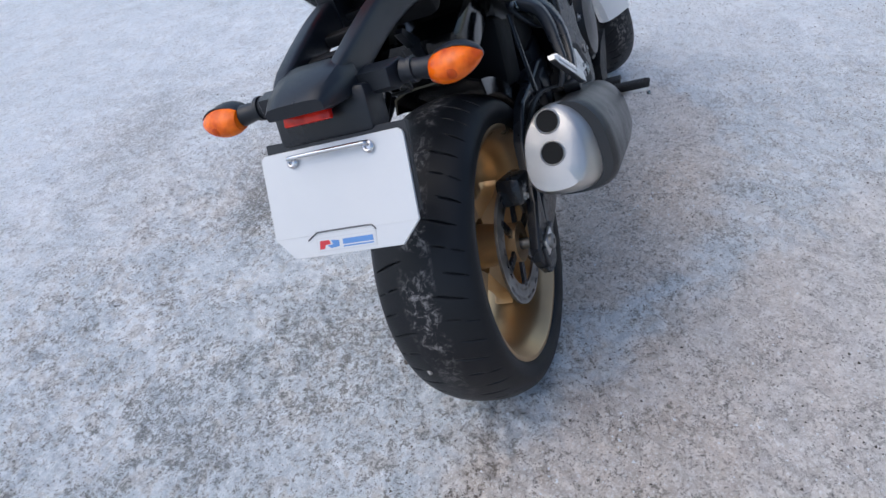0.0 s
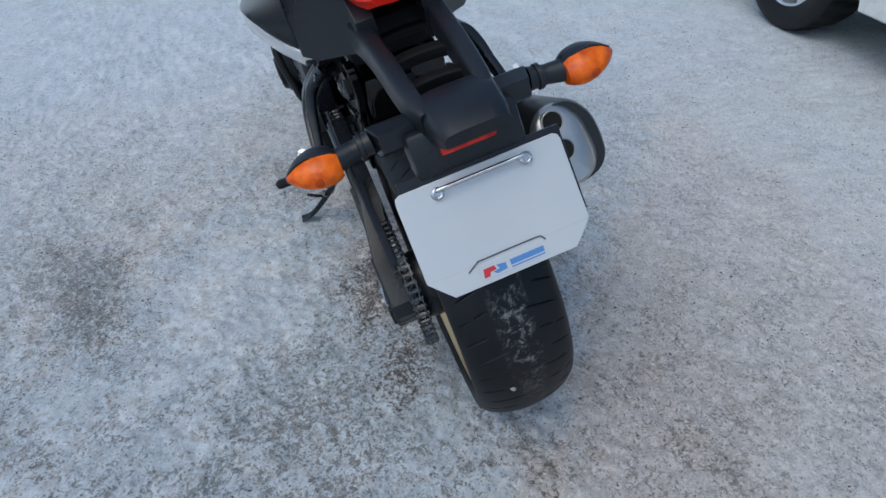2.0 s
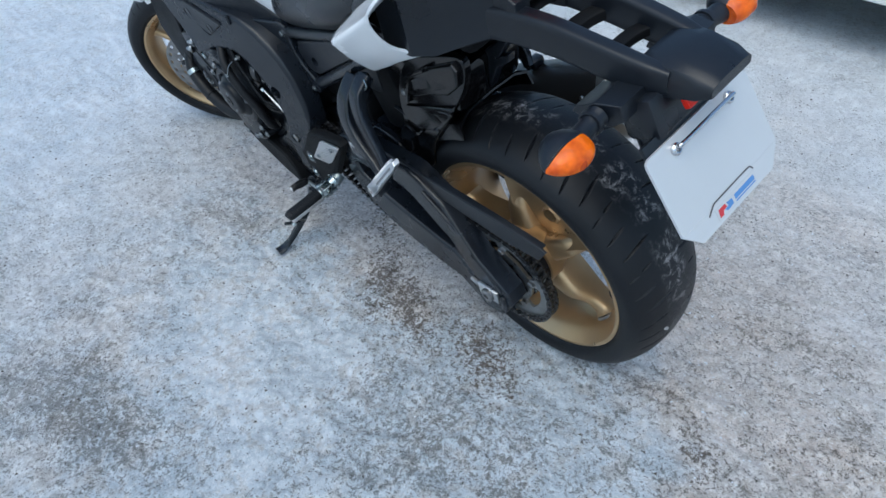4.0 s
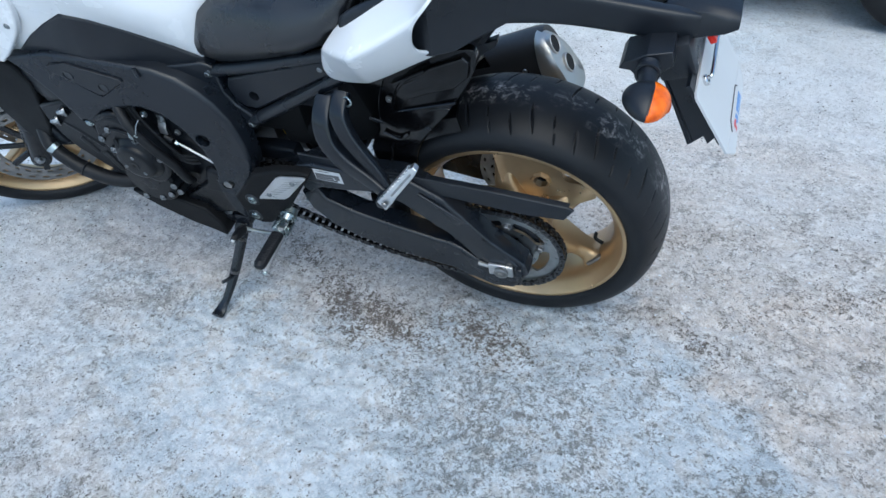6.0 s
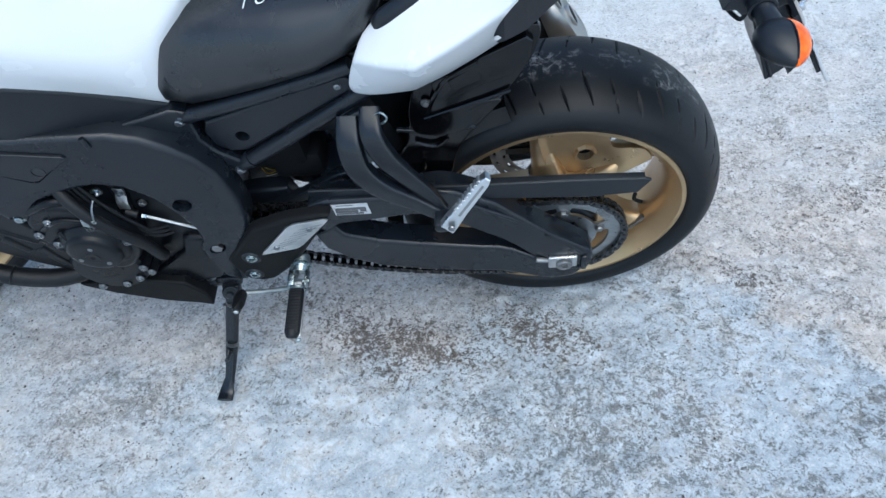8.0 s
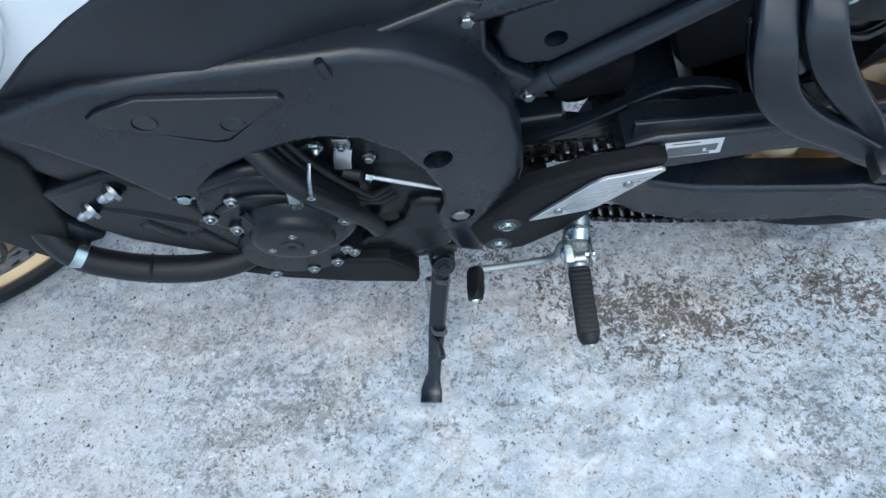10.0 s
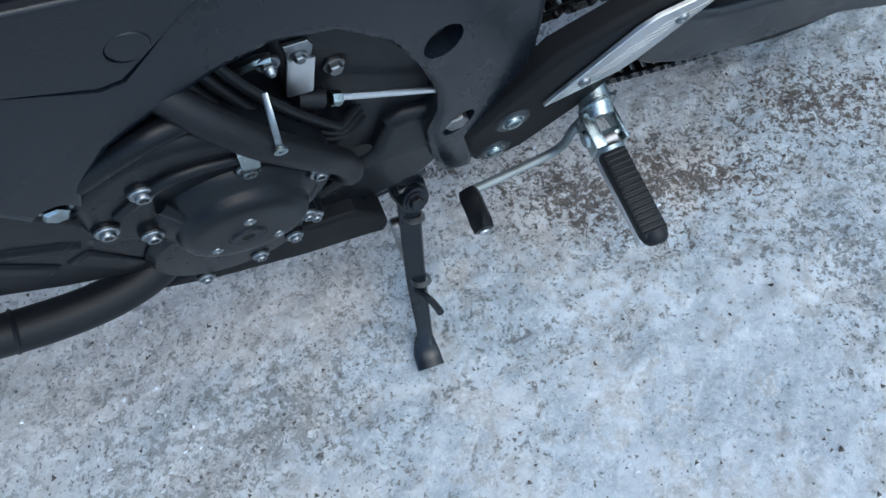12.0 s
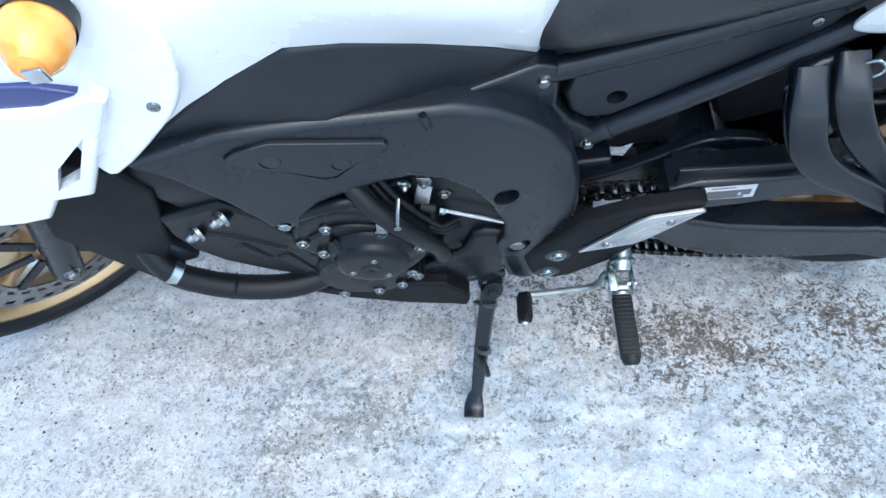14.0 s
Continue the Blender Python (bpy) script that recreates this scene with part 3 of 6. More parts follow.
def groove_pattern(count, wide, half):
    """Slanting cuts, a long one and a short one in turn on each shoulder; wide: half width of a cut in radians."""
    pitch = 2 * math.pi / count
    cuts = ((0.24, 0.80, 0.00), (0.40, 0.64, 0.33), (0.70, 0.88, 0.33), (0.50, 0.90, 0.66))

    def groove(a, y):
        side, u = (1 if y > 0 else -1), abs(y) / half
        for lo, hi, shift in cuts:
            if lo < u < hi:
                d = (a - pitch * (shift + (0.5 if side < 0 else 0.0)) - pitch * 0.20 * u ** 1.6) % pitch
                d = min(d, pitch - d)
                taper = wide * min(1.0, 6 * (u - lo), 6 * (hi - u)) + 0.001
                if d < taper:
                    return 0.0045 * (1.0 - (d / taper) ** 4)
        return 0.0
    return groove


REAR = Vector((0.003, 0, 0.3055))


def wheel_common(name, parent, m, rim_profile, hub_profile, spokes):
    """Cast wheel: the rim carries hub, spokes, tyre and the rest."""
    rim = part(name, lathe(rim_profile, n=96, loop=True), GOLD, parent, "gold painted cast alloy wheel rim")
    rim.matrix_basis = m
    part("hub", lathe(hub_profile, n=40, loop=True), GOLD, rim)
    for bm in spokes:
        part("spoke", bm, GOLD, rim, sharp=60)
    return rim


def spoke_mesh(angle, rows, back=0.0):
    """A cast spoke from (radius, half width, front) rows, with rounded shoulders and a flat back."""
    a = radians(angle)
    d, s = Vector((math.cos(a), 0, math.sin(a))), Vector((-math.sin(a), 0, math.cos(a)))
    line = spline(rows, 4)
    rings = []
    for p in line:
        r, w, y = p
        deep = y - back
        ring = [d * r + s * (w * sx) + Vector((0, back + deep * sy, 0)) for sx, sy in ((-1, 0), (-1, 0.55), (-0.93, 0.78), (-0.78, 0.93), (-0.5, 1), (0.5, 1), (0.78, 0.93), (0.93, 0.78), (1, 0.55), (1, 0))]
        rings.append(ring)
    return skin(bmesh.new(), rings)


half_rim = [(0.2345, 0.0830), (0.2335, 0.0850), (0.2300, 0.0858), (0.2262, 0.0850), (0.2235, 0.0820), (0.2190, 0.0745), (0.2120, 0.066), (0.2030, 0.050), (0.1985, 0.025), (0.1975, 0.0)]
back = [(0.208, 0.0), (0.209, 0.05), (0.222, 0.068), (0.2290, 0.074), (0.2335, 0.078)]
mirror = lambda pts: [(r, -y) for r, y in reversed(pts)]
rim_rear = half_rim[:-1] + [half_rim[-1]] + mirror(half_rim[:-1]) + [(r, -y) for r, y in reversed(back[1:])] + back
hub_rear = [(0.018, 0.085), (0.055, 0.085), (0.072, 0.075), (0.076, 0.05), (0.070, 0.03), (0.048, 0.01), (0.040, -0.05), (0.040, -0.09), (0.018, -0.09)]
SPOKES = (1, 79, 145, 217, 289)
REAR_SPOKE = [(0.050, 0.034, 0.066), (0.090, 0.028, 0.064), (0.120, 0.0235, 0.060), (0.138, 0.0205, 0.050), (0.158, 0.0185, 0.039), (0.182, 0.0200, 0.036), (0.194, 0.026, 0.040), (0.206, 0.036, 0.046)]
FRONT_SPOKE = [(0.035, 0.020, 0.034), (0.080, 0.015, 0.030), (0.150, 0.012, 0.024), (0.190, 0.013, 0.022), (0.210, 0.020, 0.024)]
rear_wheel = wheel_common("rear_wheel", bike, Matrix.Translation(REAR), rim_rear, hub_rear,
                          [spoke_mesh(a, REAR_SPOKE, -0.004) for a in SPOKES])
tagged(rear_wheel, "gold cast alloy rear wheel with black tyre")
# dished web between the two upper spokes, with a bored hexagonal boss and two pockets left open towards the rim
WEB_FROM, WEB_TO, WEB_N = 79, 145, 26
arc = [radians(WEB_FROM + (WEB_TO - WEB_FROM) * k / WEB_N) for k in range(WEB_N + 1)]
rows = []
for k, t in enumerate(arc):
    pocket = lambda at, wide: 0.5 + 0.5 * math.cos(math.pi * min(1.0, abs(k - at) / wide))
    edge = 0.199 - 0.038 * pocket(19, 6) - 0.022 * pocket(4, 3)
    dish = max(0.0, math.sin(math.pi * k / WEB_N)) ** 0.6
    col = []
    for f in (0.0, 0.2, 0.4, 0.6, 0.75, 0.88, 1.0):
        r = 0.055 + (edge - 0.055) * f
        col.append((r, 0.060 - 0.025 * dish - 0.06 * max(0.0, r - 0.11) * (0.35 + 0.65 * dish)))
    rows.append([Vector((r * math.cos(t), y, r * math.sin(t))) for r, y in col] + [Vector((r * math.cos(t), y - 0.012, r * math.sin(t))) for r, y in reversed(col)])
web = part("web", skin(bmesh.new(), rows), GOLD, rear_wheel, sharp=50)
mid = radians(113)
c = Vector((0.126 * math.cos(mid), 0.0345, 0.126 * math.sin(mid)))
cut(web, tube([c + Vector((0, -0.06, 0)), c + Vector((0, 0.04, 0))], 0.0150, sides=28))
part("hexagonal_boss", lathe([(0.0150, -0.010), (0.0150, 0.005), (0.0185, 0.0055), (0.0215, 0.001), (0.0225, -0.008)], c, n=8), GOLD, rear_wheel, sharp=20)
# black lining puts the shade inside the bore into the colour
part("boss_tube", lathe([(0.0153, -0.004), (0.0153, -0.040), (0.0178, -0.040), (0.0178, -0.004)], c, n=24), DEEPBLACK, rear_wheel)
tyre_profile = [(0.2325, 0.080), (0.2345, 0.0845), (0.241, 0.0915), (0.254, 0.0955), (0.268, 0.0945), (0.282, 0.083), (0.2935, 0.062), (0.3015, 0.034), (0.3045, 0.0)]
rear_tyre = part("tyre", tyre_mesh(tyre_profile + mirror(tyre_profile[:-1]), 1440, groove_pattern(15, 0.0058, 0.095)), TYRE, rear_wheel,
                 "black rear tyre with salt-whitened crown", sharp=60)
part("valve", tube([(0.0, 0, 0), (0.016, 0, 0.012), (0.016, 0, 0.03)], 0.004), DEEPBLACK, rear_wheel).matrix_basis = Matrix.Translation((-0.178, 0.012, -0.082))
stone = bmesh.new()
bmesh.ops.create_icosphere(stone, subdivisions=1, radius=0.0052)
for k, v in enumerate(stone.verts):
    v.co *= 0.78 + 0.16 * (k * 7 % 4)
stone.transform(Matrix.Translation((-0.300, 0.036, -0.0334)))
part("wedged_stone", stone, STONE, rear_wheel, "pale pebble wedged in the tread", flat=True)
part("balance_weight", block((-0.166, 0.04, -0.110), (0.008, 0.012, 0.045), 0.002, turned(-38, 'Y')), STEEL, rear_wheel)


def disc_mesh(r0, r1, y, thick, holes):
    """Drilled brake disc as a ring with holes cut between short bridges, and a carrier."""
    bm = bmesh.new()
    n = holes * 2
    rr = [r0 + (r1 - r0) * k / 6 for k in range(7)]
    for side in (0, 1):
        grid = [[bm.verts.new((r * math.cos(2 * math.pi * (k + 0.25 * (j % 2)) / n), y + thick * (side - 0.5), r * math.sin(2 * math.pi * (k + 0.25 * (j % 2)) / n))) for j, r in enumerate(rr)] for k in range(n)]
        for k in range(n):
            for j in range(6):
                if (j == 1 and k % 2 == 0) or (j == 4 and k % 2 == 1):
                    continue
                bm.faces.new((grid[k][j], grid[k][j + 1], grid[(k + 1) % n][j + 1], grid[(k + 1) % n][j]))
    lathe([(r1, y - thick / 2), (r1, y + thick / 2)], n=n, bm=bm)
    lathe([(r0, y - thick / 2), (r0, y + thick / 2)], n=n, bm=bm)
    return bm


def brake_disc(wheel, r0, r1, y, holes, spiders):
    disc = part("brake_disc", disc_mesh(r0, r1, y, 0.005, holes), STEEL, wheel, "drilled steel brake disc", flat=True)
    for k in range(spiders):
        a = radians(360 * k / spiders)
        d, s = Vector((math.cos(a), 0, math.sin(a))), Vector((-math.sin(a), 0, math.cos(a)))
        part("carrier_arm", skin(bmesh.new(), [[d * r + s * w + Vector((0, y + q, 0)) for w, q in ((-0.008, -0.003), (0.008, -0.003), (0.008, 0.003), (-0.008, 0.003))] for r in (0.035, r0 + 0.004)]), SATIN, disc)


brake_disc(rear_wheel, 0.085, 0.1225, -0.082, 22, 6)


def sprocket_mesh(teeth, pitch_r, y):
    bm = bmesh.new()
    n = teeth * 4
    outer = []
    for k in range(n):
        a = 2 * math.pi * k / n
        r = pitch_r + (0.0045, 0.0005, -0.0045, 0.0005)[k % 4]
        outer.append((r * math.cos(a), r * math.sin(a)))
    ri = pitch_r - 0.026
    for side in (-0.003, 0.003):
        o = [bm.verts.new((x, y + side, z)) for x, z in outer]
        i = [bm.verts.new((ri * math.cos(2 * math.pi * k / n), y + side, ri * math.sin(2 * math.pi * k / n))) for k in range(n)]
        for k in range(n):
            bm.faces.new((o[k], o[(k + 1) % n], i[(k + 1) % n], i[k]))
        if side < 0:
            first = (o, i)
        else:
            for a, b in zip(first, (o, i)):
                for k in range(n):
                    bm.faces.new((a[k], a[(k + 1) % n], b[(k + 1) % n], b[k]))
    for k in range(5):
        a = radians(20 + 72 * k)
        rings = []
        for r, w in ((0.058, 0.018), (0.070, 0.011), (0.080, 0.011), (ri + 0.004, 0.018)):
            d, s = Vector((math.cos(a), 0, math.sin(a))), Vector((-math.sin(a), 0, math.cos(a)))
            rings.append([d * r + s * q + Vector((0, y + h, 0)) for q, h in ((-w, -0.0028), (w, -0.0028), (w, 0.0028), (-w, 0.0028))])
        skin(bm, rings)
    lathe([(0.040, y - 0.0028), (0.040, y + 0.0028), (0.066, y + 0.0028), (0.066, y - 0.0028)], n=40, loop=True, bm=bm)
    return bm


SPROCKET_Y = 0.128
sprocket = part("sprocket", sprocket_mesh(45, 0.1137, SPROCKET_Y), SPROCKET, rear_wheel, "toothed steel rear sprocket")
for k in range(5):
    a = radians(20 + 72 * k)
    bolt(rear_wheel, (0.072 * math.cos(a), SPROCKET_Y + 0.003, 0.072 * math.sin(a)), 0.0075, kind="hex", material=STEEL, name="sprocket_nut")

part("sprocket_carrier", lathe([(0.030, 0.124), (0.058, 0.122), (0.068, 0.116), (0.072, 0.100), (0.072, 0.080), (0.030, 0.080)], n=44, loop=True), SATIN, rear_wheel)


# front wheel, steered to the left
AXLE_F = Vector((1.429, -0.016, 0.272))
N_F = Vector((-0.585, 0.793, -0.170)).normalized()
S_F = Vector((-0.42, 0.0, 0.907))
S_F = (S_F - N_F * S_F.dot(N_F)).normalized()
FRONT = Matrix.Translation(AXLE_F) @ Matrix((S_F.cross(N_F) * -1, N_F, S_F)).transposed().to_4x4()
half_f = [(0.2310, 0.0485), (0.2245, 0.0490), (0.2215, 0.047), (0.2180, 0.042), (0.2090, 0.034), (0.2030, 0.015), (0.2020, 0.0)]
back_f = [(0.211, 0.0), (0.213, 0.025), (0.226, 0.040), (0.2310, 0.044)]
rim_front = half_f + mirror(half_f[:-1]) + [(r, -y) for r, y in reversed(back_f[1:])] + back_f
front_wheel = wheel_common("front_wheel", bike, FRONT, rim_front, [(0.014, 0.06), (0.04, 0.06), (0.045, 0.02), (0.045, -0.02), (0.04, -0.06), (0.014, -0.06)],
                           [spoke_mesh(a, FRONT_SPOKE, -0.018) for a in (18, 90, 162, 234, 306)])
tagged(front_wheel, "gold cast alloy front wheel turned to the left")
fp = [(0.2308, 0.046), (0.2335, 0.0495), (0.240, 0.0565), (0.252, 0.0600), (0.266, 0.0575), (0.279, 0.046), (0.2885, 0.027), (0.2920, 0.0)]
part("tyre", tyre_mesh(fp + mirror(fp[:-1]), 900, groove_pattern(15, 0.0065, 0.06)), TYRE, front_wheel, "black front tyre with a worn tread", sharp=60)
for y in (0.066, -0.066):
    brake_disc(front_wheel, 0.105, 0.155, y, 26, 8)
S_B = Vector((-0.42, 0.0, 0.907)).normalized()   # steering axis
for side in (1, -1):
    foot = AXLE_F + N_F * (0.098 * side)
    leg = part("fork_leg", tube([foot - S_B * 0.03, foot + S_B * 0.30], [0.027, 0.027], sides=16), SATIN, bike, "satin black fork slider")
    part("stanchion", tube([foot + S_B * 0.28, foot + S_B * 0.62], 0.0215, sides=16), CHROME, leg, "polished steel fork tube")
    part("dust_seal", lathe([(0.023, 0.0), (0.030, 0.002), (0.030, 0.014), (0.023, 0.016)], foot + S_B * 0.295, S_B, n=20), RUBBER, leg)
    bolt(leg, foot + N_F * (0.026 * side), 0.010, axis=N_F * side, kind="hex")
    cal = AXLE_F + N_F * (0.074 * side) + FRONT.to_3x3() @ Vector((-0.125, 0, 0.045))
    calm = FRONT.to_3x3() @ turned(20, 'Y')
    caliper = part("brake_caliper", block(cal, (0.055, 0.05, 0.115), 0.010, calm), SATIN, bike, "black front brake caliper")
    for q in (-0.03, 0.03):
        bolt(caliper, cal + calm @ Vector((0, 0.026 * side, q)), 0.007, axis=N_F * side, kind="hex")

# front mudguard, white, over the steered wheel
bm = bmesh.new()
rings = []
for k in range(15):
    a = radians(52 + 108 * k / 14)
    pinch = 1.0 if 2 < k < 12 else 0.8
    rings.append([FRONT @ Vector(((0.303 + dr) * math.cos(a), w * pinch, (0.303 + dr) * math.sin(a))) for w, dr in
                  ((-0.068, -0.035), (-0.066, -0.008), (-0.048, 0.006), (0.0, 0.011), (0.048, 0.006), (0.066, -0.008), (0.068, -0.035), (0.064, -0.035), (0.045, 0.002), (0.0, 0.007), (-0.045, 0.002), (-0.064, -0.035))])
part("front_mudguard", skin(bm, rings), WHITE, bike, "glossy white front mudguard")
for side in (1, -1):
    part("mudguard_stay", tube([AXLE_F + N_F * 0.07 * side + FRONT.to_3x3() @ Vector((0.16, 0, 0.26)), AXLE_F + N_F * 0.085 * side + FRONT.to_3x3() @ Vector((-0.03, 0, 0.2)), AXLE_F + N_F * 0.09 * side + FRONT.to_3x3() @ Vector((-0.02, 0, 0.08))], 0.011, squash=0.35, up=tuple(N_F)), WHITE, bike)


# ---- frame
def frame_y(x, z):
    return 0.176 + 0.15 * (x - 0.615) - 0.07 * (z - 0.48)


def panel_y(x, z):
    return 0.108 + 0.35 * max(0.0, min(x - 0.576, 0.2)) + 0.06 * max(0.0, x - 0.776)


FRAME = [(0.966, 0.735), (0.936, 0.700), (0.905, 0.646), (0.884, 0.596), (0.876, 0.572), (0.863, 0.563), (0.849, 0.571), (0.838, 0.590), (0.815, 0.606),
         (0.785, 0.613), (0.752, 0.618), (0.722, 0.617), (0.688, 0.601), (0.658, 0.566), (0.637, 0.518), (0.626, 0.476), (0.627, 0.448), (0.638, 0.424),
         (0.635, 0.372), (0.627, 0.334), (0.610, 0.318), (0.592, 0.310), (0.589, 0.354), (0.566, 0.385), (0.544, 0.436), (0.534, 0.480), (0.534, 0.530),
         (0.545, 0.590), (0.566, 0.632), (0.590, 0.660), (0.622, 0.688), (0.663, 0.708), (0.745, 0.724), (0.794, 0.733), (0.870, 0.745)]
PANEL = [(0.577, 0.699), (0.607, 0.723), (0.656, 0.758), (0.701, 0.787), (0.742, 0.809), (0.783, 0.825), (0.826, 0.808), (0.884, 0.777), (0.970, 0.716),
         (0.955, 0.705), (0.800, 0.700), (0.660, 0.680), (0.600, 0.660)]
LUG = [(0.575, 0.575), (0.540, 0.545), (0.522, 0.540), (0.510, 0.556), (0.516, 0.574), (0.545, 0.600), (0.560, 0.630), (0.558, 0.665), (0.560, 0.690), (0.580, 0.700), (0.605, 0.700), (0.650, 0.700), (0.620, 0.620)]


def lug_y(x, z):
    return 0.119 + 0.30 * max(0.0, x - 0.57)


frames = {}
for side in (1, -1):
    fr = weighted(part("frame_side", slab(FRAME, frame_y, 0.045, 0.010, cuts=(0.70, 0.80), sign=side), SATIN, bike, "satin black cast alloy frame beam"))
    frames[side] = fr
    weighted(part("frame_lug", slab(LUG, lug_y, 0.05, 0.005, cuts=(0.57,), sign=side), SATIN, fr))
    weighted(part("tank_side_panel", slab(PANEL, panel_y, 0.02, 0.006, cuts=(0.64, 0.70, 0.776, 0.85), sign=side), BLACK, bike, "matt black side panel under the tank"))
    sy = lambda p: (p[0], p[1] * side, p[2])
    ax = (0, side, 0)
    bolt(fr, sy((0.574, 0.119, 0.675)), 0.0065, axis=ax, kind="hex")
    bolt(fr, sy((0.524, 0.121, 0.557)), 0.0062, axis=ax, kind="hex")
    cut(fr, tube([sy((0.865, 0.190, 0.578)), sy((0.865, 0.225, 0.578))], 0.0125, sides=28))
    bolt(fr, sy((0.865, 0.1985, 0.578)), 0.0078, axis=ax, kind="hex", material=ZINC)
    # blind bore and hexagon plug in the lower arm, sunk infill plate with two round caps
    yb = frame_y(0.62, 0.541)
    cut(fr, tube([sy((0.620, yb - 0.030, 0.541)), sy((0.620, yb + 0.02, 0.541))], 0.0150, sides=32))
    yh = frame_y(0.611, 0.418)
    cut(fr, tube([sy((0.609, yh - 0.010, 0.418)), sy((0.609, yh + 0.02, 0.418))], 0.0160, sides=32, squash=0.72, up=(0.45, 0, 0.9)))
    part("hexagon_plug", lathe([(0, 0.0012), (0.0095, 0.0012), (0.0108, 0.0), (0.0108, -0.010)], sy((0.611, yh, 0.418)), ax, n=6), STEEL, fr, "worn steel hexagon plug")
    infill = [(0.876, 0.718), (0.866, 0.724), (0.831, 0.727), (0.730, 0.690), (0.727, 0.684), (0.788, 0.648), (0.800, 0.650), (0.874, 0.708)]
    cut(fr, slab(infill, lambda x, z: frame_y(x, z) + 0.02, 0.026, 0.0, sign=side))
    infill_y = lambda x, z: frame_y(x, z) - 0.0006 + 0.0052 * max(0.0, (0.915 * (z - 0.648) - 0.403 * (x - 0.788)) / 0.0555) + 0.0020 * max(0.0, (x - 0.80) / 0.08)
    plate = [(0.802 + (x - 0.802) * 0.985, 0.690 + (z - 0.690) * 0.978) for x, z in infill]
    ip = weighted(part("infill_plate", slab(plate, infill_y, 0.010, 0.0020, sign=side), BLACK, fr))
    for x, z, r in ((0.838, 0.698, 0.0100), (0.777, 0.669, 0.0100)):
        y = infill_y(x, z)
        cut(ip, tube([sy((x, y - 0.0028, z)), sy((x, y + 0.02, z))], r * 1.025, sides=32))
        part("cap", lathe([(0, 0.0003), (r * 0.93, 0.0003), (r, -0.0006), (r, -0.003)], sy((x, y, z)), ax, n=28), BLACK, fr)
    # casting seam on the upper edge
    part("casting_seam", tube([sy((0.690, frame_y(0.69, 0.71) + 0.001, 0.7135)), sy((0.687, frame_y(0.687, 0.695) + 0.002, 0.695))], 0.004), SATIN, fr)

# ---- subframe, side cover
for side in (1, -1):
    sy = lambda p: (p[0], p[1] * side, p[2])
    part("upper_rail", tube([sy((0.580, 0.108, 0.672)), sy((0.46, 0.110, 0.700)), sy((0.30, 0.110, 0.742))], 0.0125), SATIN, bike)
    rail = part("lower_rail", tube([sy((0.522, 0.112, 0.560)), sy((0.41, 0.115, 0.626)), sy((0.28, 0.112, 0.703))], 0.0125), SATIN, bike)
    part("rail_collar", tube([sy((0.506, 0.113, 0.570)), sy((0.499, 0.113, 0.574))], 0.0145), SATIN, rail)
    cover = weighted(part("side_cover", slab([(0.553, 0.638), (0.543, 0.661), (0.318, 0.727), (0.300, 0.712), (0.310, 0.696), (0.500, 0.590), (0.528, 0.592), (0.545, 0.606)], 0.112, 0.03, 0.006, sign=side), BLACK, bike, "matt black plastic side cover"))
    cut(cover, tube([sy((0.497, 0.090, 0.6245)), sy((0.497, 0.125, 0.6245))], 0.0110, sides=26))
    bolt(cover, sy((0.327, 0.113, 0.709)), 0.0055, axis=(0, side, 0), kind="screw")

# ---- dark core of the machine: airbox, battery box, under-seat tray
part("airbox", block((0.50, 0, 0.655), (0.36, 0.17, 0.15), 0.02), BLACK, bike)
part("battery_box", block((0.235, 0, 0.695), (0.30, 0.16, 0.10), 0.015, turned(-10, 'Y')), GLOSS, bike, "gloss black inner fender box")
shock = part("shock_absorber", tube([(0.43, 0.0, 0.60), (0.463, 0.0, 0.404)], 0.03, sides=18), MATT, bike, "black rear shock absorber")
for k in range(7):
    part("spring_coil", lathe([(0.034, -0.005), (0.040, 0.0), (0.034, 0.005)], (0.437 + 0.0045 * k, 0.0, 0.565 - 0.026 * k), (0.165, 0, -0.986), n=20), MATT, shock)
# printed warning outlines on the tank beside the shock
tank = part("shock_linkage", block((0.53, -0.034, 0.44), (0.10, 0.10, 0.12), 0.012), BLACK, bike, "black linkage cover with a yellow warning outline")
for pts, mm in (((( 0.552, 0.453), (0.534, 0.447), (0.540, 0.437)), CHALK), (((0.545, 0.409), (0.517, 0.415), (0.509, 0.429), (0.512, 0.431)), CHALK), (((0.546, 0.444), (0.534, 0.428), (0.520, 0.423), (0.540, 0.416), (0.548, 0.440)), YELLOW)):
    part("warning_outline", tube([(x, 0.0165, z) for x, z in pts], 0.0011, sides=6, steps=3), mm, tank)

# inner fender: arch in front of and above the rear tyre
rings = []
for k in range(13):
    a = radians(2 + 72 * k / 12)
    r = 0.322
    rings.append([Vector((REAR.x + (r + dr) * math.cos(a), w, REAR.z + (r + dr) * math.sin(a))) for w, dr in
                  ((-0.095, -0.03), (-0.09, 0.0), (-0.06, 0.012), (0, 0.015), (0.06, 0.012), (0.09, 0.0), (0.095, -0.03), (0.091, -0.03), (0.086, -0.003), (0.058, 0.008), (0, 0.011), (-0.058, 0.008), (-0.086, -0.003), (-0.091, -0.03))])
fender = part("inner_fender", skin(bmesh.new(), rings), GLOSS, bike, "gloss black inner rear fender")
CHEEK = [(0.238, 0.596), (0.236, 0.640), (0.214, 0.692), (0.172, 0.728), (0.110, 0.752), (0.052, 0.768), (0.040, 0.752), (0.052, 0.712), (0.078, 0.668), (0.110, 0.628), (0.140, 0.598), (0.176, 0.578), (0.215, 0.580)]
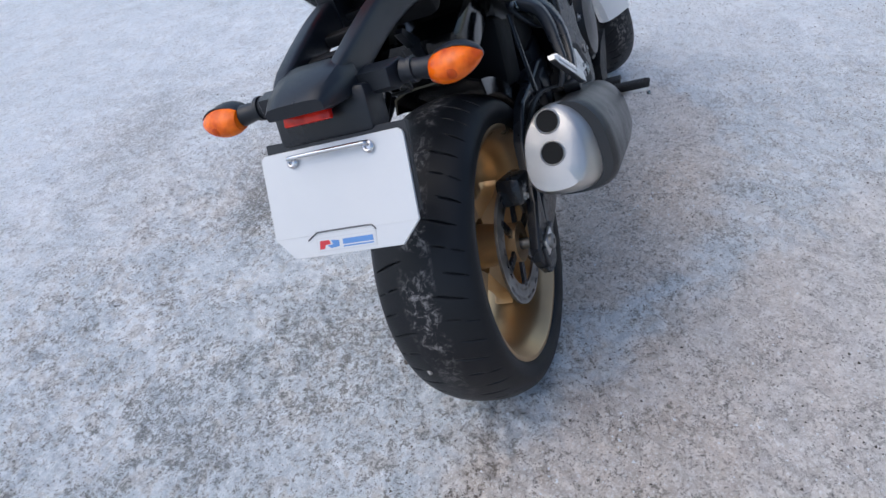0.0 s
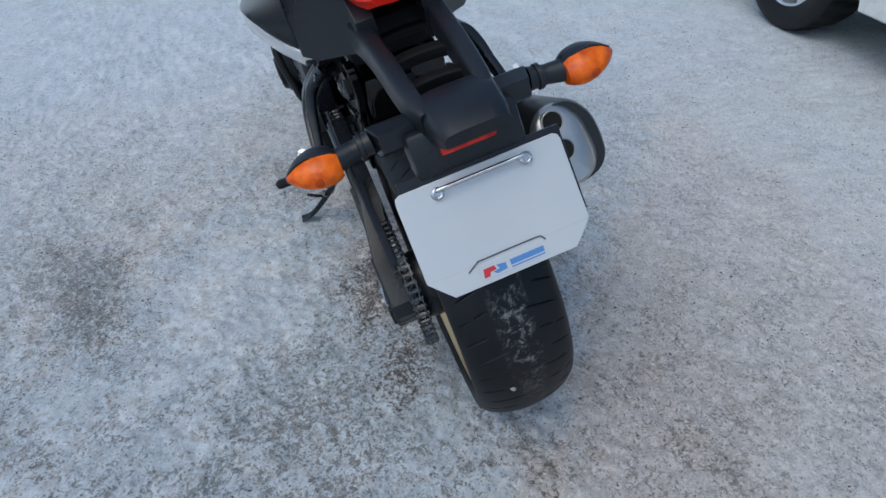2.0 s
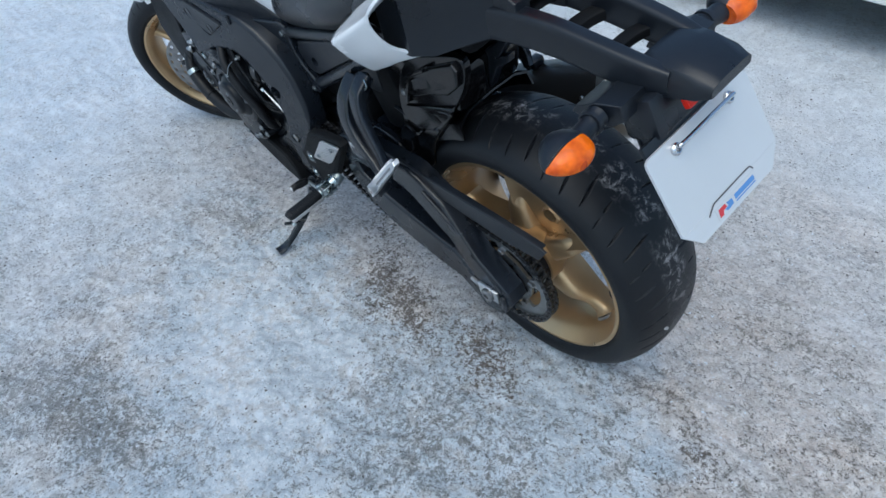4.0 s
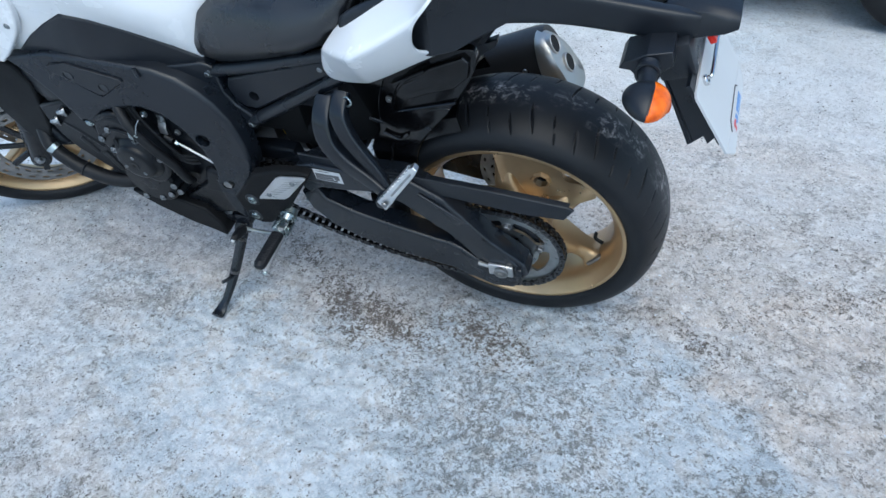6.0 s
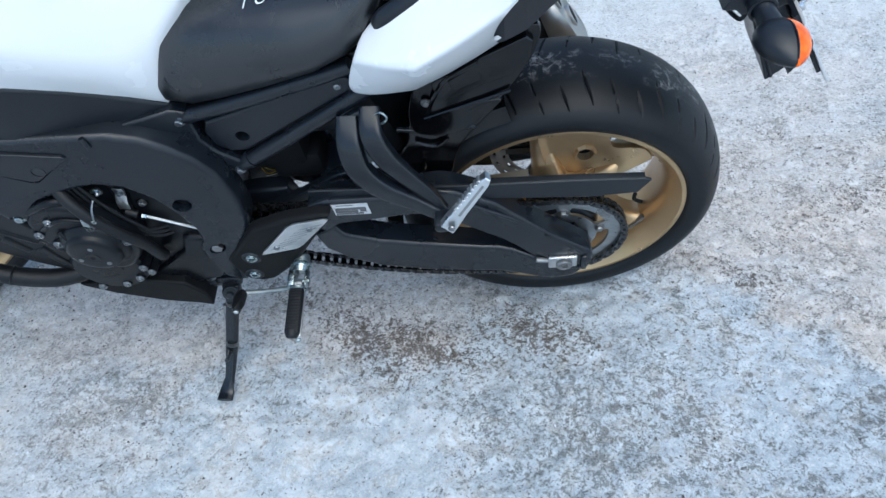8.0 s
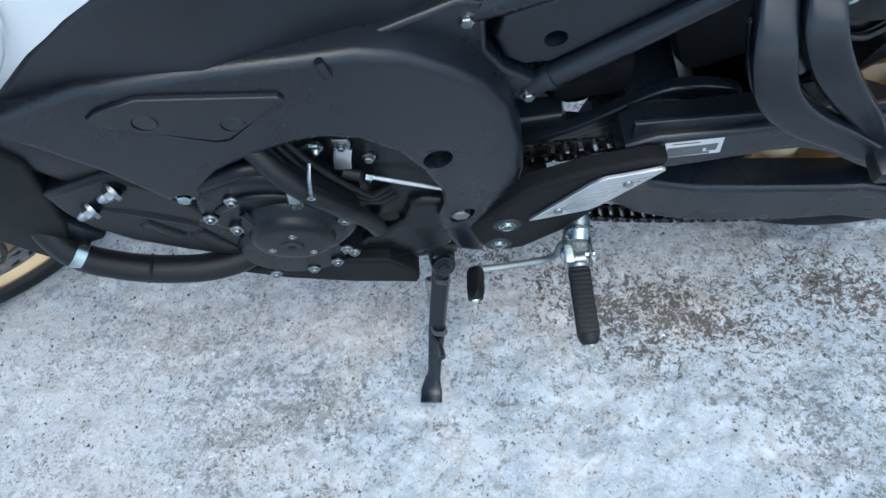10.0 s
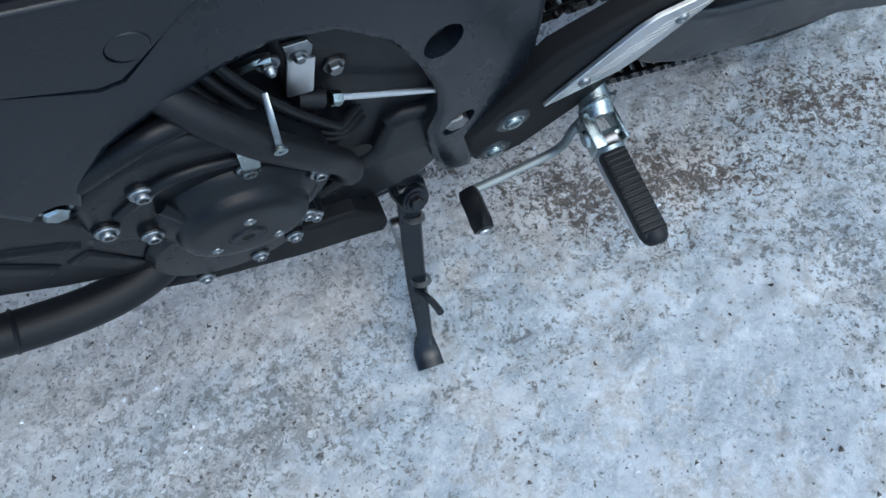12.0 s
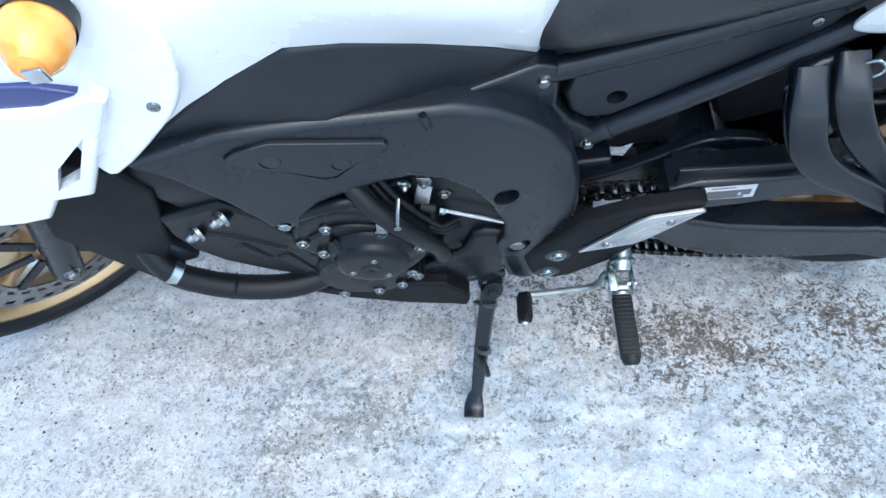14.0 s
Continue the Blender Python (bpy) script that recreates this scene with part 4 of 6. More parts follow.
cheek_y = lambda x, z: 0.093 + 0.10 * max(0.0, 0.70 - z) + 0.02 * max(0.0, z - 0.70)
cheek = weighted(part("fender_side", slab(rounded(CHEEK, 4), cheek_y, 0.014, 0.008, cuts=(0.08, 0.12, 0.16, 0.20)), GLOSS, fender, "glossy black moulded fender cheek"))
HUGGER = [(0.096, 0.640), (0.128, 0.598), (0.160, 0.554), (0.178, 0.515), (0.186, 0.484), (0.214, 0.466), (0.262, 0.476), (0.275, 0.520), (0.250, 0.566), (0.238, 0.606), (0.180, 0.612), (0.130, 0.640)]
weighted(part("fender_skirt", slab(rounded(HUGGER, 3), lambda x, z: 0.1015 + 0.04 * max(0.0, 0.56 - z), 0.008, 0.005), GLOSS, fender, "glossy black fender skirt beside the tyre"))
part("skirt_edge", tube([(0.236, 0.106, 0.570), (0.205, 0.108, 0.560), (0.184, 0.107, 0.576)], 0.0035, sides=8), GLOSS, fender)
part("skirt_edge", tube([(0.254, 0.108, 0.484), (0.232, 0.109, 0.505), (0.226, 0.108, 0.535)], 0.0035, sides=8), GLOSS, fender)
POD = [(0.197, 0.690), (0.130, 0.727), (0.060, 0.758), (0.050, 0.748), (0.054, 0.718), (0.082, 0.692), (0.130, 0.676), (0.176, 0.654), (0.193, 0.662)]
weighted(part("fender_pod", slab(POD, lambda x, z: 0.1065 - 0.04 * (z - 0.70), 0.020, 0.005), GLOSS, fender, "glossy black raised pod"))
# tilted plates added so that the gloss breaks into bright streaks
for inlay in ([(0.172, 0.695), (0.128, 0.718), (0.124, 0.692), (0.166, 0.676)], [(0.116, 0.722), (0.068, 0.744), (0.064, 0.722), (0.086, 0.703), (0.112, 0.694)]):
    weighted(part("fender_inlay", slab(inlay, lambda x, z: 0.1085 - 0.20 * (z - 0.70), 0.010, 0.004), GLOSS, fender))
part("fender_rib", tube([(0.215, 0.103, 0.618), (0.150, 0.104, 0.640), (0.083, 0.102, 0.660)], 0.0030, sides=8), GLOSS, fender)
part("fender_rib", tube([(0.208, 0.104, 0.630), (0.196, 0.106, 0.662), (0.172, 0.108, 0.700), (0.128, 0.108, 0.728)], 0.0034, sides=8), GLOSS, fender)
BRACKET = [(0.150, 0.640), (0.136, 0.690), (0.084, 0.720), (0.036, 0.760), (0.025, 0.755), (0.054, 0.715), (0.032, 0.725), (0.035, 0.710), (0.063, 0.689), (0.090, 0.640)]
BRACKET_BOLT = (0.102, 0.690)
bracket = weighted(part("tail_bracket", slab(BRACKET, 0.006, 0.016, 0.003), BLACK, bike, "black plastic bracket under the tail"))
bolt(bracket, (BRACKET_BOLT[0], 0.007, BRACKET_BOLT[1]), 0.0055, kind="hex", material=STEEL)
bolt(fender, (0.209, 0.104, 0.652), 0.0050, kind="hex", material=STEEL)
part("chain_slider", tube([(0.262, 0.10, 0.596), (0.200, 0.10, 0.585), (0.140, 0.10, 0.590)], 0.004), SATIN, fender)

# ---- swing arm
def arm_y(x, z):
    return 0.160 + 0.02 * max(0.0, min(1.0, (0.12 - x) / 0.1))


for side in (1, -1):
    # the right arm lies closer to the wheel, without a chain beside it
    inset = 0.0 if side > 0 else 0.040
    sy = lambda p: (p[0], (p[1] - inset) * side, p[2])
    # upper brace and lower beam are two members that meet at the axle and at the pivot
    UP = [(0.432, 0.430), (0.428, 0.492), (0.395, 0.503), (0.310, 0.500), (0.205, 0.506), (0.180, 0.498), (0.110, 0.456), (0.020, 0.378), (-0.045, 0.320), (-0.052, 0.292), (-0.040, 0.270),
          (0.040, 0.290), (0.088, 0.336), (0.140, 0.373), (0.172, 0.400), (0.205, 0.428), (0.240, 0.445), (0.275, 0.447), (0.320, 0.441), (0.385, 0.436), (0.415, 0.415)]
    LOW = [(0.440, 0.412), (0.398, 0.432), (0.385, 0.402), (0.330, 0.376), (0.260, 0.356), (0.150, 0.330), (0.094, 0.322), (0.060, 0.306), (-0.040, 0.268), (-0.020, 0.238), (0.030, 0.230), (0.160, 0.244), (0.260, 0.262), (0.340, 0.288), (0.395, 0.322), (0.430, 0.362)]
    up = weighted(part("swing_arm", slab(UP, lambda x, z: arm_y(x, z) - inset, 0.045 - inset * 0.6, 0.007, cuts=(0.12, 0.02), sign=side), SATIN, bike, "satin black alloy swing arm"))
    weighted(part("lower_beam", slab(LOW, lambda x, z: arm_y(x, z) - inset + 0.001, 0.044 - inset * 0.6, 0.008, cuts=(0.12, 0.02), sign=side), SATIN, up))
    part("pressed_edge", tube([sy((0.165, 0.161, 0.470)), sy((0.06, 0.166, 0.398)), sy((-0.03, 0.181, 0.320))], 0.004), SATIN, up)
    # axle block, adjuster and nut
    blk = part("axle_adjuster", block(sy((0.004, 0.182, 0.298)), (0.052, 0.008, 0.034), 0.003), ALU, up, "worn alloy axle adjuster block")
    part("axle_nut", lathe([(0.006, 0.006), (0.0125, 0.006), (0.015, 0.004), (0.015, -0.003)], sy((0.002, 0.188, 0.298)), (0, side, 0), n=24), STEEL, blk)
    part("adjuster_bolt", tube([sy((0.028, 0.180, 0.301)), sy((0.052, 0.180, 0.306))], 0.005, sides=8), STEEL, blk)
    part("end_cap", block(sy((-0.034, 0.181, 0.290)), (0.012, 0.010, 0.044), 0.003), SATIN, blk)
    bolt(up, sy((0.435, 0.155, 0.385)), 0.005, axis=(0, side, 0), kind="screw")
part("frame_crossmember", block((0.490, 0.0, 0.560), (0.130, 0.170, 0.110), 0.015), MATT, bike)
part("shock_shroud", block((0.450, 0.045, 0.500), (0.090, 0.070, 0.060), 0.012), MATT, bike)
part("shock_tunnel", block((0.325, -0.005, 0.570), (0.110, 0.165, 0.150), 0.02, turned(18, 'Y')), MATT, bike)
part("swing_arm_crossmember", block((0.385, 0, 0.44), (0.07, 0.26, 0.09), 0.02), SATIN, bike)
for side in (1, -1):
    weighted(part("pivot_arm", slab([(0.605, 0.390), (0.595, 0.448), (0.540, 0.456), (0.482, 0.456), (0.475, 0.420), (0.459, 0.415), (0.447, 0.448), (0.415, 0.448), (0.400, 0.400), (0.450, 0.372), (0.540, 0.358)], 0.088, 0.03, 0.008, sign=side), SATIN, bike))
    weighted(part("swing_arm_brace", slab(rounded([(0.575, 0.402), (0.527, 0.424), (0.470, 0.446), (0.423, 0.474), (0.380, 0.497), (0.345, 0.498), (0.305, 0.486), (0.290, 0.470), (0.318, 0.462), (0.350, 0.466), (0.400, 0.452), (0.500, 0.412), (0.560, 0.392)], 3), 0.100, 0.015, 0.005, sign=side), SATIN, bike, "black triangular swing arm brace"))
weighted(part("pivot_cover", slab([(0.625, 0.300), (0.622, 0.425), (0.540, 0.428), (0.505, 0.400), (0.500, 0.345), (0.540, 0.300)], 0.122, 0.03, 0.006), MATT, bike))
part("axle", tube([(0.003, -0.147, 0.3), (0.003, 0.182, 0.3)], 0.011), STEEL, bike)
label = weighted(part("printed_label", slab([(0.388, 0.4955), (0.328, 0.4935), (0.326, 0.4635), (0.386, 0.4655)], 0.1612, 0.0008, 0.0), LABEL, bike, "small silver printed label with grey lines"))
for z, tall, a, b in ((0.4930, 0.0016, 0.380, 0.352), (0.4855, 0.0062, 0.384, 0.332), (0.4785, 0.0062, 0.384, 0.346), (0.4785, 0.0062, 0.343, 0.332), (0.4712, 0.0040, 0.384, 0.338)):
    part("print_block", slab([(a, z), (b, z - 0.0012), (b, z - 0.0012 - tall), (a, z - tall)], 0.1617, 0.0005, 0.0), INK, label)

# chain guard
weighted(part("chain_guard", slab([(0.420, 0.522), (0.300, 0.514), (0.150, 0.503), (-0.010, 0.494), (-0.125, 0.485), (-0.135, 0.480), (-0.117, 0.450), (-0.039, 0.447), (0.130, 0.464), (0.300, 0.474), (0.420, 0.480)], 0.150, 0.005, 0.002), BLACK, bike, "black plastic chain guard"))
part("guard_top", slab([(0.150, 0.5035), (-0.010, 0.4945), (-0.125, 0.4855), (-0.125, 0.482), (-0.010, 0.491), (0.150, 0.500)], 0.148, 0.012, 0.001), BLACK, bike)

# ---- chain: closed run round both sprockets
SMALL = Vector((0.630, 0, 0.413))
R1, R2 = 0.1150, 0.0455
d2 = Vector((SMALL.x - REAR.x, SMALL.z - REAR.z))
base_a = math.atan2(d2.y, d2.x)
spread = math.acos((R1 - R2) / d2.length)
run = []
for k in range(60):
    a = base_a + spread + (2 * math.pi - 2 * spread) * k / 59
    run.append(Vector((REAR.x + R1 * math.cos(a), REAR.z + R1 * math.sin(a))))
sag_from = run[-1]
for k in range(30):
    a = base_a - spread + 2 * spread * k / 29
    p = Vector((SMALL.x + R2 * math.cos(a), SMALL.z + R2 * math.sin(a)))
    if k == 0:
        for j in range(1, 20):
            t = j / 20
            q = sag_from.lerp(p, t)
            run.append(Vector((q.x, q.y - 0.046 * 4 * t * (1 - t))))
    run.append(p)
run.append(run[0])
lengths = np.cumsum([0] + [(b - a).length for a, b in zip(run, run[1:])])
count = 2 * round(lengths[-1] / 0.015875 / 2)
at_s = lambda s: Vector((np.interp(s, lengths, [p.x for p in run]), np.interp(s, lengths, [p.y for p in run])))
chain = part("chain", tube([(SMALL.x, 0.10, SMALL.z), (SMALL.x, 0.135, SMALL.z)], 0.036, sides=24), STEEL, bike, "oily drive chain with front sprocket")


def link_mesh(y, pitch=0.015875):
    bm = bmesh.new()
    for s in (1, -1):
        ring = []
        for k in range(14):
            a = 2 * math.pi * k / 14
            x = 0.0074 * math.cos(a) + (pitch / 2 if math.cos(a) > 0 else -pitch / 2)
            z = 0.0077 * math.sin(a) * (0.84 if abs(math.cos(a)) < 0.3 else 1)
            ring.append((x, z))
        skin(bm, [[(x, s * y, z) for x, z in ring], [(x, s * (y + 0.002), z) for x, z in ring]])
    for x in (-pitch / 2, pitch / 2):
        tube([(x, -y, 0), (x, y, 0)], 0.0056, sides=8, bm=bm)
        tube([(x, -y - 0.0045, 0), (x, y + 0.0045, 0)], 0.0026, sides=8, bm=bm)
    return bm


for kind, y in ((0, 0.0062), (1, 0.0086)):
    first = None
    for k in range(kind, count, 2):
        s = lengths[-1] * (k + 0.5) / count
        p, q = at_s(s - 0.005), at_s(s + 0.005)
        c, ang = (p + q) / 2, math.atan2(q.y - p.y, q.x - p.x)
        if first is None:
            ob = part("chain_link", link_mesh(y), CHAIN, chain)
            first = ob.data
        else:
            ob = new("chain_link", first)
            ob.parent = chain
        ob.matrix_basis = Matrix.Translation((c.x, SPROCKET_Y, c.y)) @ Matrix.Rotation(-ang, 4, 'Y')

# ---- rider's footrest brackets, heel plates, pegs
PIV = [(0.602, 0.352), (0.606, 0.385), (0.585, 0.405), (0.556, 0.440), (0.530, 0.470), (0.470, 0.492), (0.405, 0.500), (0.388, 0.494), (0.400, 0.474), (0.450, 0.405), (0.487, 0.352), (0.540, 0.308), (0.566, 0.303), (0.592, 0.318)]
HEEL = [(0.533, 0.402), (0.528, 0.410), (0.466, 0.479), (0.452, 0.487), (0.396, 0.495), (0.392, 0.491), (0.452, 0.425), (0.466, 0.415)]
for side in (1, -1):
    sy = lambda p: (p[0], p[1] * side, p[2])
    ax = (0, side, 0)
    br = weighted(part("footrest_bracket", slab(PIV, 0.184, 0.022, 0.008, sign=side), MATT, bike, "black cast footrest bracket"))
    for x, z in ((0.559, 0.387), (0.572, 0.332)):
        part("bolt_seat", lathe([(0.0, 0.001), (0.0155, 0.001), (0.0185, -0.003)], sy((x, 0.185, z)), ax, n=24), BLACK, br)
        bolt(br, sy((x, 0.1862, z)), 0.0082, axis=ax, kind="flush", material=ZINC)
    hp = weighted(part("heel_plate", slab(HEEL, 0.1895, 0.004, 0.001, sign=side), ALU, br, "brushed alloy heel plate"))
    for k in range(7):
        x = 0.500 - 0.011 * k
        part("milled_line", tube([sy((x + 0.012, 0.1896, 0.4175 + 0.009 * k)), sy((x - 0.030, 0.1896, 0.432 + 0.0085 * k))], 0.0005, sides=5), STEEL, hp)
    for x, z in ((0.500, 0.4225), (0.428, 0.4715)):
        bolt(hp, sy((x, 0.190, z)), 0.0055, axis=ax, kind="screw")
    # peg: hinge, alloy core, ribbed rubber, wear feeler
    hinge = part("peg_hinge", tube([sy((0.473, 0.172, 0.366)), sy((0.474, 0.186, 0.361)), sy((0.476, 0.202, 0.357))], [0.013, 0.0155, 0.015], sides=14), ZINC, bike, "zinc plated footrest hinge")
    part("hinge_washer", lathe([(0.008, 0.003), (0.019, 0.003), (0.019, 0.0), (0.008, 0.0)], sy((0.474, 0.190, 0.362)), (0.02, side, -0.06), n=24), ZINC, hinge)
    for q, wide in ((-0.014, 0.004), (0.012, 0.012)):
        part("hinge_cheek", block(sy((0.4775 + q, 0.214, 0.354)), (wide, 0.036, 0.024), 0.002), ZINC, hinge)
    part("hinge_boss", lathe([(0, 0.0035), (0.0075, 0.003), (0.009, 0.0)], sy((0.4955, 0.216, 0.354)), (1, 0, 0), n=20), ZINC, hinge)
    part("hinge_collar", lathe([(0.011, 0.002), (0.0145, 0.002), (0.0145, -0.002), (0.011, -0.002)], sy((0.479, 0.234, 0.350)), (0.02, side, -0.06), n=20), ZINC, hinge)
    part("hinge_pin", tube([sy((0.459, 0.220, 0.354)), sy((0.496, 0.220, 0.354))], 0.005, sides=10), ZINC, hinge)
    part("hinge_spring", lathe([(0.006, -0.008), (0.0085, -0.008), (0.0085, 0.008), (0.006, 0.008)], sy((0.478, 0.224, 0.352)), (1, 0, 0), n=16), STEEL, hinge)
    core = part("footpeg", block(sy((0.480, 0.278, 0.343)), (0.026, 0.092, 0.010), 0.003), ALU, bike, "alloy footpeg with ribbed black rubber")
    rub = part("rubber_pad", block(sy((0.480, 0.279, 0.354)), (0.026, 0.090, 0.016), 0.005), RUBBER, core, "ribbed black rubber pad")
    for k in range(15):
        part("rubber_rib", block(sy((0.480, 0.240 + 0.0056 * k, 0.3618)), (0.0215, 0.0030, 0.0030), 0.0012), RUBBER, core)
    part("rubber_tip", tube([sy((0.480, 0.318, 0.3535)), sy((0.480, 0.325, 0.353)), sy((0.480, 0.329, 0.352))], [0.0125, 0.0115, 0.008], sides=14), RUBBER, core)
    fe = part("feeler", tube([sy((0.479, 0.316, 0.340)), sy((0.477, 0.322, 0.333))], 0.0035, sides=8), STEEL, core)
    part("feeler_tip", lathe([(0, 0.005), (0.004, 0.0035), (0.0052, 0), (0.004, -0.0035), (0, -0.005)], sy((0.476, 0.323, 0.330)), n=12), ZINC, core)
    # pillion footrest hanger and folded peg
    # the hanger beside the silencer stands further out
    out = lambda p: (p[0], p[1] * (1.0 if side > 0 else -1.12), p[2])
    hang = part("pillion_hanger", tube([out((0.322, 0.128, 0.664)), out((0.323, 0.160, 0.634)), out((0.313, 0.178, 0.598)), out((0.284, 0.188, 0.564)), out((0.238, 0.196, 0.533)), sy((0.200, 0.208, 0.511))], [0.0165, 0.0185, 0.0185, 0.0175, 0.0145, 0.011], squash=0.66, sides=20, square=True), SATIN, bike, "black forged pillion footrest hanger")
    part("hanger_arm", tube([out((0.287, 0.124, 0.674)), out((0.287, 0.155, 0.650)), out((0.273, 0.171, 0.618)), out((0.250, 0.180, 0.585)), out((0.222, 0.189, 0.550)), sy((0.200, 0.202, 0.517))], [0.0150, 0.0170, 0.0170, 0.0155, 0.013, 0.011], squash=0.66, sides=20, square=True), SATIN, hang)
    weighted(part("hanger_web", slab(rounded([(0.338, 0.656), (0.300, 0.672), (0.278, 0.664), (0.277, 0.630), (0.288, 0.612), (0.304, 0.604), (0.318, 0.590), (0.333, 0.596), (0.341, 0.622)], 3), lambda x, z: 0.134 + 0.75 * (0.662 - z), 0.010, 0.004, sign=side), SATIN, hang))
    bolt(hang, sy((0.335, 0.140, 0.646)), 0.0052, axis=ax, kind="hex")
    bolt(hang, sy((0.292, 0.134, 0.662)), 0.0052, axis=ax, kind="hex")
    part("wire_clip", tube([sy((0.283, 0.138, 0.658)), sy((0.270, 0.146, 0.662)), sy((0.262, 0.145, 0.671)), sy((0.270, 0.141, 0.679)), sy((0.283, 0.138, 0.671))], 0.0018, sides=8), ZINC, hang)
    part("hanger_foot", block(sy((0.200, 0.222, 0.516)), (0.026, 0.034, 0.022), 0.006), BLACK, hang)
    peg_y = lambda x, z: 0.249 - 0.354 * (z - 0.537)
    at_peg = lambda t, q: (0.197 - 0.079 * t + 0.76 * q, 0.524 + 0.094 * t + 0.65 * q)
    outline = [at_peg(t, q) for t, q in ((0.06, 0.0115), (0.22, 0.0115), (0.38, 0.0085), (0.84, 0.0075), (0.92, 0.0045), (0.92, -0.0045), (0.84, -0.0075), (0.38, -0.0085), (0.22, -0.0105), (0.06, -0.0105))]
    peg = weighted(part("pillion_peg", slab(outline, peg_y, 0.013, 0.0025, sign=side), ALU, bike, "folded cast alloy pillion footpeg"))
    part("peg_groove", slab([at_peg(t, q) for t, q in ((0.32, 0.0022), (0.82, 0.0022), (0.82, -0.0022), (0.32, -0.0022))], lambda x, z: peg_y(x, z) + 0.0005, 0.003, 0.0008, sign=side), STEEL, peg)
    part("peg_pivot", lathe([(0, 0.002), (0.005, 0.002), (0.0058, 0.0)], sy((*at_peg(0.16, 0.0)[:1], 0.2535, at_peg(0.16, 0.0)[1])), (0, side, 0), n=16), STEEL, peg)
    for k in range(9):
        x, z = at_peg(0.32 + 0.50 * k / 8, 0.0084)
        part("peg_tooth", block(sy((x, peg_y(x, z) - 0.0060, z)), (0.0042, 0.012, 0.0065), 0.0008, turned(40, 'Y')), ALU, peg)

# gear lever, toe piece, link rod (left)
lever = part("gear_lever", tube([(0.606, 0.204, 0.300), (0.570, 0.202, 0.296), (0.520, 0.200, 0.298), (0.503, 0.200, 0.312), (0.497, 0.198, 0.337), (0.478, 0.192, 0.350)], 0.0034, sides=10, squash=1.4), DULL, bike, "dull zinc plated gear lever")
part("toe_piece", tube([(0.606, 0.203, 0.300), (0.607, 0.213, 0.302), (0.608, 0.234, 0.305), (0.609, 0.247, 0.306)], [0.0085, 0.0104, 0.0102, 0.0092], squash=0.8, square=True, sides=16), RUBBER, lever, "black rubber toe piece")
part("toe_end", lathe([(0, 0.003), (0.004, 0.002), (0.005, 0)], (0.609, 0.248, 0.306), n=10), ALU, lever)
rod = part("link_rod", tube([(0.700, 0.168, 0.518), (0.600, 0.168, 0.454), (0.498, 0.168, 0.394)], 0.0027, sides=10), ALU, bike, "thin bright gear linkage rod")
part("rod_nut", lathe([(0, 0.007), (0.0048, 0.007), (0.0055, 0.006), (0.0055, -0.001), (0, -0.001)], (0.700, 0.169, 0.518), (-0.85, 0, -0.52), n=6), ZINC, rod)
part("rod_joint", tube([(0.706, 0.168, 0.522), (0.722, 0.167, 0.531)], 0.0075, sides=14), RUBBER, rod)

# ---- side stand
stand = part("side_stand", tube([(0.654, 0.150, 0.250), (0.660, 0.172, 0.224), (0.680, 0.232, 0.150), (0.694, 0.286, 0.102), (0.700, 0.306, 0.090)], [0.0125, 0.0125, 0.0118, 0.0092, 0.0098], squash=0.70, up=(0.35, 0.70, 0.62), sides=20, square=True), SATIN, bike, "black steel side stand, folded out")
part("stand_foot", tube([(0.698, 0.296, 0.096), (0.703, 0.314, 0.0845), (0.705, 0.334, 0.0835)], [0.011, 0.0165, 0.017], squash=0.40, up=(0, -0.235, 0.972), sides=14), SATIN, stand)
part("stand_spur", tube([(0.685, 0.246, 0.142), (0.676, 0.268, 0.160), (0.672, 0.287, 0.176)], 0.0045, sides=10), SATIN, stand)
part("stand_pivot", lathe([(0.006, 0.014), (0.0155, 0.014), (0.0175, 0.010), (0.0175, -0.016), (0.006, -0.016)], (0.655, 0.165, 0.243), (-0.2, 0.8, 0.5), n=24), SATIN, stand)
bolt(stand, (0.6535, 0.178, 0.2505), 0.0085, axis=(-0.2, 0.8, 0.5), kind="hex", material=SATIN)
part("stand_spring", lathe([(0.005, -0.038), (0.0072, -0.036), (0.0072, 0.036), (0.005, 0.038)], (0.680, 0.200, 0.178), (0.02, 0.62, -0.78), n=14), STEEL, stand)
for k in range(12):
    t = k / 11 - 0.5
    part("spring_turn", lathe([(0.0065, -0.0012), (0.0082, 0), (0.0065, 0.0012)], (0.680 + 0.0015 * t, 0.200 + 0.047 * t, 0.178 - 0.059 * t), (0.02, 0.62, -0.78), n=12), STEEL, stand)
part("spring_hook", tube([(0.681, 0.222, 0.150), (0.682, 0.230, 0.142), (0.682, 0.236, 0.140)], 0.003, sides=8), STEEL, stand)
part("stand_clevis", block((0.6545, 0.160, 0.243), (0.034, 0.016, 0.036), 0.005, turned(-8, 'Y')), SATIN, stand)
for p in ((0.6595, 0.183, 0.219), (0.677, 0.239, 0.152)):
    for q in (-0.003, 0.0, 0.003):
        part("spring_turn", lathe([(0.0105, -0.001), (0.0125, 0), (0.0105, 0.001)], (p[0], p[1] + 0.6 * q, p[2] - 0.75 * q), (0.2, 0.62, -0.78), n=16), STEEL, stand)
part("stand_bracket", block((0.668, 0.135, 0.262), (0.075, 0.045, 0.030), 0.006), SATIN, bike)
bolt(stand, (0.682, 0.158, 0.289), 0.0075, axis=(0, 1, 0.1))
part("stand_switch", block((0.700, 0.150, 0.272), (0.05, 0.025, 0.018), 0.004), BLACK, stand)

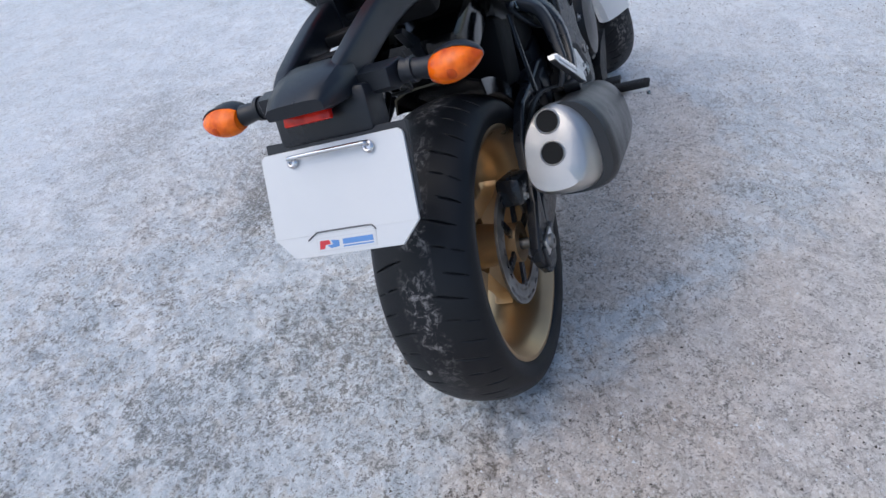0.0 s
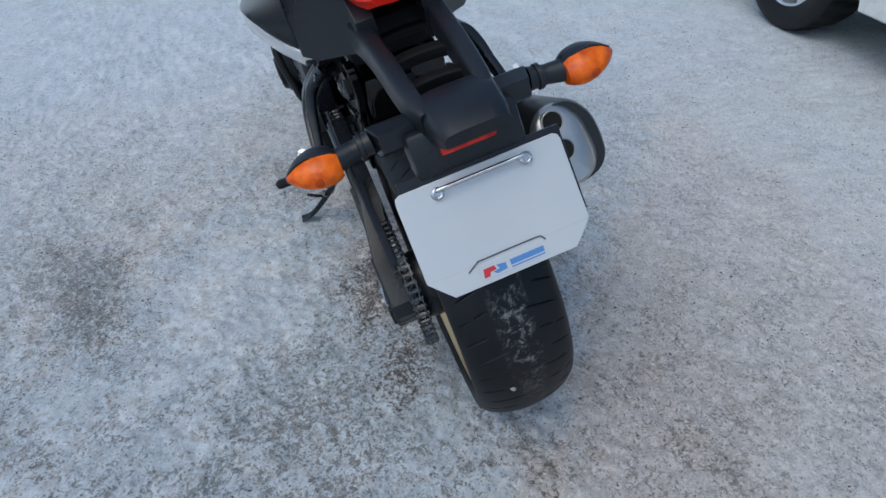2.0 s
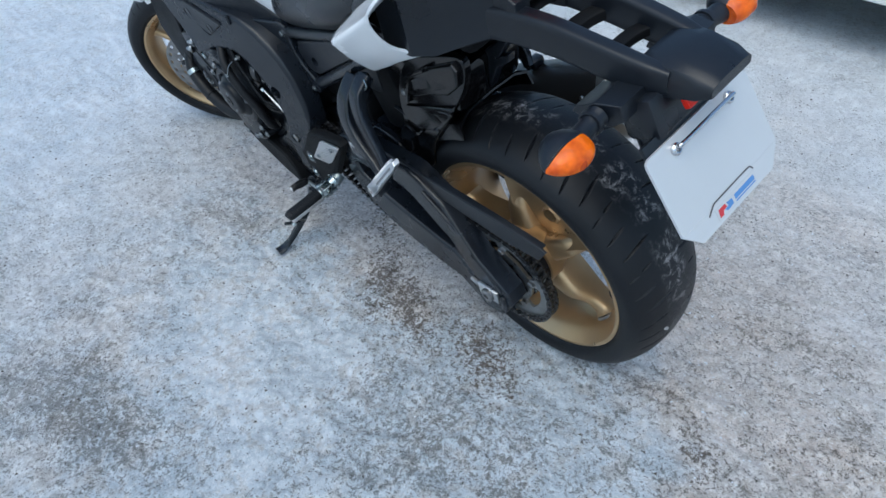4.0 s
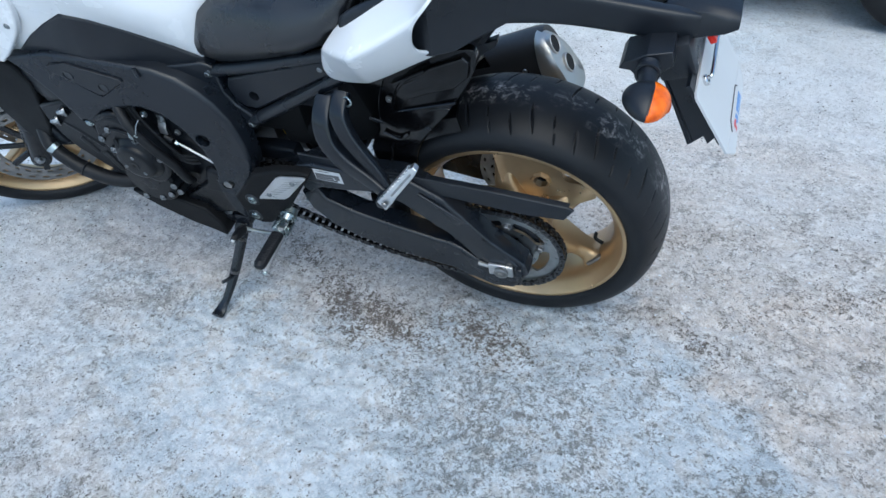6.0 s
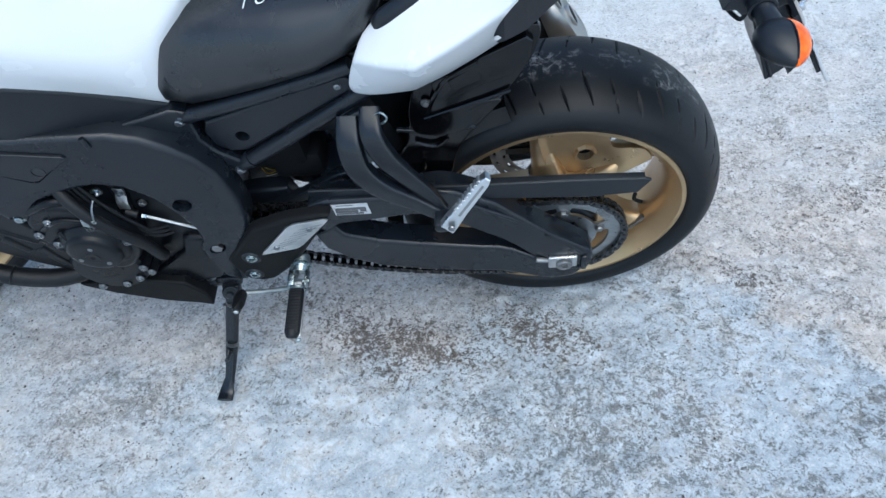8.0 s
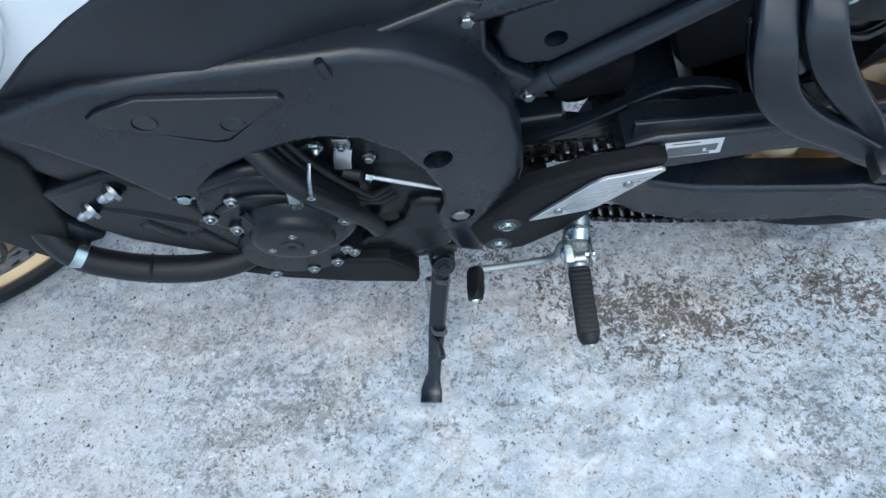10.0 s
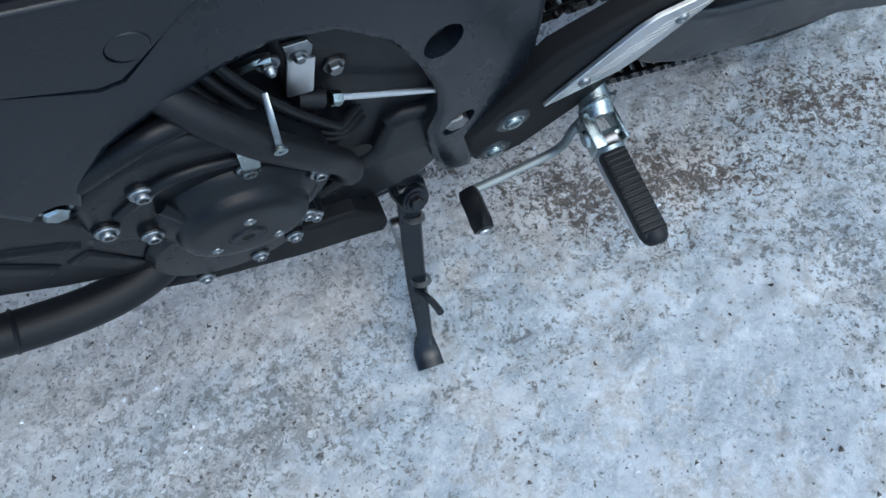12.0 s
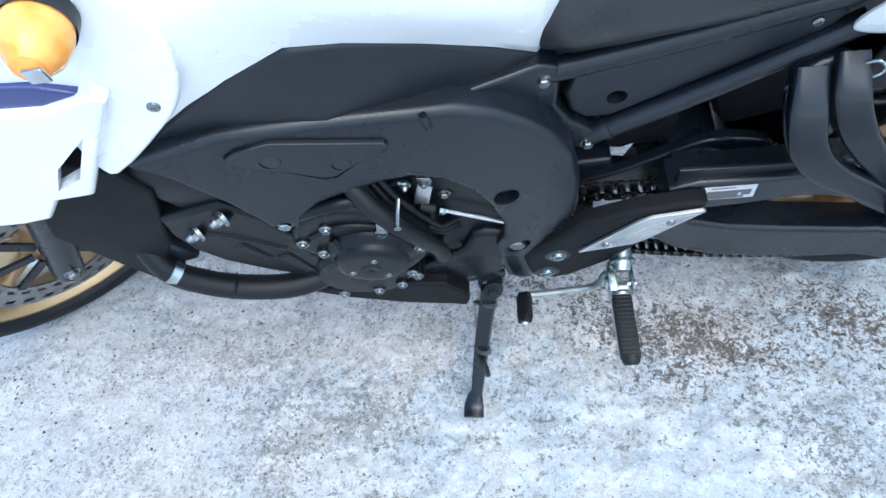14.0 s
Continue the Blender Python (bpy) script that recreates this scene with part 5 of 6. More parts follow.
# ---- engine
weighted(part("engine_block", slab([(0.985, 0.60), (0.975, 0.505), (0.940, 0.455), (0.900, 0.395), (0.850, 0.330), (0.720, 0.285), (0.630, 0.310), (0.600, 0.400), (0.600, 0.520), (0.660, 0.590), (0.760, 0.640), (0.930, 0.660)], 0.158, 0.316, 0.010), ENGINE, bike, "black painted engine block"))
case = weighted(part("crankcase", slab([(1.010, 0.590), (1.014, 0.545), (1.007, 0.506), (0.985, 0.466), (0.941, 0.424), (0.905, 0.398), (0.872, 0.384), (0.850, 0.400), (0.862, 0.460), (0.874, 0.520), (0.894, 0.572), (0.930, 0.612)], 0.187, 0.05, 0.008), ENGINE, bike, "black cast crankcase with ribs"))
part("case_rib", tube([(0.985, 0.183, 0.560), (0.940, 0.185, 0.530), (0.895, 0.185, 0.490)], 0.007, squash=0.7), ENGINE, case)
weighted(part("case_pad", slab([(0.955, 0.505), (0.930, 0.462), (0.918, 0.470), (0.940, 0.515)], 0.190, 0.01, 0.004), ENGINE, case))
weighted(part("case_pad", slab([(0.915, 0.470), (0.895, 0.415), (0.878, 0.420), (0.895, 0.478)], 0.190, 0.01, 0.004), ENGINE, case))
COVER = [(0.868, 0.548), (0.858, 0.575), (0.832, 0.596), (0.800, 0.602), (0.768, 0.590), (0.742, 0.562), (0.722, 0.525), (0.714, 0.490), (0.722, 0.462), (0.745, 0.430), (0.775, 0.412), (0.815, 0.428), (0.842, 0.470), (0.862, 0.500), (0.872, 0.525)]
cover = weighted(part("generator_cover", slab(rounded(COVER, 3), 0.2035, 0.05, 0.010), ENGINE, bike, "black engine side cover with plated bolts"))
part("cover_ridge", lathe([(0.0570, -0.002), (0.0555, 0.0030), (0.0510, 0.0075), (0.0462, 0.0105), (0.0450, 0.0125), (0.0442, 0.0165), (0.0420, 0.0195), (0.0390, 0.0213), (0.0345, 0.0221), (0.0270, 0.0224), (0.0180, 0.0225), (0.0, 0.0226)], (0.786, 0.2025, 0.491), n=56), ENGINE, cover)
part("timing_plug", lathe([(0.0045, 0.0005), (0.0044, 0.0018), (0.0112, 0.0022), (0.0122, 0.0005)], (0.788, 0.2245, 0.488), n=32), ENGINE, cover)
# black disc and ring stand in for shade in the socket and joint
part("plug_hexagon", lathe([(0.0, 0.0), (0.0046, 0.0004), (0.0046, 0.0012)], (0.788, 0.2252, 0.488), n=6), DEEPBLACK, cover)
part("plug_gap", lathe([(0.0124, 0.0), (0.0132, 0.0006), (0.0140, 0.0)], (0.788, 0.2247, 0.488), n=32), DEEPBLACK, cover)
for p in ((0.822, 0.2035, 0.567), (0.858, 0.2035, 0.536), (0.841, 0.2055, 0.509), (0.764, 0.2045, 0.547), (0.727, 0.2045, 0.500)):
    part("bolt_boss", tube([(p[0], 0.165, p[2]), (p[0], p[1] + 0.002, p[2])], [0.0120, 0.0085], sides=18), ENGINE, cover)
    bolt(cover, (p[0], p[1] + 0.0035, p[2]), 0.0047)
for p in ((0.780, 0.2245, 0.511), (0.812, 0.2245, 0.482), (0.771, 0.2245, 0.467)):
    bolt(cover, p, 0.0043, kind="screw")
part("cover_fin", tube([(0.846, 0.196, 0.588), (0.800, 0.197, 0.606), (0.772, 0.190, 0.597)], 0.007), ENGINE, cover)
part("cover_step", tube([(0.845, 0.204, 0.547), (0.806, 0.205, 0.570), (0.762, 0.204, 0.560)], 0.004), ENGINE, cover)
part("cover_rib", tube([(0.822, 0.205, 0.540), (0.812, 0.212, 0.520)], 0.005), ENGINE, cover)
low = part("sump_cover", lathe([(0.066, -0.05), (0.066, 0.002), (0.060, 0.009), (0.040, 0.010), (0.0, 0.010)], (0.817, 0.187, 0.400), n=44), ENGINE, bike, "round black lower engine cover")
for p in ((0.859, 0.196, 0.345), (0.807, 0.198, 0.352), (0.771, 0.200, 0.372), (0.752, 0.196, 0.400), (0.748, 0.192, 0.378)):
    part("bolt_boss", tube([(p[0], 0.15, p[2]), (p[0], p[1], p[2])], [0.0115, 0.0085], sides=16), ENGINE, low)
    bolt(low, (p[0], p[1] + 0.002, p[2]), 0.0047)
gearcover = weighted(part("sprocket_cover", slab([(0.668, 0.440), (0.652, 0.446), (0.625, 0.438), (0.620, 0.330), (0.640, 0.305), (0.705, 0.288), (0.765, 0.300), (0.775, 0.330), (0.715, 0.375), (0.682, 0.400)], 0.1705, 0.05, 0.010), ENGINE, bike, "black front sprocket cover"))
weighted(part("cover_step", slab([(0.660, 0.500), (0.625, 0.490), (0.622, 0.450), (0.680, 0.455), (0.700, 0.480)], 0.150, 0.05, 0.008), ENGINE, gearcover))
part("bolt_boss", tube([(0.691, 0.09, 0.540), (0.691, 0.158, 0.540)], 0.011, sides=16), ENGINE, gearcover)
bolt(gearcover, (0.691, 0.159, 0.540), 0.0055, kind="hex", material=STEEL)
# flat black disc painted as the shade of an opening
part("shaft_gap", lathe([(0.0, 0.0), (0.0085, 0.0), (0.0115, 0.001)], (0.694, 0.1715, 0.424), n=24), DEEPBLACK, gearcover)
weighted(part("belly_guard", slab([(0.912, 0.340), (0.860, 0.299), (0.780, 0.258), (0.715, 0.237), (0.694, 0.227), (0.688, 0.246), (0.690, 0.276), (0.715, 0.320), (0.800, 0.345)], 0.188, 0.376, 0.006), MATT, bike, "black lower engine guard"))

# hoses, cables and clips beside the engine
part("breather_hose", tube([(0.806, 0.152, 0.638), (0.779, 0.1865, 0.614), (0.754, 0.2045, 0.580), (0.729, 0.206, 0.533), (0.711, 0.197, 0.480), (0.706, 0.193, 0.450), (0.709, 0.184, 0.420), (0.720, 0.166, 0.400)], 0.0102, sides=20), RUBBER, bike, "thick black rubber breather hose")
for k in range(3):
    o = 0.010 * k
    part("throttle_cable", tube([(0.778 - o, 0.172, 0.640), (0.768 - o, 0.178, 0.600), (0.756 - o * 1.2, 0.180, 0.555), (0.730 - o, 0.178, 0.505), (0.698, 0.170, 0.460 + o), (0.665, 0.140, 0.440 + o)], 0.0036, sides=10), RUBBER, bike)
clip = part("hose_clip", tube([(0.735, 0.192, 0.597), (0.737, 0.205, 0.590), (0.740, 0.2140, 0.574)], 0.0022, squash=0.4, up=(0.3, 0.9, 0.2)), BOLTS, bike, "zinc plated hose clip")
part("clip_end", lathe([(0.0015, 0.0), (0.0042, 0.0), (0.0042, 0.002), (0.0015, 0.002)], (0.740, 0.2145, 0.573), n=16), ZINC, clip)
fork_clip = part("cover_clip", tube([(0.764, 0.209, 0.547), (0.760, 0.212, 0.562), (0.757, 0.206, 0.584)], 0.0055, squash=0.25, up=(0, 1, 0.2), square=True), ZINC, bike, "bent zinc plated bracket")
cl = part("cable_clamp", slab([(0.7165, 0.588), (0.7015, 0.586), (0.6995, 0.580), (0.7030, 0.568), (0.7085, 0.5630), (0.7150, 0.5645), (0.7175, 0.571)], 0.165, 0.003, 0.0008), BOLTS, bike, "bright plated cable clamp")
bolt(cl, (0.7095, 0.166, 0.5755), 0.0038, kind="hex")
part("clamp_band", tube([(0.7090, 0.1655, 0.572), (0.7140, 0.1690, 0.557), (0.7175, 0.1690, 0.541)], 0.0088, squash=0.16, up=(0, 1, 0), square=True), ALU, cl)
part("clamp_cable", tube([(0.7190, 0.150, 0.596), (0.7185, 0.158, 0.562), (0.7185, 0.160, 0.535), (0.7225, 0.161, 0.512), (0.730, 0.150, 0.490)], 0.0082), RUBBER, cl)
linkage = part("throttle_linkage", tube([(0.745, 0.170, 0.592), (0.733, 0.176, 0.603), (0.724, 0.178, 0.604)], 0.0035, sides=8), ZINC, bike, "zinc plated throttle linkage")
bolt(linkage, (0.727, 0.179, 0.601), 0.0045, kind="dome")
# coolant hose with clamp, dome nuts at the cylinder
hose = part("coolant_hose", tube([(1.085, 0.150, 0.530), (1.062, 0.190, 0.470), (1.022, 0.198, 0.428), (0.975, 0.197, 0.398), (0.925, 0.192, 0.381), (0.880, 0.178, 0.376), (0.830, 0.140, 0.374)], [0.016, 0.0165, 0.017, 0.0175, 0.0175, 0.017, 0.017], sides=20), RUBBER, bike, "thick black coolant hose with steel clamp")
part("hose_clamp", lathe([(0.0160, -0.006), (0.0182, -0.006), (0.0182, 0.006), (0.0160, 0.006)], (1.054, 0.1920, 0.462), (-0.62, 0.12, -0.77), n=28), ZINC, hose)
part("hose_seam", lathe([(0.0172, -0.002), (0.0190, 0.0), (0.0172, 0.002)], (0.994, 0.198, 0.409), (-0.85, 0, -0.52), n=28), RUBBER, hose)
cylinder = part("cylinder_bank", block((0.945, 0, 0.62), (0.10, 0.36, 0.16), 0.015, turned(28, 'Y')), ENGINE, bike, "black cylinder bank")
for p in ((0.932, 0.190, 0.588), (0.976, 0.188, 0.554)):
    part("stud_boss", tube([(p[0], 0.15, p[2]), (p[0], p[1], p[2])], 0.010, sides=16), ENGINE, cylinder)
    bolt(cylinder, (p[0] + 0.004, p[1] + 0.001, p[2]), 0.0080, axis=(0.72, 0.68, 0.10), kind="dome")
# header pipes and radiator at the front
for y in (-0.12, -0.04, 0.04, 0.12):
    part("header_pipe", tube([(0.985, y, 0.600), (1.045, y, 0.530), (1.035, y * 0.9, 0.420), (0.960, y * 0.7, 0.330), (0.860, y * 0.5, 0.300)], 0.019, sides=14), STEEL, bike, "dull steel exhaust header pipe")
radiator = part("radiator", block((1.085, 0, 0.600), (0.045, 0.36, 0.30), 0.008, turned(18, 'Y')), BLACK, bike, "black radiator behind the front wheel")
for k in range(14):
    part("radiator_fin", block((1.114 - 0.0062 * (k - 6), 0, 0.600 + 0.019 * (k - 6)), (0.003, 0.33, 0.003), 0.0), STEEL, radiator)
for side in (1, -1):
    weighted(part("radiator_shroud", slab([(1.150, 0.570), (1.095, 0.415), (1.030, 0.520), (0.985, 0.645), (1.000, 0.690), (1.080, 0.740)], 0.185, 0.02, 0.005, sign=side), MATT, bike, "matt black radiator side shroud"))

# ---- tank and cockpit fairing
def tank_ring(x, bottom, wide, top, belly=0.5):
    z0, y0 = bottom
    half = [(y0, z0), (wide, z0 + (top - z0) * 0.30), (wide * 0.99, z0 + (top - z0) * belly), (wide * 0.82, z0 + (top - z0) * 0.82), (wide * 0.45, z0 + (top - z0) * 0.97), (0, top)]
    pts = spline([(y, z, 0) for y, z in half], 4)
    left = [(x, p.x, p.y) for p in pts]
    return left + [(x, -p.x, p.y) for p in reversed(pts[:-1])]


TANK = [(0.470, (0.860, 0.030), 0.055, 0.900), (0.520, (0.790, 0.075), 0.090, 0.915), (0.560, (0.720, 0.098), 0.112, 0.935), (0.580, (0.702, 0.106), 0.128, 0.950), (0.620, (0.734, 0.121), 0.150, 0.975),
        (0.680, (0.774, 0.143), 0.172, 1.005), (0.740, (0.808, 0.163), 0.186, 1.020), (0.783, (0.826, 0.177), 0.194, 1.025), (0.840, (0.800, 0.180), 0.198, 1.030), (0.900, (0.765, 0.182), 0.195, 1.020), (0.955, (0.725, 0.183), 0.186, 0.990)]
part("fuel_tank", skin(bmesh.new(), [tank_ring(*t) for t in TANK]), WHITE, bike, "glossy pearl white fuel tank", sharp=70)

for side in (1, -1):
    sy = lambda p: (p[0], p[1] * side, p[2])
    fair = weighted(part("fairing_side", slab(rounded([(0.972, 0.722), (0.900, 0.778), (0.870, 0.812), (0.853, 0.850), (0.850, 0.885), (0.868, 0.925), (0.930, 0.975), (1.080, 1.000), (1.180, 0.960), (1.150, 0.870), (1.030, 0.845), (0.985, 0.800), (0.985, 0.745)], 3), lambda x, z: 0.205 + 0.06 * max(0, x - 0.9), 0.012, 0.005, sign=side), WHITE, bike, "glossy white cockpit fairing panel"))
    bolt(fair, sy((0.892, 0.2065, 0.810)), 0.0055, axis=(0, side, 0), kind="screw")
    scoop = weighted(part("fairing_scoop", slab([(1.150, 0.668), (1.100, 0.668), (1.069, 0.674), (1.040, 0.706), (1.002, 0.710), (0.934, 0.807), (0.912, 0.838), (0.920, 0.848), (0.945, 0.842), (0.965, 0.837), (1.040, 0.842), (1.150, 0.850), (1.200, 0.780)], 0.222, 0.014, 0.006, sign=side), WHITE, bike, "white fairing air scoop with a dark opening"))
    cut(scoop, slab([(1.028, 0.724), (1.005, 0.759), (0.956, 0.799), (0.996, 0.741)], 0.24, 0.05, 0.0, sign=side))
    weighted(part("fairing_stripe", slab([(1.150, 0.850), (1.035, 0.840), (0.955, 0.832), (0.925, 0.842), (0.960, 0.858), (1.060, 0.872), (1.150, 0.880)], 0.216, 0.012, 0.003, sign=side), BLUE, bike, "dark blue fairing stripe"))
    lamp = part("front_indicator", lathe([(0.0, 0.040), (0.011, 0.036), (0.019, 0.024), (0.0225, 0.010), (0.022, 0.0)], sy((0.908, 0.222, 0.920)), (-0.1, side, 0.05), n=28), AMBERLIT, bike, "orange front indicator lens, paled as if overlit")
    part("lens_mark", block(sy((0.900, 0.262, 0.920)), (0.014, 0.003, 0.012), 0.001), CHROME, lamp)
    part("indicator_base", lathe([(0.0235, 0.002), (0.0235, -0.012), (0.018, -0.02)], sy((0.908, 0.222, 0.920)), (-0.1, side, 0.05), n=28), BLACK, lamp)
part("cowl", skin(bmesh.new(), [[(x, w * math.cos(radians(a)), zc + h * math.sin(radians(a))) for a in range(-40, 221, 20)] for x, w, zc, h in ((1.00, 0.205, 0.90, 0.13), (1.15, 0.19, 0.88, 0.13), (1.30, 0.14, 0.84, 0.11), (1.42, 0.06, 0.80, 0.06))]), WHITE, bike, "white front cowl")

# ---- seat
def seat_ring(x, low, wide, top, crown):
    half = [(wide * 0.86, low), (wide, low + 0.25 * (top - low)), (wide * 0.95, low + 0.65 * (top - low)), (wide * 0.70, low + 0.93 * (top - low)), (0, top + crown)]
    pts = spline([(y, z, 0) for y, z in half], 5)
    left = [(x, p.x, p.y) for p in pts]
    return left + [(x, -p.x, p.y) for p in reversed(pts[:-1])]


seat = part("rider_seat", skin(bmesh.new(), [seat_ring(*s) for s in (
    (0.590, 0.712, 0.085, 0.730, 0.0), (0.575, 0.700, 0.116, 0.780, 0.004), (0.545, 0.698, 0.126, 0.820, 0.006), (0.500, 0.706, 0.130, 0.838, 0.006), (0.420, 0.728, 0.138, 0.842, 0.004),
    (0.350, 0.748, 0.142, 0.845, 0.004), (0.300, 0.766, 0.134, 0.852, 0.006), (0.268, 0.786, 0.118, 0.866, 0.008), (0.245, 0.810, 0.104, 0.888, 0.008), (0.225, 0.845, 0.090, 0.905, 0.008))]), SEATSKIN, bike, "black vinyl rider seat with a marker number", sharp=60)
part("pillion_seat", skin(bmesh.new(), [seat_ring(*s) for s in ((0.235, 0.855, 0.085, 0.895, 0.004), (0.215, 0.850, 0.112, 0.925, 0.006), (0.10, 0.870, 0.118, 0.945, 0.006), (0.0, 0.895, 0.095, 0.965, 0.006), (-0.06, 0.915, 0.060, 0.970, 0.004))]), SEATSKIN, bike, "black vinyl pillion seat", sharp=60)
# the number written on the seat
text = bpy.data.curves.new("number", 'FONT')
text.body, text.size, text.shear, text.offset = "1086", 0.046, 0.30, -0.0011
text.align_x = 'CENTER'
tmp = new("number", text)
bpy.context.view_layer.update()
me = bpy.data.meshes.new_from_object(tmp.evaluated_get(bpy.context.evaluated_depsgraph_get()))
bpy.data.objects.remove(tmp)
bm = bmesh.new()
bm.from_mesh(me)
bmesh.ops.triangulate(bm, faces=bm.faces)
bmesh.ops.subdivide_edges(bm, edges=bm.edges, cuts=1)
m = Matrix.Translation((0.386, 0.087, 0)) @ Matrix.Rotation(radians(188), 4, 'Z')
bm.transform(m)
seat_tree = BVHTree.FromPolygons([v.co.copy() for v in seat.data.vertices], [tuple(f.vertices) for f in seat.data.polygons])
for v in bm.verts:
    hit = seat_tree.ray_cast(Vector((v.co.x, v.co.y, 1.2)), Vector((0, 0, -1)))[0]
    v.co.z = (hit.z if hit else 0.842) + 0.0010
num = part("seat_number", bm, CHALK, seat, "white marker digits on the seat")

# ---- tail
# side panel: rows of bottom edge, flank, ridge and seat edge, front to back
TAIL = [((0.309, 0.121, 0.702), (0.301, 0.136, 0.744), (0.284, 0.146, 0.783), (0.272, 0.112, 0.798)),
        ((0.262, 0.136, 0.710), (0.252, 0.166, 0.757), (0.238, 0.186, 0.804), (0.238, 0.112, 0.826)),
        ((0.212, 0.146, 0.724), (0.206, 0.184, 0.770), (0.198, 0.213, 0.822), (0.198, 0.112, 0.852)),
        ((0.163, 0.147, 0.750), (0.158, 0.184, 0.792), (0.140, 0.214, 0.856), (0.150, 0.114, 0.878)),
        ((0.120, 0.146, 0.776), (0.115, 0.168, 0.806), (0.085, 0.210, 0.890), (0.100, 0.116, 0.902)),
        ((0.080, 0.125, 0.785), (0.078, 0.128, 0.792), (0.050, 0.210, 0.930), (0.050, 0.118, 0.930))]

for side in (1, -1):
    sy = lambda p: (p[0], p[1] * side, p[2])
    bm = bmesh.new()
    crease = bm.edges.layers.float.new("crease_edge")
    grid = [[bm.verts.new(sy(p)) for p in row] for row in TAIL]
    for i in range(5):
        for j in range(3):
            if (i, j) != (4, 1):
                q = (grid[i][j], grid[i + 1][j], grid[i + 1][j + 1], grid[i][j + 1])
                bm.faces.new(q if side > 0 else q[::-1])
    firm = {frozenset((grid[i][2], grid[i + 1][2])) for i in range(5)} | {frozenset((grid[2][0], grid[2][1])), frozenset((grid[2][1], grid[2][2]))}
    for e in bm.edges:
        if len(e.link_faces) == 1:
            e[crease] = 0.75
        elif frozenset(e.verts) in firm:
            e[crease] = 0.6
    tl = part("tail_panel", bm, WHITE, bike, "glossy pearl white tail side panel", sharp=180)
    shell = tl.modifiers.new("thickness", 'SOLIDIFY')
    shell.thickness, shell.offset = 0.005, 0.0
    fine = tl.modifiers.new("rounding", 'SUBSURF')
    fine.levels = fine.render_levels = 3
    # grab strap rail along the seat's edge
    part("grab_rail", tube([sy((0.246, 0.118, 0.812)), sy((0.232, 0.121, 0.826)), sy((0.190, 0.120, 0.848)), sy((0.110, 0.114, 0.884)), sy((0.0, 0.10, 0.925))], [0.012, 0.014, 0.014, 0.013, 0.012], sides=14), BLACK, bike, "black grab rail beside the pillion seat")
    # black lower tail that runs back into the plate carrier
    weighted(part("tail_underside", slab([(0.150, 0.800), (0.135, 0.788), (0.110, 0.790), (0.060, 0.788), (-0.015, 0.808), (-0.060, 0.812), (-0.060, 0.870), (0.020, 0.915), (0.090, 0.915), (0.150, 0.860)], lambda x, z: min(0.066 + 0.75 * max(0.0, x + 0.02), 0.150), 0.03, 0.004, cuts=(-0.02, 0.0, 0.03, 0.06, 0.09), sign=side), BLACK, bike, "matt black tail lower moulding"))
part("tail_core", block((0.13, 0, 0.845), (0.24, 0.17, 0.09), 0.02, turned(-22, 'Y')), MATT, bike)
part("tail_light", skin(bmesh.new(), [[(x, w * c, z + h * s) for c, s in ((-1, 0), (-0.8, 0.8), (0, 1), (0.8, 0.8), (1, 0), (0.8, -0.8), (0, -1), (-0.8, -0.8))] for x, w, z, h in ((0.05, 0.080, 0.905, 0.028), (-0.030, 0.066, 0.903, 0.024), (-0.058, 0.050, 0.897, 0.020), (-0.070, 0.034, 0.895, 0.012))]), RED, bike, "red tail light")

# ladder-like plate carrier under the tail
for side in (1, -1):
    sy = lambda p: (p[0], p[1] * side, p[2])
    part("carrier_arm", tube([sy((0.130, 0.085, 0.815)), sy((0.050, 0.068, 0.828)), sy((-0.030, 0.057, 0.832)), sy((-0.110, 0.052, 0.830)), sy((-0.190, 0.049, 0.820)), sy((-0.250, 0.045, 0.812)), sy((-0.285, 0.040, 0.810))], [0.031, 0.029, 0.027, 0.026, 0.025, 0.023, 0.016], squash=0.55, up=(0, 1, 0), square=True, sides=20), BLACK, bike, "matt black plate carrier arm")
for x, z, r in ((0.050, 0.832, 0.013), (-0.035, 0.824, 0.009), (-0.118, 0.818, 0.013), (-0.194, 0.814, 0.011)):
    part("carrier_rung", tube([(x - 0.010, 0.056, z), (x + 0.004, 0.03, z - 0.002), (x + 0.008, 0, z - 0.002), (x + 0.004, -0.03, z - 0.002), (x - 0.010, -0.056, z)], r, squash=0.7, up=(0, 0, 1), square=True, sides=16), MATT, bike, "curved black cross rung")
rings = []
for x, w, z0, z1 in ((-0.236, 0.050, 0.797, 0.826), (-0.252, 0.0545, 0.788, 0.8335), (-0.282, 0.053, 0.788, 0.833), (-0.322, 0.048, 0.795, 0.827), (-0.340, 0.043, 0.802, 0.819)):
    rings.append([(x, y * w - 0.005, z0 + (z1 - z0) * q) for y, q in ((-1, 0.05), (-1, 0.62), (-0.86, 0.92), (-0.5, 1.0), (0.5, 1.0), (0.86, 0.92), (1, 0.62), (1, 0.05), (0.9, 0), (-0.9, 0))])
hood = part("plate_lamp_hood", skin(bmesh.new(), rings), BLACK, bike, "matt black plate lamp hood", sharp=45)
part("rear_reflector", block((-0.306, 0.004, 0.786), (0.010, 0.072, 0.020), 0.002, turned(31, 'Y')), RED, bike, "narrow red reflector")
part("plate_bracket", block((-0.262, 0, 0.762), (0.056, 0.150, 0.062), 0.008, turned(20, 'Y')), BLACK, bike)

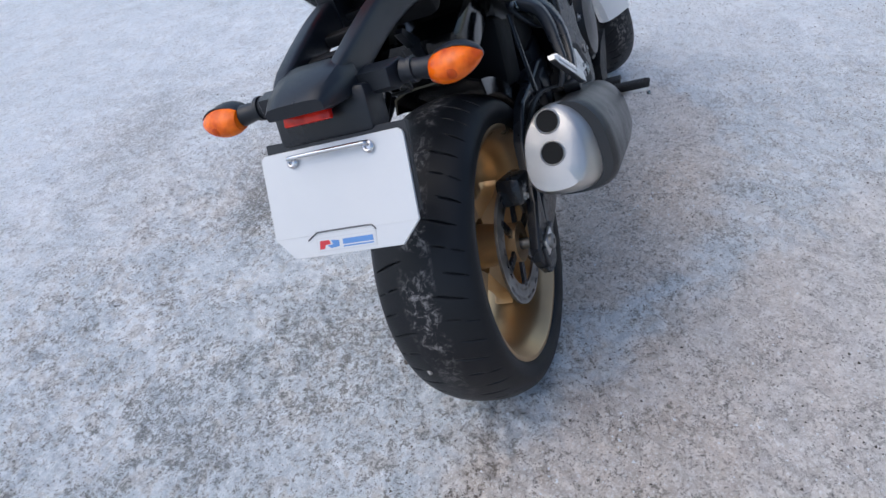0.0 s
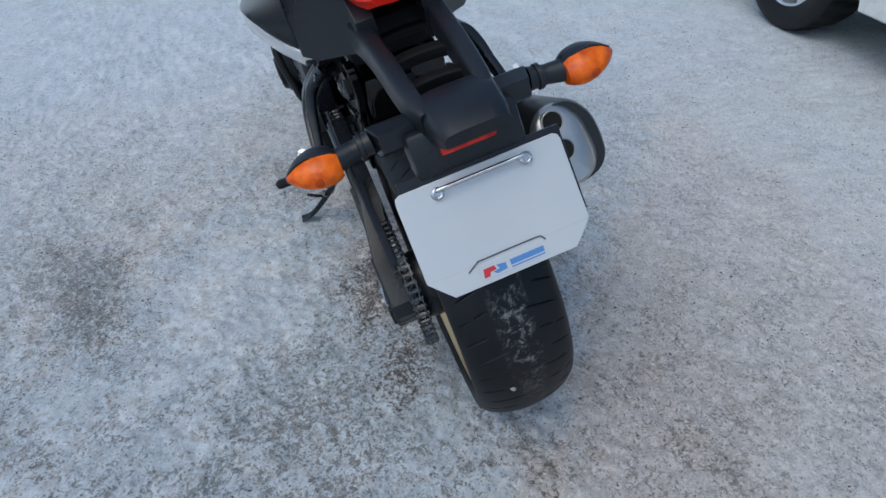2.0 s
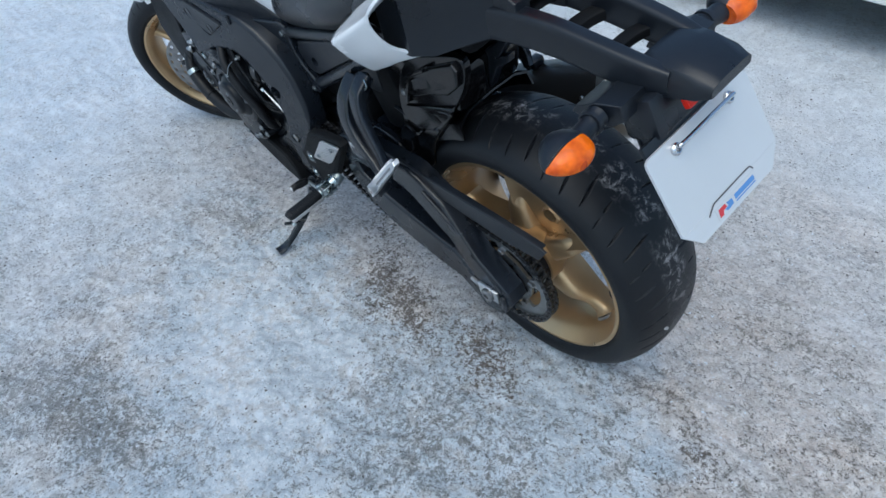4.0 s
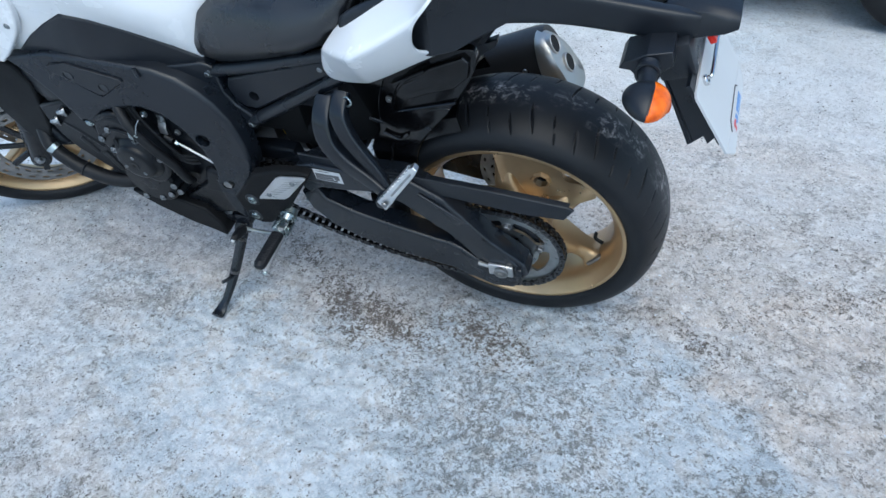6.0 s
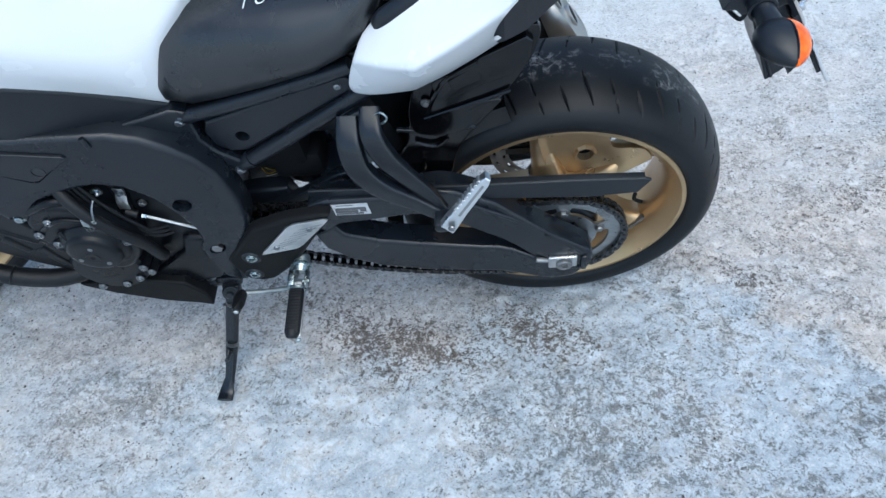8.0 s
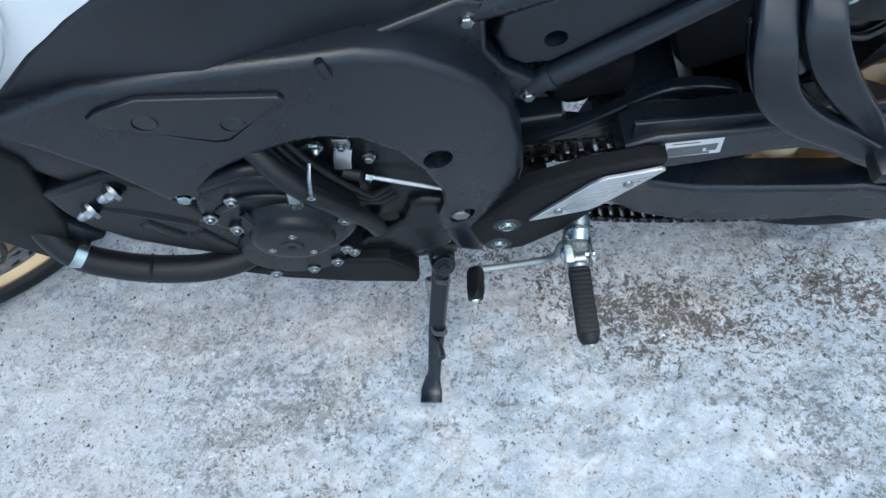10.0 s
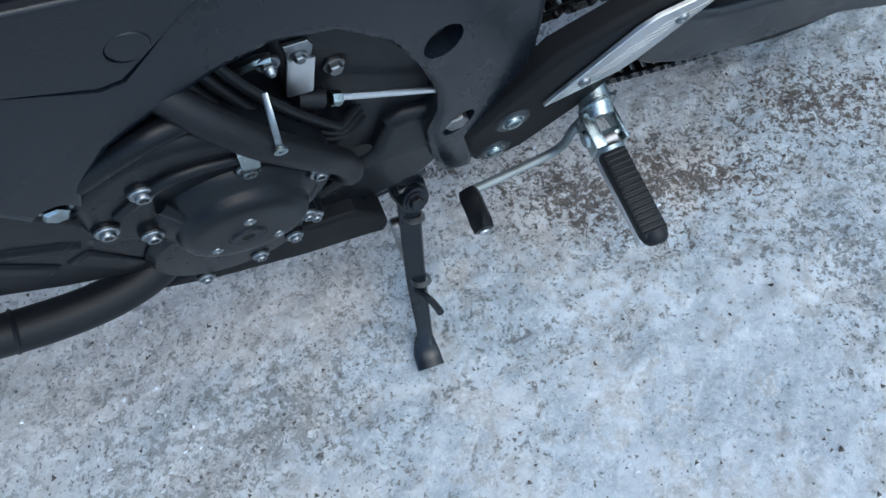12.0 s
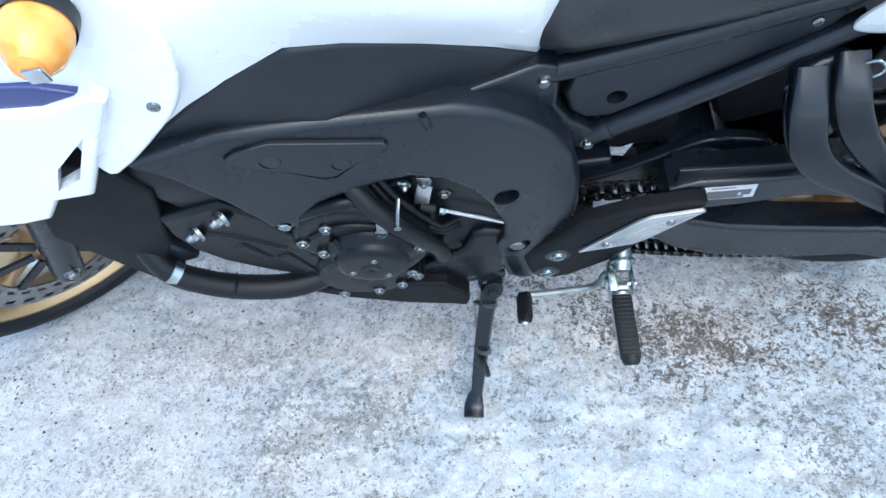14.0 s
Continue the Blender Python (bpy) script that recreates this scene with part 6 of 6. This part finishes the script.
# number plate carrier: white blank plate in a dark holder, chrome bar
P_TOP, P_LOW = Vector((-0.296, 0, 0.7380)), Vector((-0.3735, 0, 0.6085))
p_down = (P_LOW - P_TOP).normalized()
p_out = Vector((p_down.z, 0, -p_down.x)).normalized()
if p_out.x > 0:
    p_out = -p_out
PM = Matrix((Vector((0, 1, 0)), p_out, -p_down)).transposed().to_4x4()
PM.translation = P_TOP
H = (P_LOW - P_TOP).length


def plate_part(name, outline, y, thick, material, parent, label="", bevel=0.0006):
    bm = slab(outline, y, thick, bevel, segments=2)
    ob = part(name, bm, material, parent, label)
    ob.matrix_basis = PM if parent == bike else Matrix()
    return weighted(ob)


w = 0.1145
ROUND = [(-w, -0.010), (-w + 0.002, -0.004), (-w + 0.008, -0.0005), (w - 0.008, -0.0005), (w - 0.002, -0.004), (w, -0.010)]
plate = plate_part("number_plate", ROUND + [(w + 0.001, -H * 0.80), (w * 0.76, -H), (-w * 0.76, -H), (-w - 0.001, -H * 0.80)], 0.0045, 0.004, PLATEWHITE, bike, "blank white number plate holder", 0.0012)
part("plate_fold", tube([(w, 0.0046, -H * 0.80), (-w, 0.0046, -H * 0.80)], 0.0004, sides=5, up=(0, 0, 1)), LABEL, plate)
plate_part("plate_backing", [(-w - 0.004, 0.008), (w - 0.010, 0.014), (w - 0.010, -H * 0.72), (-w - 0.004, -H * 0.72)], 0.0, 0.006, BLACK, plate, "black plate backing")
bar = part("chrome_bar", tube([(0.060, 0.004, -0.013), (0.0598, 0.014, -0.0122), (0.054, 0.0175, -0.0115), (0.0, 0.0178, -0.0112), (-0.056, 0.0175, -0.0115), (-0.0618, 0.014, -0.0122), (-0.062, 0.004, -0.013)], 0.0032, sides=12), CHROME, plate, "chrome bar across the plate")
for x in (0.060, -0.062):
    part("bar_washer", lathe([(0, 0.0020), (0.0036, 0.0020), (0.0042, 0.0060), (0.0056, 0.0064), (0.0078, 0.0052), (0.0088, 0.004), (0.0088, 0.0)], (x, 0.0048, -0.0165), n=24), CHROME, plate)
ridge = [(0.060, -0.8035), (0.045, -0.745), (0.037, -0.738), (-0.036, -0.738), (-0.046, -0.75), (-0.050, -0.785)]
part("dark_ridge_line", tube([(x, 0.0052, (z - 0.042) * H) for x, z in ridge], 0.0011, sides=6, steps=3), INK, plate)
# maker's mark as plain shapes
plate_part("mark_border", [(0.047, -H * 0.835), (-0.049, -H * 0.835), (-0.049, -H * 0.965), (0.047, -H * 0.965)], 0.0050, 0.0006, LABEL, plate, bevel=0)
plate_part("mark_field", [(0.0455, -H * 0.845), (-0.0475, -H * 0.845), (-0.0475, -H * 0.955), (0.0455, -H * 0.955)], 0.0054, 0.0006, PLATEWHITE, plate, bevel=0)
plate_part("mark_red", [(0.041, -H * 0.862), (0.026, -H * 0.862), (0.024, -H * 0.90), (0.033, -H * 0.905), (0.035, -H * 0.94), (0.043, -H * 0.94)], 0.0058, 0.0006, LOGORED, plate, bevel=0)
plate_part("mark_blue", [(0.023, -H * 0.865), (0.010, -H * 0.875), (0.010, -H * 0.93), (0.024, -H * 0.94), (0.030, -H * 0.912), (0.020, -H * 0.905)], 0.0058, 0.0006, LOGOBLUE, plate, bevel=0)
plate_part("mark_bar", [(0.004, -H * 0.868), (-0.044, -H * 0.868), (-0.044, -H * 0.918), (0.004, -H * 0.918)], 0.0058, 0.0006, LOGOBLUE, plate, bevel=0)
plate_part("mark_bar", [(0.004, -H * 0.930), (-0.044, -H * 0.930), (-0.044, -H * 0.942), (0.004, -H * 0.942)], 0.0058, 0.0006, LOGOBLUE, plate, bevel=0)
# deep moulded mud flap behind the plate
FLAP = [(-0.236, 0.748), (-0.246, 0.724), (-0.303, 0.588), (-0.325, 0.611), (-0.334, 0.596), (-0.352, 0.627), (-0.292, 0.732)]
flap = weighted(part("mud_flap", slab(FLAP, 0.060, 0.120, 0.004), BLACK, bike, "black plastic mud flap behind the plate"))
for side in (1, -1):
    part("flap_rib", tube([(-0.252, side * 0.0605, 0.722), (-0.282, side * 0.0605, 0.655), (-0.308, side * 0.0605, 0.598)], 0.0028, sides=8), BLACK, flap)

# indicators on stalks
def indicator_half(side, front, reach):
    """Front shell or rear lens of an indicator: half an almond whose parting plane leans forward at the foot."""
    rings = []
    for k in range(19):
        t = k / 18
        y = 0.158 + 0.070 * t
        w = max(math.sin(math.pi * (0.13 + 0.87 * t) ** 0.86), 0.0) if t < 1 else 0.0
        w = max(w, 0.03) ** 0.58
        ring = []
        for j in range(15):
            a = math.pi * j / 14
            dx, dz = front * reach * w * math.sin(a), 0.0224 * w * math.cos(a)
            lean = radians(9)
            ring.append((-0.240 + dx * math.cos(lean) - dz * math.sin(lean), side * y, 0.780 + dx * math.sin(lean) + dz * math.cos(lean) + 0.005 * t))
        rings.append(ring)
    return skin(bmesh.new(), rings, closed=True)


for side in (1, -1):
    sy = lambda p: (p[0], p[1] * side, p[2])
    mount = weighted(part("indicator_mount", slab([(-0.186, 0.774), (-0.192, 0.786), (-0.206, 0.792), (-0.222, 0.802), (-0.258, 0.804), (-0.262, 0.780), (-0.246, 0.768), (-0.226, 0.768), (-0.212, 0.763), (-0.203, 0.772)], lambda x, z: 0.112 - 0.25 * max(0.0, -0.225 - x), 0.060, 0.006, cuts=(-0.225,), sign=side), BLACK, bike, "black indicator mount"))
    part("indicator_stalk", tube([sy((-0.228, 0.112, 0.784)), sy((-0.230, 0.136, 0.782)), sy((-0.234, 0.166, 0.780))], [0.0165, 0.0135, 0.0165], sides=18), BLACK, mount)
    part("stalk_collar", lathe([(0.0150, -0.004), (0.0178, -0.003), (0.0178, 0.003), (0.0150, 0.004)], sy((-0.229, 0.126, 0.783)), (0, 1, 0), n=24), BLACK, mount)
    part("indicator_shell", indicator_half(side, 1, 0.038), BLACK, mount, sharp=50)
    lens_part = part("indicator_lens", indicator_half(side, -1, 0.029), AMBER, mount, "orange indicator lens", sharp=50)
    part("lens_reflector", lathe([(0.0, 0.0022), (0.0050, 0.0016), (0.0075, 0.0)], (-0.2672, side * 0.190, 0.7785), (-0.97, 0, -0.16), n=20), AMBERDEEP, lens_part)
    part("lens_seam", tube([(-0.240 - dz * math.sin(radians(9)), side * (0.158 + 0.070 * t), 0.780 + dz * math.cos(radians(9)) + 0.005 * t) for t, dz in ((0.02, 0.0130), (0.2, 0.0206), (0.4, 0.0228), (0.6, 0.0212), (0.8, 0.0154), (0.95, 0.0073))], 0.0012, sides=6), BLACK, mount)
    part("wire", tube([sy((-0.222, 0.10, 0.770)), sy((-0.215, 0.105, 0.752)), sy((-0.205, 0.07, 0.745))], 0.003, sides=8), RUBBER, mount)

# ---- exhaust silencer on the right
E0, E1 = Vector((0.440, -0.185, 0.345)), Vector((-0.036, -0.216, 0.530))
e_dir = (E1 - E0).normalized()
e_side = e_dir.cross(Vector((0, 0, 1))).normalized()
e_up = e_side.cross(e_dir).normalized()


def silencer_ring(t, s, shift=0.0, out=1.0):
    """Cross-section at t along the axis; out: how far it swells to the outside."""
    c = E0.lerp(E1, t) - e_side * (0.030 * out) - e_up * (0.006 * out)
    ring = []
    for k in range(40):
        a = 2 * math.pi * k / 40
        x, z = math.cos(a), math.sin(a)
        wide = 0.055 * (1.0 - 0.25 * z) * (1.0 + 0.24 * out)
        tall = (0.081 if z < 0 else 0.072) * (1.0 + 0.06 * out)
        ex = 0.78
        ring.append(c + e_side * (s * wide * math.copysign(abs(x) ** ex, x)) + e_up * (s * tall * math.copysign(abs(z) ** ex, z) - 0.010) + e_dir * (shift * z))
    return ring


silencer = part("silencer", skin(bmesh.new(), [silencer_ring(t, s, 0.0, o) for t, s, o in ((0.0, 0.35, 1.0), (0.03, 0.75, 1.0), (0.10, 0.96, 1.0), (0.3, 1.0, 1.0), (0.90, 1.0, 1.0), (0.925, 0.995, 0.93), (0.945, 0.98, 0.80))]), CAN, bike, "dark grey exhaust silencer with a silver end cap", sharp=40)
cap = part("end_cap", skin(bmesh.new(), [silencer_ring(t, s, sh, o) for t, s, sh, o in ((0.915, 0.985, 0.0, 0.62), (0.925, 1.0, -0.003, 0.50), (0.945, 0.99, -0.007, 0.34), (0.968, 0.965, -0.011, 0.20), (0.99, 0.915, -0.015, 0.08), (1.003, 0.84, -0.016, 0.0), (1.005, 0.40, -0.008, 0.0))]), MUFFLER, silencer, "bead blasted silver end cap", sharp=45)
for up in (0.036, -0.016):
    n = (e_dir + e_up * 0.14).normalized()
    c = E0.lerp(E1, 1.004) + e_up * up - e_dir * (0.26 * up)
    part("tailpipe_ring", lathe([(0.0184, -0.02), (0.0184, 0.0018), (0.0196, 0.0030), (0.0210, 0.0018), (0.0216, -0.01)], c, n, n=32), MUFFLER, silencer)
    # flat black disc stands in for the darkness of the open pipe
    part("tailpipe_bore", lathe([(0.0, 0.0012), (0.0185, 0.0014), (0.0185, 0.0016)], c, n, n=32), DEEPBLACK, silencer)
bolt(silencer, (0.035, -0.168, 0.520), 0.005, axis=(0, 1, 0), kind="screw")
part("silencer_pipe", tube([(0.46, -0.18, 0.34), (0.52, -0.17, 0.30), (0.60, -0.12, 0.26), (0.72, -0.06, 0.27)], 0.028, sides=18), STEEL, bike, "steel link pipe to the silencer")
part("silencer_strap", tube([(0.20, -0.150, 0.52), (0.22, -0.14, 0.58), (0.26, -0.125, 0.66)], 0.010, squash=0.4), SATIN, bike)
# rear brake caliper, right
cal = part("rear_caliper", block((0.045, -0.10, 0.405), (0.10, 0.05, 0.055), 0.010, turned(20, 'Y')), SATIN, bike, "black rear brake caliper")
for q in (0.01, 0.075):
    bolt(cal, (q, -0.126, 0.405), 0.006, axis=(0, -1, 0), kind="hex")
part("brake_hose", tube([(0.09, -0.11, 0.42), (0.18, -0.13, 0.48), (0.30, -0.13, 0.47), (0.42, -0.14, 0.42)], 0.005, sides=8), RUBBER, bike)
pedal = part("brake_pedal", tube([(0.500, -0.200, 0.330), (0.560, -0.205, 0.300), (0.620, -0.215, 0.305)], 0.006, sides=10), ZINC, bike, "zinc plated brake pedal")
part("pedal_pad", block((0.630, -0.225, 0.306), (0.03, 0.04, 0.012), 0.003), RUBBER, pedal)
right_cover = part("clutch_cover", lathe([(0.10, -0.05), (0.10, 0.0), (0.088, 0.022), (0.05, 0.028), (0, 0.028)], (0.74, -0.165, 0.44), (0, -1, 0), n=48), ENGINE, bike, "black round clutch cover")
for k in range(7):
    a = 2 * math.pi * k / 7
    bolt(right_cover, (0.74 + 0.093 * math.cos(a), -0.176, 0.44 + 0.093 * math.sin(a)), 0.006, axis=(0, -1, 0))
# handlebar and controls
bars = part("handlebar", tube([(0.592, 0.173, 1.055), (0.742, 0.114, 1.085), (0.872, 0.065, 1.095), (0.950, 0.0, 1.095), (0.997, -0.090, 1.095), (1.018, -0.228, 1.085), (1.044, -0.387, 1.055)], 0.011, sides=12), SATIN, bike, "black handlebar")
part("grip", tube([(0.650, 0.150, 1.067), (0.560, 0.186, 1.048)], 0.016, sides=14), RUBBER, bars)
part("grip", tube([(1.034, -0.325, 1.067), (1.050, -0.420, 1.048)], 0.016, sides=14), RUBBER, bars)


# ---------------------------------------------------------------- parked car
car = new("parked_car")
ang = math.degrees(math.atan2(-2.01 + 1.81, 1.53 + 1.12))
car.matrix_basis = pose((1.53 - 1.12) / 2, (-2.01 - 1.81) / 2, 0, 0, 0, ang)
tagged(car, "white parked car on snowy ground, seen below its sills", "car")
WB = 1.33
shoulder = [(-2.04, 0.40), (-2.03, 0.62), (-1.97, 0.82), (-1.80, 0.90), (-1.30, 0.93), (0.0, 0.93), (1.05, 0.93), (1.60, 0.88), (1.92, 0.78), (2.05, 0.64), (2.09, 0.42)]
arch = lambda cx: [(cx + 0.36 * math.cos(radians(a)), 0.31 + 0.36 * math.sin(radians(a))) for a in range(0, 181, 15)]
low_edge = [(2.08, 0.27)] + arch(WB) + [(WB - 0.37, 0.25), (-WB + 0.37, 0.25)] + arch(-WB) + [(-2.03, 0.27)]
outline = shoulder + low_edge
inset = lambda p, d: (p[0] * (1 - d * 0.4), p[1] - d * 0.35 * max(0.0, p[1] - 0.62))
rings = [[(*inset(p, d)[:1], y, inset(p, d)[1]) for p in outline] for y, d in ((-0.050, 0.16), (-0.022, 0.06), (-0.010, 0.0), (-1.690, 0.0), (-1.678, 0.06), (-1.650, 0.16))]
body = weighted(part("body", skin(bmesh.new(), rings), CARWHITE, car, "white painted car body"))


def cabin_ring(z, x0, x1, y):
    """A rounded rectangle at one height of the cabin."""
    pts = []
    for k in range(32):
        a = 2 * math.pi * k / 32
        c, q = math.cos(a), math.sin(a)
        pts.append(((x0 + x1) / 2 + (x1 - x0) / 2 * math.copysign(abs(c) ** 0.35, c), -0.85 + y * math.copysign(abs(q) ** 0.35, q), z))
    return pts


part("windows", skin(bmesh.new(), [cabin_ring(0.90, -1.50, 1.15, 0.78), cabin_ring(1.15, -1.28, 0.78, 0.72), cabin_ring(1.37, -0.98, 0.36, 0.62)]), GLASS, car, "dark car windows", sharp=50)
part("roof", skin(bmesh.new(), [cabin_ring(1.36, -1.02, 0.40, 0.635), cabin_ring(1.41, -0.96, 0.30, 0.60), cabin_ring(1.44, -0.80, 0.12, 0.50), cabin_ring(1.447, -0.5, -0.1, 0.25)]), CARWHITE, car, "white car roof", sharp=60)
for y in (-1, 1):
    for low, top, r in (((-1.46, 0.74, 0.91), (-0.97, 0.61, 1.38), 0.06), ((1.12, 0.74, 0.91), (0.36, 0.61, 1.38), 0.035), ((-0.20, 0.79, 0.91), (-0.28, 0.635, 1.38), 0.04)):
        part("pillar", tube([(low[0], -0.85 + y * low[1], low[2]), (top[0], -0.85 + y * top[1], top[2])], r, squash=0.6), CARWHITE, car)
weighted(part("sill", slab([(WB - 0.42, 0.30), (WB - 0.44, 0.21), (-WB + 0.44, 0.21), (-WB + 0.42, 0.30)], -0.004, 0.10, 0.012), CARWHITE, car))
# black strips on the body stand in for the shade between doors
for x in (-0.30, 0.60):
    part("door_gap", block((x, -0.0085, 0.60), (0.006, 0.006, 0.60), 0.0), DEEPBLACK, car)
# near-black underside, with the shade below the car in its colour
part("underbody", block((0, -0.85, 0.27), (3.6, 1.4, 0.10), 0.02), DEEPBLACK, car)
for x in (-WB, WB):
    for y, s in ((-0.10, 1), (-1.58, -1)):
        tyre = part("wheel", tyre_mesh([(0.205, 0.095), (0.25, 0.105), (0.290, 0.100), (0.308, 0.080), (0.312, 0.0)] + mirror([(0.205, 0.095), (0.25, 0.105), (0.290, 0.100), (0.308, 0.080)]), 160, lambda a, yy: 0.006 if abs(yy) < 0.08 and (int(a * 40 / math.pi) + (1 if yy > 0 else 0)) % 3 == 0 else 0.0), RUBBER, car, "snowy winter tyre on a silver wheel")
        tyre.matrix_basis = Matrix.Translation((x, y, 0.308))
        part("rim", lathe([(0.205, 0.09 * s), (0.20, 0.06 * s), (0.195, -0.05 * s), (0.19, -0.05 * s), (0.19, 0.05 * s), (0.195, 0.085 * s)], n=48, loop=True), CARRIM, tyre)
        # black disc puts the shade behind the spokes into the colour
        part("brake_drum", lathe([(0, -0.02 * s), (0.13, -0.02 * s), (0.13, -0.06 * s)], n=32), DEEPBLACK, tyre)
        part("hub_cap", lathe([(0, 0.07 * s), (0.04, 0.068 * s), (0.05, 0.05 * s)], n=24), CARRIM, tyre)
        for k in range(5):
            a = radians(20 + 72 * k)
            d, q = Vector((math.cos(a), 0, math.sin(a))), Vector((-math.sin(a), 0, math.cos(a)))
            part("wheel_spoke", skin(bmesh.new(), [[d * r + q * (wd * u) + Vector((0, s * (h + e), 0)) for u, e in ((-1, -0.02), (-0.8, 0), (0.8, 0), (1, -0.02))] for r, wd, h in ((0.03, 0.03, 0.06), (0.11, 0.034, 0.066), (0.198, 0.055, 0.072))]), CARRIM, tyre)
